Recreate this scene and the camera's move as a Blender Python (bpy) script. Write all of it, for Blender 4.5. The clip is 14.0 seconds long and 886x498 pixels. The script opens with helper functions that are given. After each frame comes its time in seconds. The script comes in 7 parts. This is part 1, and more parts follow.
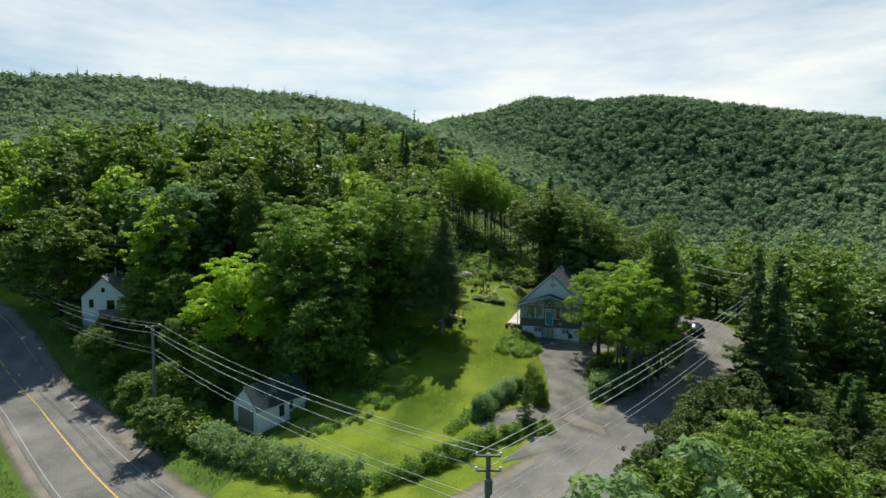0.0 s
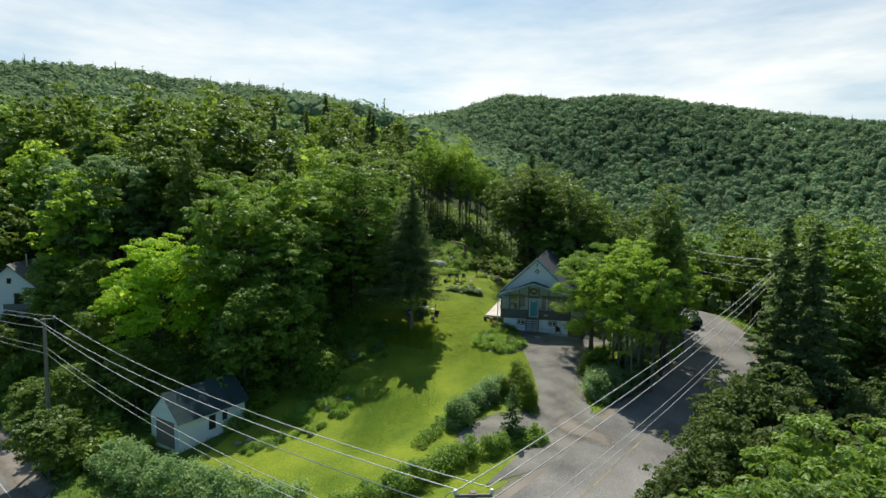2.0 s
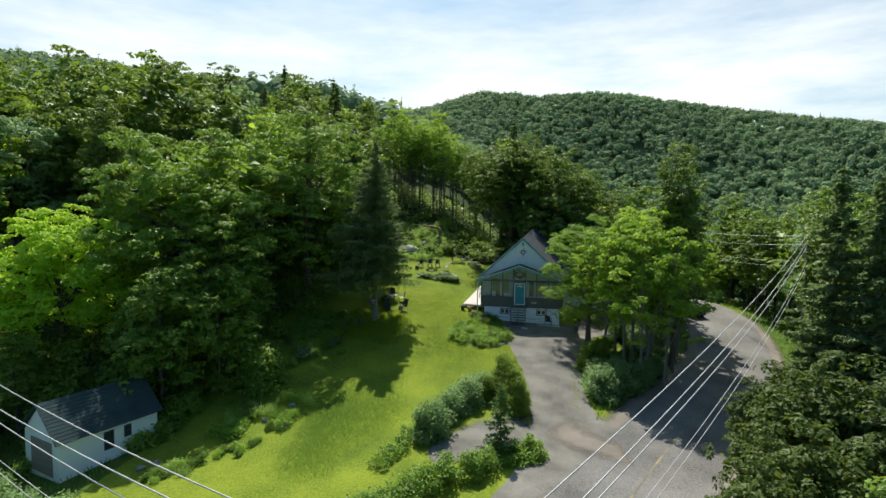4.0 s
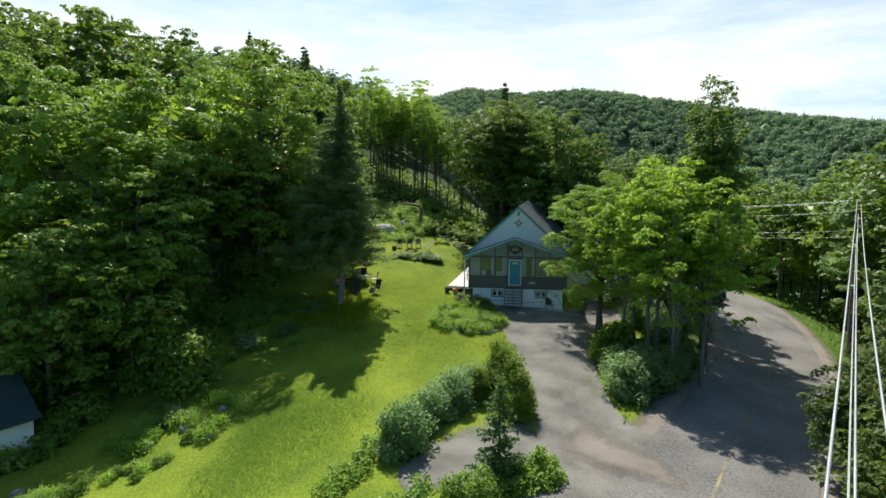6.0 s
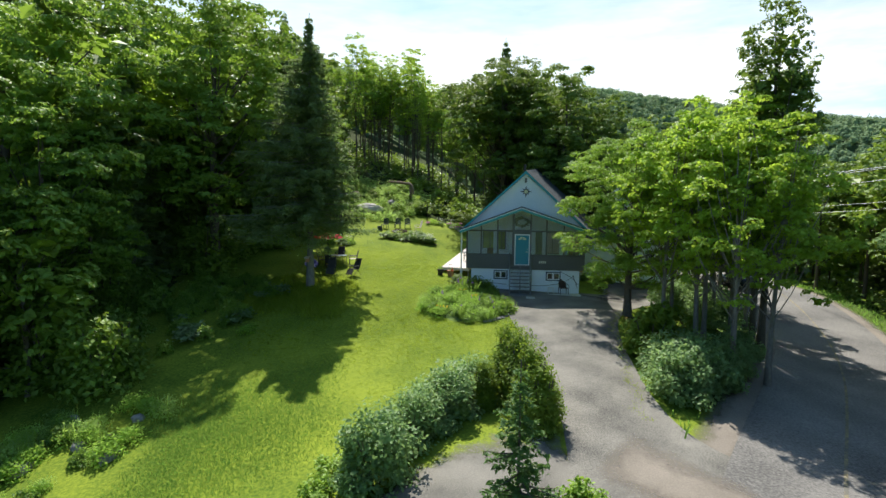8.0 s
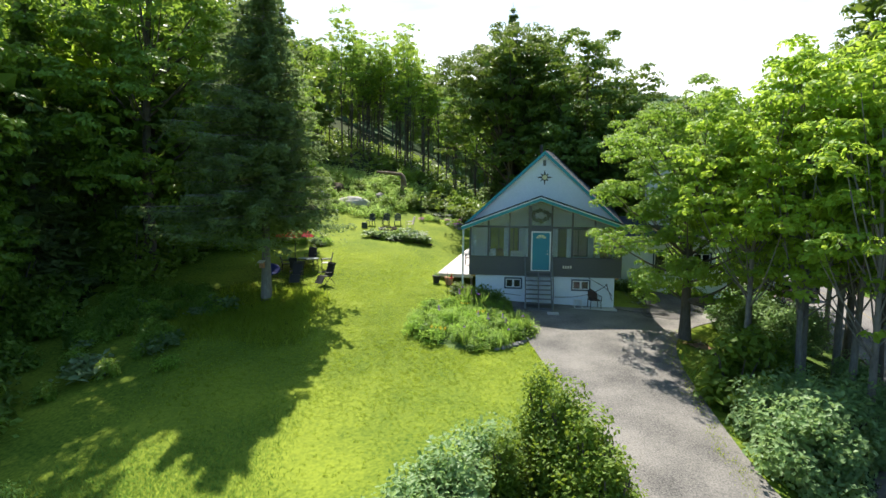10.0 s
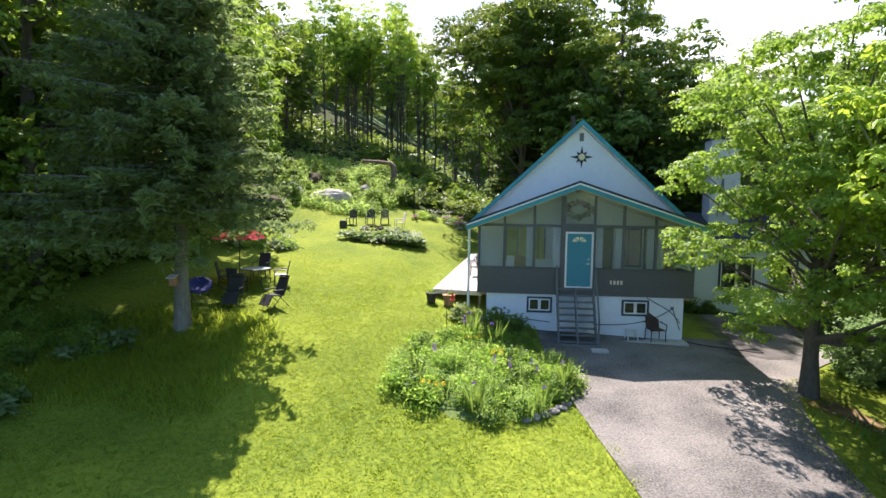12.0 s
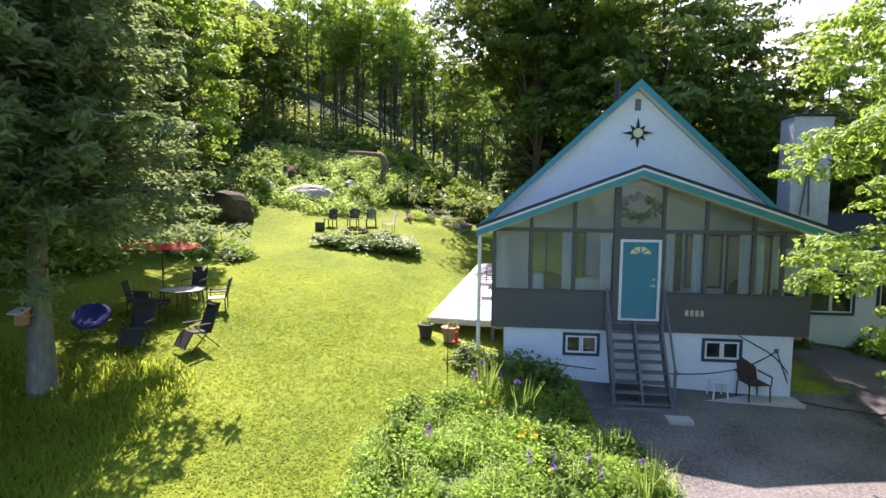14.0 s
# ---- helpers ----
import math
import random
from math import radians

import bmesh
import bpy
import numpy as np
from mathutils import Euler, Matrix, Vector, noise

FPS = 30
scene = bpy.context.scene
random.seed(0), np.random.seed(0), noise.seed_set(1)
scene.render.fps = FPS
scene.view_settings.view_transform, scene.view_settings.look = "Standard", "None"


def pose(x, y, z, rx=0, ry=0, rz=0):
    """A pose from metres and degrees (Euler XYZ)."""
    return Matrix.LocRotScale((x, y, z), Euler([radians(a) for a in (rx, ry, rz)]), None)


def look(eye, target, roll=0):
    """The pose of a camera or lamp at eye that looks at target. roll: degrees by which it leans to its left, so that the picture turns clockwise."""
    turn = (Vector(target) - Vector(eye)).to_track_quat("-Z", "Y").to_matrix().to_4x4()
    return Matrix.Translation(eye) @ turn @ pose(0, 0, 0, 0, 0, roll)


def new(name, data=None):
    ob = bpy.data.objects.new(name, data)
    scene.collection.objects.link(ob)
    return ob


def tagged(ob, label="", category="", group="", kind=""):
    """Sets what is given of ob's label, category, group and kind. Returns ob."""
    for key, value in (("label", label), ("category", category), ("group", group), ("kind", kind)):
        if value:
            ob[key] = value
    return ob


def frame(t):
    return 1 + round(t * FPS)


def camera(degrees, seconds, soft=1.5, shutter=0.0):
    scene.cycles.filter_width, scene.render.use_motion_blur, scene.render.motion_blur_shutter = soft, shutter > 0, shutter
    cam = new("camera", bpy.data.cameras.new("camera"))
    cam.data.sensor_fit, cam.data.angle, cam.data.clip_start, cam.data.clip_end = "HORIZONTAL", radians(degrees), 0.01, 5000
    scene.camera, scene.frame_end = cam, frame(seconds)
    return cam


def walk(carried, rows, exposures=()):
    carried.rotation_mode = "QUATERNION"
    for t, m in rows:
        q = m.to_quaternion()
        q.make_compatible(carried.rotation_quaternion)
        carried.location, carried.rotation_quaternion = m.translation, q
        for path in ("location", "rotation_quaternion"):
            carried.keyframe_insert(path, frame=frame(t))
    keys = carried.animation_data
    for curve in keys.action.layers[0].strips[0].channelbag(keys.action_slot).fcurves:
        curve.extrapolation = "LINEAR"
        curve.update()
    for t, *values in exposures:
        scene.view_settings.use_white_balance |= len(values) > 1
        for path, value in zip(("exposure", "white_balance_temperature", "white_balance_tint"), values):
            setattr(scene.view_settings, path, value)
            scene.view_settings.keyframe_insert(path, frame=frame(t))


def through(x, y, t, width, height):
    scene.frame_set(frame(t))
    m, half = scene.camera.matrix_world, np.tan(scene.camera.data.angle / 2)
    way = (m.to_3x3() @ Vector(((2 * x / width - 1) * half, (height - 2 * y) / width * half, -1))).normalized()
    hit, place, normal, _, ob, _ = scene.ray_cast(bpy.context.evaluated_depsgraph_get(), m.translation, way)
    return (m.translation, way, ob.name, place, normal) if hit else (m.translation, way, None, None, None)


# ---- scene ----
cam = camera(78.9, 14.0)
METRES, EYE, TILT, LEAN, TURN = 58.37, 17.37, -4.84, -0.88, 14.3
ROWS = [
    (0.0, 0.0, 0.0, 0.0, -0.0, 0.0, 0.0),
    (0.5, 0.0007, 0.0392, -0.0096, -0.75, 0.02, 0.05),
    (1.0, 0.0016, 0.0781, -0.0192, -1.49, 0.05, 0.08),
    (1.5, 0.004, 0.1177, -0.0294, -2.17, 0.11, 0.13),
    (2.0, 0.0072, 0.1577, -0.039, -2.88, 0.14, 0.19),
    (2.5, 0.0111, 0.1977, -0.0488, -3.54, 0.16, 0.26),
    (3.0, 0.015, 0.2376, -0.0583, -4.2, 0.17, 0.34),
    (5.5, 0.0401, 0.4297, -0.1101, -6.85, 0.24, 0.66),
    (6.0, 0.0455, 0.4659, -0.1208, -7.05, 0.27, 0.67),
    (6.5, 0.0505, 0.5008, -0.1318, -7.25, 0.3, 0.69),
    (7.0, 0.0545, 0.534, -0.1425, -7.45, 0.3, 0.71),
    (7.5, 0.059, 0.5639, -0.1495, -7.57, 0.33, 0.71),
    (8.0, 0.0627, 0.5916, -0.1528, -7.67, 0.35, 0.73),
    (10.5, 0.0861, 0.763, -0.1489, -8.09, 0.32, 0.8),
    (11.0, 0.0909, 0.7988, -0.1475, -8.17, 0.32, 0.78),
    (11.5, 0.0963, 0.8335, -0.1461, -8.18, 0.31, 0.78),
    (12.0, 0.1013, 0.8666, -0.1449, -8.2, 0.32, 0.77),
    (12.5, 0.106, 0.8978, -0.1441, -8.24, 0.33, 0.78),
    (13.0, 0.1103, 0.9262, -0.142, -8.26, 0.34, 0.8),
    (13.5, 0.1138, 0.9511, -0.1397, -8.28, 0.36, 0.79),
    (14.0, 0.1167, 0.9722, -0.1378, -8.29, 0.38, 0.81),
]
walk(cam, [(t, pose(1.4, 0.35, EYE, TILT, LEAN, TURN) @ pose(METRES * x, METRES * y, METRES * z, 90 + pitch, roll, yaw)) for t, x, y, z, yaw, pitch, roll in ROWS],
     [(0.0, -0.08, 6700, 6), (3.0, 0.1, 6700, 6), (6.0, 0.3, 6650, 8), (8.0, 0.52, 6600, 9), (10.5, 1.02, 6650, 15), (14.0, 1.42, 6600, 36)])

SUN_EL, SUN_AZ = 57.0, 18.5  # height of the sun, and degrees west of straight ahead

# ---- light ----
world = bpy.data.worlds.new("sky")
scene.world = world
world.use_nodes = True
wn, wl = world.node_tree.nodes, world.node_tree.links
wn.clear()
w_out, w_bg, w_sky = wn.new("ShaderNodeOutputWorld"), wn.new("ShaderNodeBackground"), wn.new("ShaderNodeTexSky")
w_sky.sky_type, w_sky.sun_disc = "NISHITA", False
w_sky.sun_elevation, w_sky.sun_rotation = radians(SUN_EL), radians(-SUN_AZ)
w_sky.air_density, w_sky.dust_density, w_sky.ozone_density = 1.0, 1.6, 1.0
w_co, w_map, w_noise, w_ramp, w_mix = (wn.new("ShaderNodeTexCoord"), wn.new("ShaderNodeMapping"), wn.new("ShaderNodeTexNoise"),
                                       wn.new("ShaderNodeValToRGB"), wn.new("ShaderNodeMixRGB"))
w_map.inputs["Scale"].default_value = (1.0, 1.0, 4.5)
w_noise.inputs["Scale"].default_value, w_noise.inputs["Detail"].default_value, w_noise.inputs["Roughness"].default_value = 2.2, 7.0, 0.58
w_ramp.color_ramp.elements[0].position, w_ramp.color_ramp.elements[1].position = 0.34, 0.62
w_ramp.color_ramp.elements[0].color = (0.25, 0.25, 0.25, 1)
w_mix.inputs["Color2"].default_value = (26.0, 26.3, 26.4, 1)
wl.new(w_co.outputs["Generated"], w_map.inputs["Vector"])
wl.new(w_map.outputs[0], w_noise.inputs["Vector"])
wl.new(w_noise.outputs["Fac"], w_ramp.inputs["Fac"])
w_sep, w_side, w_low, w_fac, w_fac2 = wn.new("ShaderNodeSeparateXYZ"), wn.new("ShaderNodeMapRange"), wn.new("ShaderNodeMapRange"), wn.new("ShaderNodeMath"), wn.new("ShaderNodeMath")
w_side.interpolation_type = w_low.interpolation_type = "SMOOTHSTEP"
for node, values in ((w_side, (-0.3, 0.85, 0.0, 1.0)), (w_low, (0.12, 0.6, 1.0, 0.1))):
    for key, value in zip(("From Min", "From Max", "To Min", "To Max"), values):
        node.inputs[key].default_value = value
w_fac.operation = w_fac2.operation = "MULTIPLY"
wl.new(w_co.outputs["Generated"], w_sep.inputs[0])
wl.new(w_sep.outputs["Y"], w_side.inputs["Value"])
wl.new(w_sep.outputs["Z"], w_low.inputs["Value"])
wl.new(w_side.outputs[0], w_fac.inputs[0])
wl.new(w_low.outputs[0], w_fac.inputs[1])
wl.new(w_fac.outputs[0], w_fac2.inputs[0])
wl.new(w_ramp.outputs["Color"], w_fac2.inputs[1])
wl.new(w_fac2.outputs[0], w_mix.inputs["Fac"])
w_gain = wn.new("ShaderNodeMixRGB")
w_gain.blend_type, w_gain.inputs["Fac"].default_value, w_gain.inputs["Color2"].default_value = "MULTIPLY", 1.0, (1.9, 2.6, 2.85, 1)
wl.new(w_sky.outputs["Color"], w_gain.inputs["Color1"])
wl.new(w_gain.outputs[0], w_mix.inputs["Color1"])
wl.new(w_mix.outputs[0], w_bg.inputs["Color"])
wl.new(w_bg.outputs[0], w_out.inputs["Surface"])
w_bg.inputs["Strength"].default_value = 0.041

sun = new("sun", bpy.data.lights.new("sun", "SUN"))
sun.data.energy, sun.data.angle, sun.data.color = 5.6, radians(0.55), (1.0, 0.95, 0.86)
SUN_WAY = Vector((-math.sin(radians(SUN_AZ)) * math.cos(radians(SUN_EL)), math.cos(radians(SUN_AZ)) * math.cos(radians(SUN_EL)), math.sin(radians(SUN_EL))))
sun.matrix_world = look(SUN_WAY * 300, (0, 0, 0))


# ---- materials ----
def material(name):
    m = bpy.data.materials.new(name)
    m.use_nodes = True
    n = m.node_tree.nodes
    return m, n, m.node_tree.links, n["Principled BSDF"]


def surface(name, low, high, coarse=0.6, fine=14.0, rough=0.8, bump=0.3, metal=0.0, shift=0.0, streak=(1, 1, 1), spec=0.4, span=(0.36, 0.84)):
    """A surface between two colours, mottled at two scales, with fine relief. shift: how far whole objects differ."""
    m, n, l, p = material(name)
    co, mp = n.new("ShaderNodeTexCoord"), n.new("ShaderNodeMapping")
    mp.inputs["Scale"].default_value = streak
    l.new(co.outputs["Object"], mp.inputs["Vector"])
    a, b = n.new("ShaderNodeTexNoise"), n.new("ShaderNodeTexNoise")
    for tex, size, detail in ((a, coarse, 6.0), (b, fine, 8.0)):
        tex.inputs["Scale"].default_value, tex.inputs["Detail"].default_value = size, detail
        l.new(mp.outputs[0], tex.inputs["Vector"])
    add = n.new("ShaderNodeMath")
    add.operation = "MULTIPLY_ADD"
    add.inputs[1].default_value = 0.6
    l.new(b.outputs["Fac"], add.inputs[0])
    half = n.new("ShaderNodeMath")
    half.operation = "MULTIPLY"
    half.inputs[1].default_value = 0.6
    l.new(a.outputs["Fac"], half.inputs[0])
    l.new(half.outputs[0], add.inputs[2])
    last = add.outputs[0]
    if shift:
        info, sh = n.new("ShaderNodeObjectInfo"), n.new("ShaderNodeMath")
        sh.operation, sh.inputs[1].default_value = "MULTIPLY_ADD", shift
        l.new(info.outputs["Random"], sh.inputs[0])
        l.new(last, sh.inputs[2])
        last = sh.outputs[0]
    ramp = n.new("ShaderNodeValToRGB")
    ramp.color_ramp.elements[0].position, ramp.color_ramp.elements[1].position = span[0], span[1] + shift * 0.6
    ramp.color_ramp.elements[0].color, ramp.color_ramp.elements[1].color = (*low, 1), (*high, 1)
    l.new(last, ramp.inputs["Fac"])
    l.new(ramp.outputs["Color"], p.inputs["Base Color"])
    bm = n.new("ShaderNodeBump")
    bm.inputs["Strength"].default_value, bm.inputs["Distance"].default_value = bump, 0.02
    l.new(b.outputs["Fac"], bm.inputs["Height"])
    l.new(bm.outputs[0], p.inputs["Normal"])
    p.inputs["Roughness"].default_value, p.inputs["Metallic"].default_value = rough, metal
    p.inputs["Specular IOR Level"].default_value = spec
    return m


def foliage(name, low, high, through=(0.30, 0.42, 0.05), part_through=0.45, rough=0.5, spec=0.35, relief=0.0, patch=0.0, patch_size=0.9):
    """Leaves: a waxy face, and light coming through from behind."""
    m, n, l, p = material(name)
    geo, info = n.new("ShaderNodeNewGeometry"), n.new("ShaderNodeObjectInfo")
    mixv = n.new("ShaderNodeMath")
    mixv.operation, mixv.inputs[1].default_value = "MULTIPLY_ADD", 0.5
    l.new(geo.outputs["Random Per Island"], mixv.inputs[0])
    half = n.new("ShaderNodeMath")
    half.operation, half.inputs[1].default_value = "MULTIPLY", 0.5
    l.new(info.outputs["Random"], half.inputs[0])
    l.new(half.outputs[0], mixv.inputs[2])
    last = mixv.outputs[0]
    if patch:
        pco, ptex, pmul = n.new("ShaderNodeTexCoord"), n.new("ShaderNodeTexNoise"), n.new("ShaderNodeMix")
        ptex.inputs["Scale"].default_value, ptex.inputs["Detail"].default_value, ptex.inputs["Roughness"].default_value = patch_size, 6.0, 0.65
        pstretch = n.new("ShaderNodeMapRange")
        pstretch.inputs["From Min"].default_value, pstretch.inputs["From Max"].default_value = 0.32, 0.68
        pmul.inputs["Factor"].default_value = patch
        l.new(pco.outputs["Object"], ptex.inputs["Vector"])
        l.new(ptex.outputs["Fac"], pstretch.inputs["Value"])
        l.new(last, pmul.inputs["A"])
        l.new(pstretch.outputs[0], pmul.inputs["B"])
        last = pmul.outputs["Result"]
    ramp = n.new("ShaderNodeValToRGB")
    ramp.color_ramp.elements[0].color, ramp.color_ramp.elements[1].color = (*low, 1), (*high, 1)
    l.new(last, ramp.inputs["Fac"])
    l.new(ramp.outputs["Color"], p.inputs["Base Color"])
    p.inputs["Roughness"].default_value, p.inputs["Specular IOR Level"].default_value = rough, spec
    if relief:
        co, tex, bump = n.new("ShaderNodeTexCoord"), n.new("ShaderNodeTexNoise"), n.new("ShaderNodeBump")
        tex.inputs["Scale"].default_value, tex.inputs["Detail"].default_value = 0.55, 8.0
        bump.inputs["Strength"].default_value, bump.inputs["Distance"].default_value = 1.0, relief
        l.new(co.outputs["Object"], tex.inputs["Vector"])
        l.new(tex.outputs["Fac"], bump.inputs["Height"])
        l.new(bump.outputs[0], p.inputs["Normal"])
    tr, mx, tint = n.new("ShaderNodeBsdfTranslucent"), n.new("ShaderNodeMixShader"), n.new("ShaderNodeMixRGB")
    tint.inputs["Fac"].default_value = 0.5
    tint.inputs["Color2"].default_value = (*through, 1)
    l.new(ramp.outputs["Color"], tint.inputs["Color1"])
    l.new(tint.outputs[0], tr.inputs["Color"])
    mx.inputs["Fac"].default_value = part_through
    l.new(p.outputs[0], mx.inputs[1])
    l.new(tr.outputs[0], mx.inputs[2])
    l.new(mx.outputs[0], n["Material Output"].inputs["Surface"])
    return m


def ragged(m, reach=0.5):
    """Let a draped sheet's material give out unevenly towards the sheet's rim."""
    n, l = m.node_tree.nodes, m.node_tree.links
    rim, co, tex, add, cut = n.new("ShaderNodeAttribute"), n.new("ShaderNodeTexCoord"), n.new("ShaderNodeTexNoise"), n.new("ShaderNodeMath"), n.new("ShaderNodeMapRange")
    rim.attribute_name = "rim"
    tex.inputs["Scale"].default_value, tex.inputs["Detail"].default_value, tex.inputs["Roughness"].default_value = 1.1, 8.0, 0.7
    add.operation = "SUBTRACT"
    l.new(co.outputs["Object"], tex.inputs["Vector"])
    l.new(rim.outputs["Fac"], add.inputs[0])
    l.new(tex.outputs["Fac"], add.inputs[1])
    cut.inputs["From Min"].default_value, cut.inputs["From Max"].default_value = -reach * 0.6, reach * 0.3
    l.new(add.outputs[0], cut.inputs["Value"])
    clear, mx = n.new("ShaderNodeBsdfTransparent"), n.new("ShaderNodeMixShader")
    l.new(cut.outputs[0], mx.inputs["Fac"])
    l.new(clear.outputs[0], mx.inputs[1])
    l.new(n["Principled BSDF"].outputs[0], mx.inputs[2])
    l.new(mx.outputs[0], n["Material Output"].inputs["Surface"])
    return m


def glass(name, tint=(0.9, 0.95, 0.95), rough=0.02):
    m, n, l, p = material(name)
    p.inputs["Base Color"].default_value = (*tint, 1)
    p.inputs["Transmission Weight"].default_value, p.inputs["Roughness"].default_value, p.inputs["IOR"].default_value = 1.0, rough, 1.45
    return m


# brighter and darker leaf copies put part of the sun and shade into colour
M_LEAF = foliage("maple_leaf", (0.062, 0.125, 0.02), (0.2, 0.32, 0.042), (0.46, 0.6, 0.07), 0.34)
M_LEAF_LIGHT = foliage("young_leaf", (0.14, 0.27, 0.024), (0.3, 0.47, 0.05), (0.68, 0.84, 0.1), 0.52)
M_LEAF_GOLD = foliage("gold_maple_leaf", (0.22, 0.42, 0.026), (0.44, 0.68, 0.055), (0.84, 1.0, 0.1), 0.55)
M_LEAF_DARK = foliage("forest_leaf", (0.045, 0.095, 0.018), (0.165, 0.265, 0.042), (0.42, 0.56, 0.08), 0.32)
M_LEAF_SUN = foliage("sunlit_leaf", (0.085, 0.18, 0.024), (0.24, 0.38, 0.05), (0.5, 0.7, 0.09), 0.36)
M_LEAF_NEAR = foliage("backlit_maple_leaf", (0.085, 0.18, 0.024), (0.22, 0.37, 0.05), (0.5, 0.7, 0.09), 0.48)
M_NEEDLE_LIGHT = foliage("young_needle", (0.06, 0.14, 0.035), (0.12, 0.22, 0.055), (0.28, 0.46, 0.09), 0.38, 0.6)
M_LEAF_GREY = foliage("willow_leaf", (0.12, 0.23, 0.08), (0.25, 0.38, 0.15), (0.44, 0.6, 0.2), 0.45)
M_NEEDLE = foliage("spruce_needle", (0.06, 0.105, 0.04), (0.2, 0.29, 0.1), (0.4, 0.52, 0.18), 0.4, 0.6)
M_CEDAR = foliage("cedar_scale", (0.085, 0.16, 0.017), (0.2, 0.3, 0.034), (0.44, 0.56, 0.06), 0.4, 0.6)
M_CEDAR_DARK = foliage("dark_cedar_scale", (0.04, 0.075, 0.014), (0.1, 0.15, 0.026), (0.28, 0.36, 0.05), 0.32, 0.6)
# distance haze is mixed into this leaf colour, paler and bluer
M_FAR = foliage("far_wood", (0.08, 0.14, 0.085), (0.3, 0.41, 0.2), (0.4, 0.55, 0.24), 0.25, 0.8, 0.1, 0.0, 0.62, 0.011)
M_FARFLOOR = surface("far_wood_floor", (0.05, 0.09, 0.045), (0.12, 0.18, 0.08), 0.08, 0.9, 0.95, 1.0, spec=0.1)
M_BARK_PALE = surface("pale_bark", (0.1, 0.09, 0.08), (0.3, 0.28, 0.25), 1.5, 14, 0.9, 0.8, streak=(1, 1, 0.3), shift=0.1)
M_BARK = surface("bark", (0.05, 0.04, 0.03), (0.17, 0.145, 0.12), 1.5, 18, 0.9, 0.8, streak=(1, 1, 0.25), shift=0.1)
M_LAWN = surface("lawn", (0.048, 0.098, 0.011), (0.208, 0.26, 0.027), 0.3, 9, 0.9, 0.6, spec=0.1, span=(0.4, 0.74))
M_VERGE = surface("rough_verge", (0.03, 0.06, 0.012), (0.12, 0.185, 0.034), 0.5, 7, 0.95, 0.9, spec=0.1)
M_SHADEFLOOR = surface("wood_floor", (0.018, 0.03, 0.008), (0.05, 0.07, 0.02), 0.5, 7, 0.95, 0.9, spec=0.1)
M_GRAVEL = surface("gravel", (0.055, 0.054, 0.051), (0.235, 0.222, 0.198), 0.5, 22, 0.95, 0.6, span=(0.42, 0.74))
M_ASPHALT = surface("asphalt", (0.075, 0.073, 0.072), (0.25, 0.238, 0.225), 0.25, 12, 0.9, 0.6, span=(0.42, 0.78))
M_SAND_WASH = ragged(surface("sandy_wash", (0.13, 0.113, 0.096), (0.27, 0.235, 0.2), 0.4, 20, 0.95, 0.6), 0.8)
M_GRAVEL_EDGE = ragged(surface("loose_gravel", (0.085, 0.082, 0.074), (0.24, 0.225, 0.2), 0.5, 36, 0.95, 0.7, span=(0.44, 0.76)), 0.35)
# gravel with the shade over the yard put into its colour
M_YARD = ragged(surface("shaded_yard_gravel", (0.045, 0.043, 0.04), (0.14, 0.13, 0.12), 0.5, 36, 0.95, 0.7, span=(0.44, 0.76)), 0.35)
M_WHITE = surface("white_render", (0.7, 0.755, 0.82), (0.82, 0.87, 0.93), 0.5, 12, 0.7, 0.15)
M_WHITEPAINT = surface("white_paint", (0.72, 0.73, 0.74), (0.84, 0.84, 0.84), 0.8, 25, 0.5, 0.08)
M_GREY = surface("grey_cladding", (0.085, 0.085, 0.085), (0.13, 0.128, 0.125), 0.5, 22, 0.65, 0.15, streak=(0.3, 0.3, 3))
M_TEAL = surface("teal_trim", (0.02, 0.23, 0.27), (0.04, 0.34, 0.38), 0.8, 20, 0.5, 0.08)
M_DOOR = surface("teal_door", (0.015, 0.19, 0.26), (0.03, 0.26, 0.34), 0.8, 20, 0.4, 0.05)
M_SHINGLE = surface("dark_shingle", (0.03, 0.036, 0.042), (0.075, 0.085, 0.095), 0.8, 24, 0.95, 0.5, shift=0.15, spec=0.15)
M_SHINGLE_SLATE = surface("slate_blue_shingle", (0.022, 0.04, 0.045), (0.05, 0.08, 0.085), 0.8, 24, 0.95, 0.5, shift=0.15, spec=0.15)
M_GLASS = glass("window_glass")
# uneven white diffuse share, painting the pale reflected glare onto the porch panes
M_PORCHGLASS = glass("glare_porch_glass")
pn, pl = M_PORCHGLASS.node_tree.nodes, M_PORCHGLASS.node_tree.links
glare, glare_mix, glare_tex, glare_range = pn.new("ShaderNodeBsdfDiffuse"), pn.new("ShaderNodeMixShader"), pn.new("ShaderNodeTexNoise"), pn.new("ShaderNodeMapRange")
glare.inputs["Color"].default_value = (0.75, 0.76, 0.72, 1)
glare_tex.inputs["Scale"].default_value, glare_tex.inputs["Detail"].default_value = 1.6, 5.0
glare_range.inputs["To Min"].default_value, glare_range.inputs["To Max"].default_value = 0.015, 0.1
pl.new(glare_tex.outputs["Fac"], glare_range.inputs["Value"])
pl.new(glare_range.outputs[0], glare_mix.inputs["Fac"])
pl.new(pn["Principled BSDF"].outputs[0], glare_mix.inputs[1])
pl.new(glare.outputs[0], glare_mix.inputs[2])
pl.new(glare_mix.outputs[0], pn["Material Output"].inputs["Surface"])
M_BOARD = surface("weathered_board", (0.42, 0.38, 0.36), (0.66, 0.6, 0.57), 0.9, 16, 0.8, 0.3, shift=0.15)
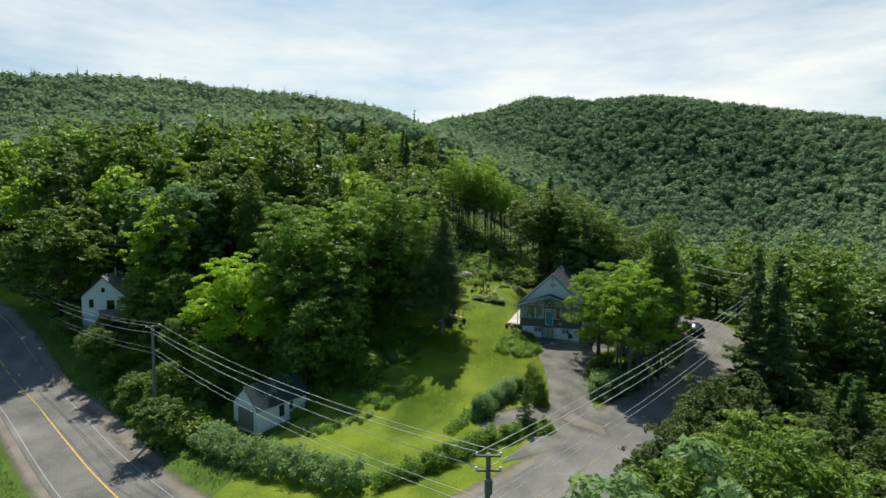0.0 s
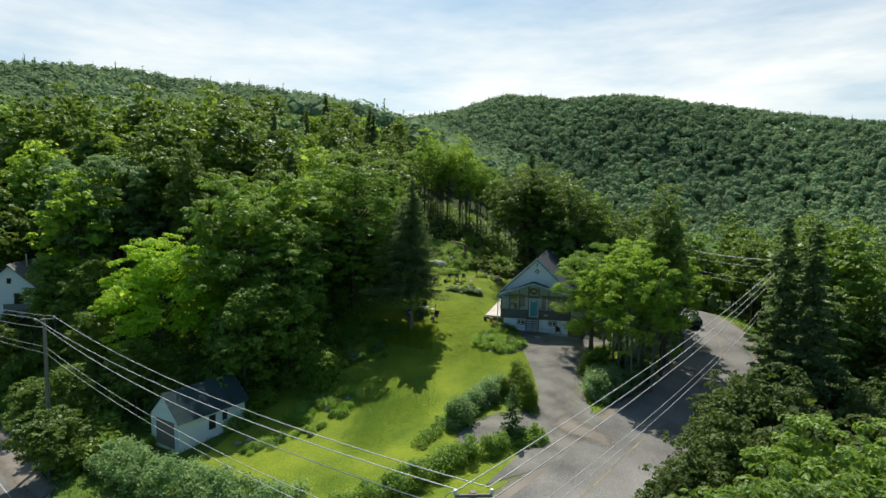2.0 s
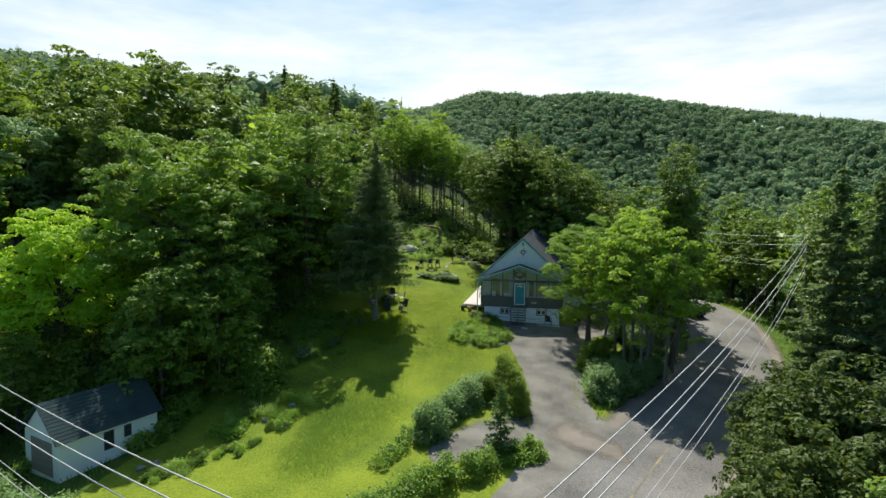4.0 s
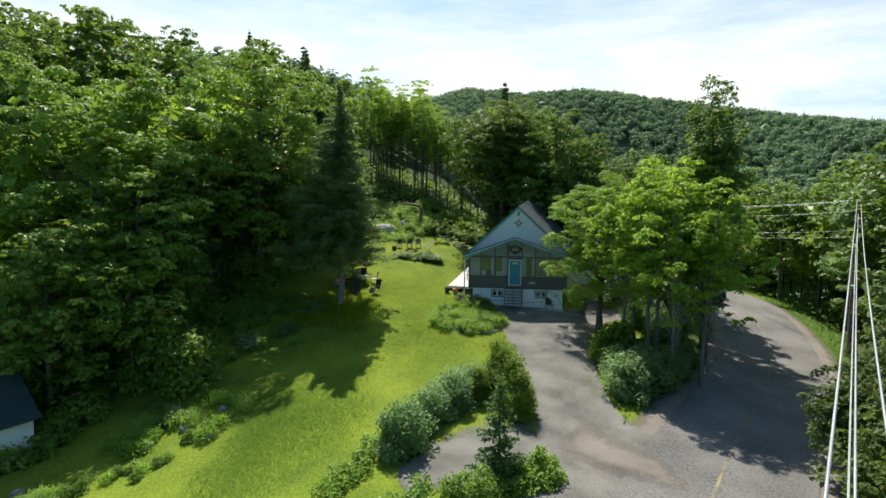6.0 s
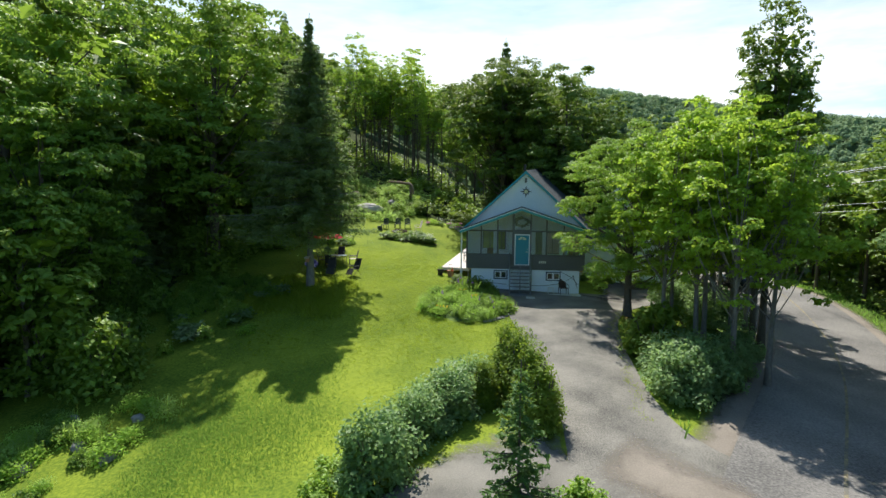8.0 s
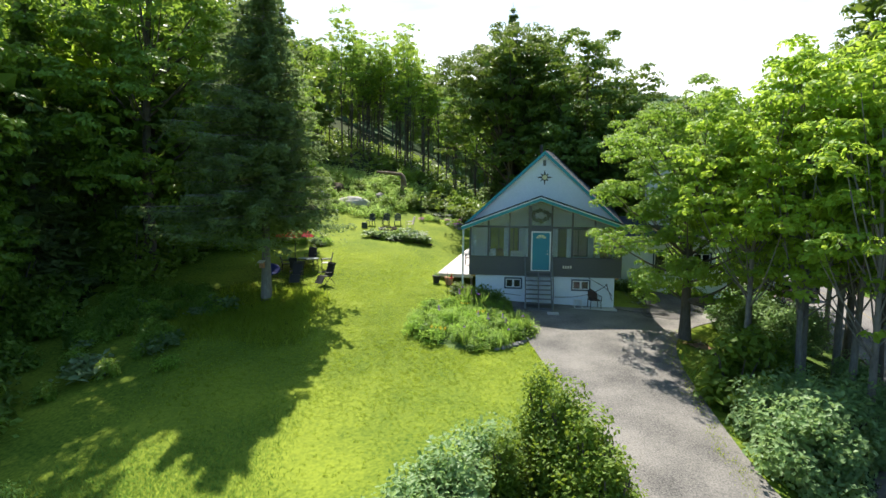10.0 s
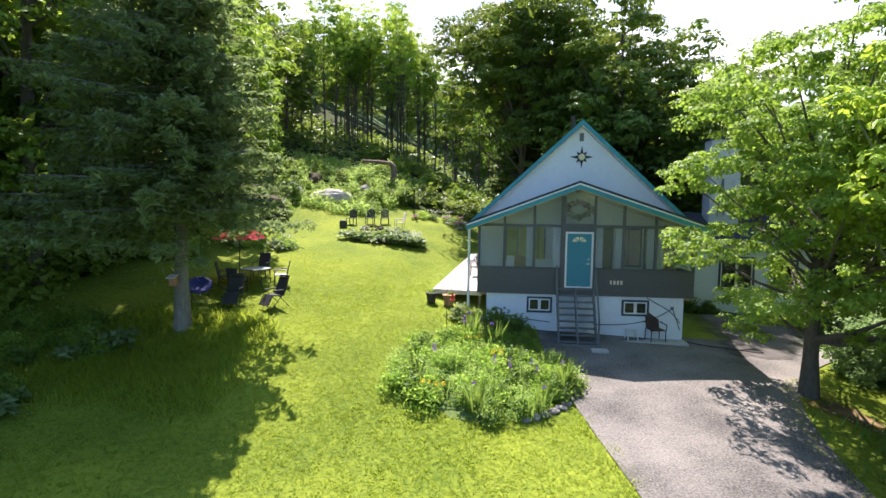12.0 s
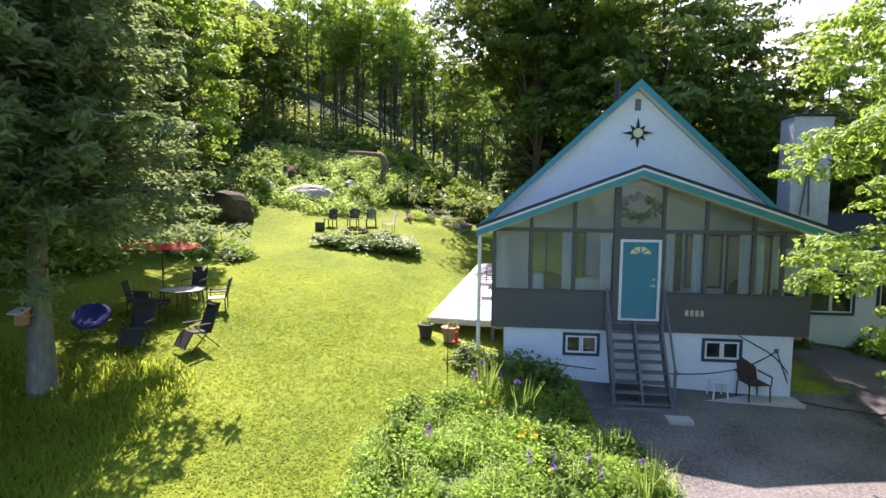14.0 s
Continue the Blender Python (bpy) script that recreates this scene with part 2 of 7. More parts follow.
M_POLE = surface("pole_wood", (0.14, 0.12, 0.10), (0.30, 0.27, 0.24), 1.0, 14, 0.9, 0.5, streak=(1, 1, 0.2))
M_WIRE = surface("cable", (0.35, 0.35, 0.36), (0.55, 0.55, 0.56), 1, 20, 0.5, 0.0, metal=0.6)
M_YELLOW = surface("yellow_road_paint", (0.12, 0.115, 0.1), (0.34, 0.27, 0.12), 0.9, 9, 0.8, 0.2, span=(0.5, 0.8))
M_YELLOW_FRESH = surface("fresh_yellow_road_paint", (0.5, 0.33, 0.05), (0.72, 0.5, 0.07), 0.8, 9, 0.8, 0.2)
M_LINE = surface("white_road_paint", (0.22, 0.22, 0.22), (0.45, 0.45, 0.45), 0.7, 20, 0.8, 0.2)

# ---- ground ----
STATIONS = {
    -150: ((0, -8), (45, -7), (60, 2), (100, 19), (160, 32), (220, 40)),
    -60: ((0, -8), (42, -6.8), (52, -6.2), (58, -1.5), (63, 1.2), (75, 6.5), (100, 18), (150, 31), (220, 37)),
    -40: ((0, -7.5), (36, -6.6), (44, -6), (50, -4.9), (60, -1.2), (70, 3.4), (100, 14.5), (150, 26), (220, 31)),
    -27: ((0, -6.5), (32, -6), (38, -5.5), (44, -4.85), (50, -4.7), (56, -3.3), (66, 0.3), (80, 4.4), (100, 11.3), (150, 19), (220, 22)),
    -15: ((0, -5.4), (30, -5), (40, -4.5), (49, -3.8), (55, -2.5), (66.6, 0.6), (74, 2), (83, 3.3), (88, 4.6), (92, 6.6), (100, 9), (150, 14), (220, 12)),
    -10.7: ((0, -4.6), (35, -4.1), (48.5, -3.2), (55, -2.35), (62, -0.9), (67, 0.45), (70, 1.1), (77.5, 2.6), (87, 4.1), (95, 6.2), (150, 9.5), (220, 6)),
    -9: ((0, -4.4), (35, -3.9), (48.5, -3.0), (55, -2.3), (62, -0.95), (67, 0.4), (70, 1.0), (73, 1.4), (77.5, 2.0), (80.5, 2.6), (84, 3.35), (87, 3.9), (95, 5.5), (150, 8), (220, 4)),
    -7: ((0, -4.1), (35, -3.6), (49, -2.7), (55.5, -2.05), (62.5, -0.86), (67, 0.2), (70, 0.65), (73, 1.05), (78.5, 1.36), (81.5, 1.75), (85.5, 3.1), (90, 4.0), (95, 4.8), (150, 7), (220, 2)),
    -4: ((0, -3.6), (40, -3), (49, -2.3), (56, -1.7), (63, -0.75), (66, -0.3), (69, 0), (72, 0.5), (79, 1.25), (83, 2.1), (87, 3.1), (90, 3.7), (150, 5), (220, 0)),
    2: ((0, -3.4), (40, -2.95), (51, -2.6), (55, -1.9), (63, -0.7), (66, -0.35), (69.5, -0.05), (75, 0.2), (80, 1), (90, 2), (150, 2), (220, -4)),
    8: ((0, -3.4), (40, -3.1), (50, -2.9), (60, -2.3), (66, -0.9), (72, -0.3), (80, 0), (90, 0.5), (150, -3), (220, -12)),
    14: ((0, -4), (45, -3.2), (60, -3.05), (65, -2.9), (75, -2.3), (85, -1.6), (100, -1), (150, -6), (220, -16)),
    22: ((0, -5), (50, -4), (65, -3.4), (75, -2.5), (85, -1.2), (95, -0.8), (150, -8), (220, -18)),
    40: ((0, -8), (60, -6), (90, -4), (150, -12), (220, -20)),
    120: ((0, -22), (150, -26), (220, -28)),
}
FX, FY = np.arange(-160, 131, 1.0), np.arange(-60, 231, 1.0)


def heights():
    """The ground near the house on a grid of one metre, from its long sections."""
    rows = np.array([np.interp(FY, *zip(*s)) for s in STATIONS.values()])
    field = np.array([np.interp(FX, list(STATIONS), rows[:, j]) for j in range(len(FY))])
    for _ in range(5):
        pad = np.pad(field, 1, mode="edge")
        field = (pad[:-2, 1:-1] + pad[2:, 1:-1] + pad[1:-1, :-2] + pad[1:-1, 2:] + 2 * field) / 6
    return field


FIELD = heights()


def hills(x, y):
    """The wooded hills in the distance, by bearing and distance."""
    d, way = np.hypot(x, y), np.degrees(np.arctan2(x, y))
    left = np.interp(way, [-100, -75, -53, -46, -42, -38, -30, -26, -22, -19, -17, -13, -10], [0, 30, 37, 44, 46, 45, 43, 41, 36, 30, 23, 11, 0]) * np.exp(-((d - 440) / 120) ** 2)
    right = np.interp(way, [-30, -19, -14.5, -10.4, -7, -3, 1.5, 6.3, 9.8, 13.7, 19.8, 24.7, 45, 100], [15, 45, 65, 76, 90, 105, 148, 156, 155, 146, 132, 121, 80, 0]) * np.exp(-((d - 680) / 170) ** 2)
    return (left + right) * np.clip((d - 130) / 150, 0, 1)


def ground(x, y):
    """Height of the ground."""
    fx, fy = np.clip(np.asarray(x, float) + 160, 0, 289.999), np.clip(np.asarray(y, float) + 60, 0, 289.999)
    i, j = fx.astype(int), fy.astype(int)
    u, v = fx - i, fy - j
    near = (FIELD[j, i] * (1 - u) + FIELD[j, i + 1] * u) * (1 - v) + (FIELD[j + 1, i] * (1 - u) + FIELD[j + 1, i + 1] * u) * v
    return near + hills(np.asarray(x, float), np.asarray(y, float))


def from_arrays(name, verts, faces, mat, smooth=False, mats=None):
    me = bpy.data.meshes.new(name)
    verts, faces = np.asarray(verts, np.float32), np.asarray(faces, np.int32)
    k = faces.shape[1]
    me.vertices.add(len(verts))
    me.vertices.foreach_set("co", verts.ravel())
    me.loops.add(faces.size)
    me.loops.foreach_set("vertex_index", faces.ravel())
    me.polygons.add(len(faces))
    me.polygons.foreach_set("loop_start", np.arange(len(faces), dtype=np.int32) * k)
    me.polygons.foreach_set("loop_total", np.full(len(faces), k, np.int32))
    me.polygons.foreach_set("use_smooth", np.full(len(faces), smooth, bool))
    me.materials.append(mat)
    me.update(calc_edges=True)
    return me


def grid_faces(nx, ny):
    i, j = np.meshgrid(np.arange(nx - 1), np.arange(ny - 1))
    a = (j * nx + i).ravel()
    return np.stack([a, a + 1, a + 1 + nx, a + nx], 1)


def axis(lo, hi, step, far):
    """Steps that are even from lo to hi and widen outwards to far on both sides."""
    out, s = [], step
    p = hi
    while p < far:
        s *= 1.18
        p += s
        out.append(p)
    left, s, p = [], step, lo
    while p > -far:
        s *= 1.18
        p -= s
        left.append(p)
    return np.array(left[::-1] + list(np.arange(lo, hi + 1e-6, step)) + out)


gx, gy = axis(-65, 35, 0.5, 2600), axis(28, 100, 0.5, 2600)
GX, GY = np.meshgrid(gx, gy)
GZ = ground(GX, GY)
land = new("ground", from_arrays("ground", np.stack([GX.ravel(), GY.ravel(), GZ.ravel()], 1), grid_faces(len(gx), len(gy)), M_LAWN, True))
land.data.materials.append(M_SHADEFLOOR)
tagged(land, "sloping mown lawn and rough grass of the hillside", "ground", kind="structure")


def smooth_line(points, step=0.6):
    """A smooth line through plan points."""
    p = np.array(points, float)
    d = np.concatenate([[0], np.cumsum(np.hypot(*np.diff(p, axis=0).T))])
    s = np.arange(0, d[-1], step)
    q = np.stack([np.interp(s, d, p[:, 0]), np.interp(s, d, p[:, 1])], 1)
    for _ in range(30):
        q[1:-1] = (q[:-2] + q[2:] + 2 * q[1:-1]) / 4
    return q


def strip(name, left, right, mat, lift, across=8, step=0.6):
    """A sheet draped on the ground between two plan lines."""
    a, b = smooth_line(left, step), smooth_line(right, step)
    k = max(len(a), len(b))
    f = lambda q: np.stack([np.interp(np.linspace(0, 1, k), np.linspace(0, 1, len(q)), q[:, c]) for c in (0, 1)], 1)
    a, b = f(a), f(b)
    u = np.linspace(0, 1, across + 1)[None, :, None]
    g = (a[:, None, :] * (1 - u) + b[:, None, :] * u).reshape(-1, 2)
    z = ground(g[:, 0], g[:, 1]) + lift
    me = from_arrays(name, np.column_stack([g, z]), grid_faces(across + 1, k), mat, True)
    rim = np.minimum(np.minimum(u[0, :, 0], 1 - u[0, :, 0])[None, :] * 2.0, np.minimum(np.arange(k), k - 1 - np.arange(k))[:, None] * step / 1.2)
    me.attributes.new("rim", "FLOAT", "POINT").data.foreach_set("value", np.clip(rim, 0, 1).ravel().astype(np.float32))
    return new(name, me)


def offset(line, d):
    q = smooth_line(line, 1.0)
    t = np.gradient(q, axis=0)
    t /= np.linalg.norm(t, axis=1)[:, None]
    return q + np.stack([-t[:, 1], t[:, 0]], 1) * d


ROAD = [(-110, 66), (-80, 57), (-61, 48.7), (-46, 40.3), (-33.5, 33.6), (-24, 29), (-14, 27.6), (-5, 31), (1, 38.8), (6.3, 49.6), (10.3, 56), (16, 66), (19.8, 76), (21.5, 85), (20.5, 95), (14, 105)]
ROADLINE = smooth_line(ROAD, 1.0)
tagged(strip("road", offset(ROAD, 3.1), offset(ROAD, -3.3), M_ASPHALT, 0.055, 10), "grey patched asphalt road with a faded centre line", "road", kind="structure")
tagged(strip("shoulder", offset(ROAD, 4.5), offset(ROAD, 2.4), M_SAND_WASH, 0.02, 8), "sandy gravel road shoulder", "shoulder", kind="structure")
tagged(strip("shoulder", offset(ROAD, -2.5), offset(ROAD, -4.6), M_SAND_WASH, 0.02, 8), "sandy gravel road shoulder", "shoulder", kind="structure")
tagged(strip("layby", [(-62, 53.5), (-52, 49.5), (-45, 46.2), (-38, 42.2), (-33, 39.4)], [(-62, 53), (-52, 47.2), (-45, 43.2), (-38, 39.2), (-33, 37)], M_SAND_WASH, 0.03, 10), "sandy lay-by beside the road", "lay-by", kind="structure")
tagged(strip("centre_line", offset(ROAD[:6], 0.06), offset(ROAD[:6], -0.06), M_YELLOW_FRESH, 0.064, 1), "bright yellow centre line", "road marking", kind="structure")
tagged(strip("centre_line", offset(ROAD, 0.055)[72:], offset(ROAD, -0.055)[72:], M_YELLOW, 0.062, 1), "worn yellow centre line on the bend", "road marking", kind="structure")
tagged(strip("edge_line", offset(ROAD[:6], 2.72), offset(ROAD[:6], 2.65), M_LINE, 0.062, 1), "thin worn white edge line", "road marking", kind="structure")
tagged(strip("edge_line", offset(ROAD[:6], -2.85), offset(ROAD[:6], -2.92), M_LINE, 0.062, 1), "thin worn white edge line", "road marking", kind="structure")
DRIVE_L = [(-3.5, 70.2), (-3.4, 67.5), (-2.9, 64.5), (-1.5, 59), (-0.9, 54), (-1.0, 51), (-1.2, 47), (-4, 41)]
DRIVE_R = [(8.6, 71.6), (6.2, 69.4), (4.2, 67.6), (2.9, 64.7), (2.8, 58.5), (2.8, 54.8), (3.4, 52.4), (6, 50.9), (9, 51.5)]
tagged(strip("driveway", DRIVE_L, DRIVE_R, M_GRAVEL, 0.035, 14, 0.5), "pale grey gravel driveway", "driveway", kind="structure")
tagged(strip("gravel_patch", [(-7.4, 48.2), (-6.4, 51.2), (-4.6, 53.4), (-0.6, 54.2)], [(-6.2, 45.4), (-4, 45.2), (-2, 45.8), (0.2, 46.6)], M_GRAVEL_EDGE, 0.03, 12), "gravel parking patch beside the driveway", "gravel", kind="structure")


tagged(strip("sandy_apron", [(1.4, 53.2), (2.4, 51.6), (3.6, 50.8), (5.0, 50.4)], [(-0.8, 50.0), (0.8, 48.4), (3.0, 47.6), (5.2, 47.6)], M_SAND_WASH, 0.066, 10), "sandy gravel washed over the driveway's mouth", "gravel", kind="structure")
tagged(strip("gravel_yard", [(2.25, 76.3), (2.25, 73), (2.25, 70.3), (2.6, 68.3)], [(10.5, 76.3), (9.2, 73.2), (7.6, 71), (5.0, 68.9)], M_YARD, 0.045, 12), "gravel yard beside the cottage, darkened to stand for shade", "gravel", kind="structure")
tagged(strip("leaf_litter", [(3.2, 65.9), (3.6, 65.0), (5.2, 64.0)], [(4.7, 66.6), (5.0, 65.8), (5.9, 64.5)], ragged(surface("dead_leaf_litter", (0.1, 0.06, 0.03), (0.32, 0.2, 0.1), 1.5, 14, 0.95, 0.9), 0.8), 0.04, 10), "brown dead leaves under the maple", "leaf litter", kind="structure")


# ---- mesh helpers ----
def part(name, bm, mat, parent=None, label="", smooth=False):
    me = bpy.data.meshes.new(name)
    bm.to_mesh(me)
    bm.free()
    me.materials.append(mat)
    if smooth:
        for f in me.polygons:
            f.use_smooth = True
    ob = new(name, me)
    ob.parent = parent
    return tagged(ob, label)


def thing(name, at=(0, 0, 0), rz=0.0, label="", category="", group="", kind=""):
    ob = new(name)
    ob.matrix_world = pose(*at, 0, 0, rz)
    return tagged(ob, label, category, group, kind)


def box(bm, x0, x1, y0, y1, z0, z1, bevel=0.0):
    r = bmesh.ops.create_cube(bm, size=1.0)
    vs = r["verts"]
    bmesh.ops.scale(bm, vec=(x1 - x0, y1 - y0, z1 - z0), verts=vs)
    bmesh.ops.translate(bm, vec=((x0 + x1) / 2, (y0 + y1) / 2, (z0 + z1) / 2), verts=vs)
    if bevel:
        es = list({e for v in vs for e in v.link_edges})
        bmesh.ops.bevel(bm, geom=es, offset=bevel, segments=1, affect="EDGES")
    return bm


def boxed(*a, **k):
    return box(bmesh.new(), *a, **k)


def rod(bm, a, b, r0, r1=None, sides=8):
    """A round bar from a to b."""
    a, b = Vector(a), Vector(b)
    d = b - a
    m = Matrix.Translation((a + b) / 2) @ d.to_track_quat("Z", "Y").to_matrix().to_4x4()
    bmesh.ops.create_cone(bm, cap_ends=True, segments=sides, radius1=r0, radius2=r0 if r1 is None else r1, depth=d.length, matrix=m)
    return bm


def slab_between(bm, pts, y0, y1):
    """A solid whose outline in x and z is pts, from y0 to y1."""
    a = [bm.verts.new((x, y0, z)) for x, z in pts]
    b = [bm.verts.new((x, y1, z)) for x, z in pts]
    bm.faces.new(a)
    bm.faces.new(b[::-1])
    for i in range(len(pts)):
        j = (i + 1) % len(pts)
        bm.faces.new((a[j], a[i], b[i], b[j]))
    bmesh.ops.recalc_face_normals(bm, faces=bm.faces)
    return bm


def tube_arrays(path, radii, sides=7):
    path, radii = np.array(path, float), np.array(radii, float)
    t = np.gradient(path, axis=0)
    t /= np.linalg.norm(t, axis=1)[:, None]
    ref = np.where(np.abs(t[:, 2:3]) > 0.9, [[1.0, 0, 0]], [[0, 0, 1.0]])
    u = np.cross(t, ref)
    u /= np.linalg.norm(u, axis=1)[:, None]
    v = np.cross(t, u)
    a = np.linspace(0, 2 * np.pi, sides, endpoint=False)
    ring = path[:, None] + radii[:, None, None] * (u[:, None] * np.cos(a)[None, :, None] + v[:, None] * np.sin(a)[None, :, None])
    n = len(path)
    i, j = np.meshgrid(np.arange(sides), np.arange(n - 1))
    k, kn = (j * sides + i).ravel(), (j * sides + (i + 1) % sides).ravel()
    return ring.reshape(-1, 3), np.stack([k, kn, kn + sides, k + sides], 1)


def join_arrays(items):
    vs, fs, o = [], [], 0
    for v, f in items:
        vs.append(v)
        fs.append(f + o)
        o += len(v)
    return np.concatenate(vs), np.concatenate(fs)


def leaf_arrays(r, centres, normals, size, jitter=0.6, slim=0.62):
    """A small folded leaf of four corners at each centre."""
    n = len(centres)
    nrm = normals + r.normal(0, jitter, (n, 3))
    nrm /= np.linalg.norm(nrm, axis=1)[:, None] + 1e-9
    ref = r.normal(0, 1, (n, 3))
    u = np.cross(nrm, ref)
    u /= np.linalg.norm(u, axis=1)[:, None] + 1e-9
    v = np.cross(nrm, u)
    s = size * r.uniform(0.65, 1.35, (n, 1))
    droop = nrm * s * 0.16
    q = np.stack([centres - u * s, centres - v * s * slim + droop, centres + u * s, centres + v * s * slim + droop], 1)
    return q.reshape(-1, 3), np.arange(n * 4).reshape(n, 4)


# ---- the cottage ----
HX, HY = -1.83, 70.3
HW, EAVE_Z, RIDGE_Z, PORCH_Z = 3.94, 4.18, 8.25, 5.7
GY, BY = 1.7, 10.6     # the gable wall and the back wall, behind the porch front
PX = -0.28             # the porch roof's peak, beside the middle
M_NAVY = surface("dark_blue_trim", (0.02, 0.045, 0.075), (0.04, 0.075, 0.115), 0.8, 20, 0.5, 0.08)
# near-black slab colour that paints the dimness behind the small windows
M_DARKROOM = surface("dim_interior", (0.02, 0.02, 0.022), (0.05, 0.05, 0.05), 0.8, 6, 0.9, 0.0)
# flat olive colour standing in for what shows through an inner window
M_HALF = surface("olive_view_panel", (0.10, 0.12, 0.06), (0.3, 0.3, 0.14), 1.2, 6, 0.3, 0.0)
M_CURTAIN = surface("pale_curtain", (0.55, 0.62, 0.66), (0.75, 0.8, 0.82), 1.0, 30, 0.9, 0.1, streak=(4, 4, 0.3))
M_CONCRETE = surface("concrete", (0.36, 0.35, 0.33), (0.56, 0.54, 0.51), 0.7, 22, 0.9, 0.3)
M_GREYWOOD = surface("grey_stair_paint", (0.11, 0.115, 0.12), (0.2, 0.205, 0.21), 1.0, 18, 0.6, 0.15, shift=0.1)
M_METAL = surface("brushed_metal", (0.5, 0.5, 0.5), (0.7, 0.7, 0.7), 2, 40, 0.3, 0.05, metal=0.9)
M_BLACK = surface("black_iron", (0.015, 0.015, 0.017), (0.04, 0.04, 0.042), 2, 30, 0.5, 0.1)
M_PINE = surface("pine_board", (0.34, 0.2, 0.09), (0.55, 0.36, 0.18), 1.0, 12, 0.7, 0.2, streak=(0.4, 4, 4))
M_GOLD = surface("pale_gold", (0.7, 0.6, 0.3), (0.85, 0.78, 0.5), 2, 20, 0.4, 0.05)
M_GREENLEAF = foliage("dark_wreath_leaf", (0.015, 0.025, 0.012), (0.05, 0.07, 0.03), (0.06, 0.09, 0.03), 0.2)
M_PANEL = surface("porch_lining", (0.6, 0.58, 0.5), (0.74, 0.72, 0.64), 0.8, 10, 0.8, 0.1)

house = thing("house", (HX, HY, 0), 0, "white gabled cottage with teal trim and a glazed grey porch", "house")


def roof_slope(name, side, top, foot_x, foot_z, y0, y1, peak_x=0.0, courses=14, mat=None, label=""):
    """One slope: a roof deck, and courses of shingle lapped on it."""
    n = Vector(((top - foot_z), 0, abs(foot_x - peak_x))).normalized()
    n.x *= side
    at = lambda f: Vector((peak_x + (foot_x - peak_x) * f, 0, top + (foot_z - top) * f))
    xz = lambda *ps: [(p.x, p.z) for p in ps]
    deck = part(name, slab_between(bmesh.new(), xz(at(0), at(1), at(1) - n * 0.1, at(0) - n * 0.1), y0 + 0.004, y1 - 0.004), mat or M_SHINGLE, house, label)
    for i in range(courses):
        a, b = at(i / courses), at(min((i + 1) / courses + 0.02, 1.004))
        part("shingle_course", slab_between(bmesh.new(), xz(a + n * 0.012, b + n * 0.034, b + n * 0.004, a + n * 0.004), y0, y1), mat or M_SHINGLE, deck)
    return deck


def window_unit(parent, x0, x1, y, z0, z1, trim=0.07, sash=0.05, mat_trim=None, mat_sash=None, panes=2, depth=0.05):
    """A window set on the wall: trim, sash, panes over a slab coloured dark for an unlit room."""
    w = part("window", boxed(x0 + 0.02, x1 - 0.02, y - 0.005, y + 0.03, z0 + 0.02, z1 - 0.02), M_DARKROOM, parent, "small window with a dark trim")
    f = bmesh.new()
    for a, b, c, d in ((x0, x1, z0, z0 + trim), (x0, x1, z1 - trim, z1), (x0, x0 + trim, z0 + trim, z1 - trim), (x1 - trim, x1, z0 + trim, z1 - trim)):
        box(f, a, b, y - depth, y - 0.006, c, d, 0.006)
    part("window_trim", f, mat_trim or M_NAVY, w)
    xs = np.linspace(x0 + trim, x1 - trim, panes + 1)
    for i in range(panes):
        f = bmesh.new()
        a, b, c, d = xs[i] + 0.003, xs[i + 1] - 0.003, z0 + trim + 0.002, z1 - trim - 0.002
        for p in ((a, b, c, c + sash), (a, b, d - sash, d), (a, a + sash, c + sash, d - sash), (b - sash, b, c + sash, d - sash)):
            box(f, p[0], p[1], y - 0.035, y - 0.008, p[2], p[3], 0.004)
        part("sash", f, mat_sash or M_WHITEPAINT, w)
        g = part("pane", boxed(a + sash, b - sash, y - 0.02, y - 0.014, c + sash, d - sash), M_GLASS, w)
        g.visible_shadow = False
    return w


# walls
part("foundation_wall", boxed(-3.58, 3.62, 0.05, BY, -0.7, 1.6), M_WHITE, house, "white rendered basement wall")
for x0, x1 in ((-HW, -0.86), (0.4, HW)):
    part("porch_panel", boxed(x0, x1, -0.03, 0.1, 1.6, 2.56, 0.008), M_GREY, house, "flat grey cladding panel")
    part("porch_sill", boxed(x0 - 0.01, x1 + 0.01, -0.06, 0.12, 2.56, 2.61, 0.006), M_GREY, house)
for side in (-1, 1):
    x0, x1 = sorted((side * HW, side * (HW - 0.1)))
    part("porch_side", boxed(x0, x1, 0.1, GY, 1.6, 2.56), M_GREY, house)
    part("porch_corner", boxed(x0, x1, -0.02, 0.1, 2.61, 4.3), M_GREY, house)
    g = part("side_pane", boxed(x0 + 0.04, x1 - 0.04, 0.12, GY, 2.58, 4.15), M_GLASS, house)
    g.visible_shadow = False
    x0, x1 = sorted((side * HW, side * (HW - 0.15)))
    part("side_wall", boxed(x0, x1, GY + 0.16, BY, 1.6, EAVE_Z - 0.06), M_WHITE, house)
part("porch_floor", boxed(-HW + 0.1, HW - 0.1, 0.1, GY, 1.5, 1.64), M_PINE, house)
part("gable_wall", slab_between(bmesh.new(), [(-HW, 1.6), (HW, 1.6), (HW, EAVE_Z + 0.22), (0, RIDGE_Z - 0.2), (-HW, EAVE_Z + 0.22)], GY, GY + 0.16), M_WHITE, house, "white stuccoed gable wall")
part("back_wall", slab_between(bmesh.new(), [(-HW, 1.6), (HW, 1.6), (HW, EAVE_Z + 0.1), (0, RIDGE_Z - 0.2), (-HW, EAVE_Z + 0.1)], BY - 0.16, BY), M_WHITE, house)
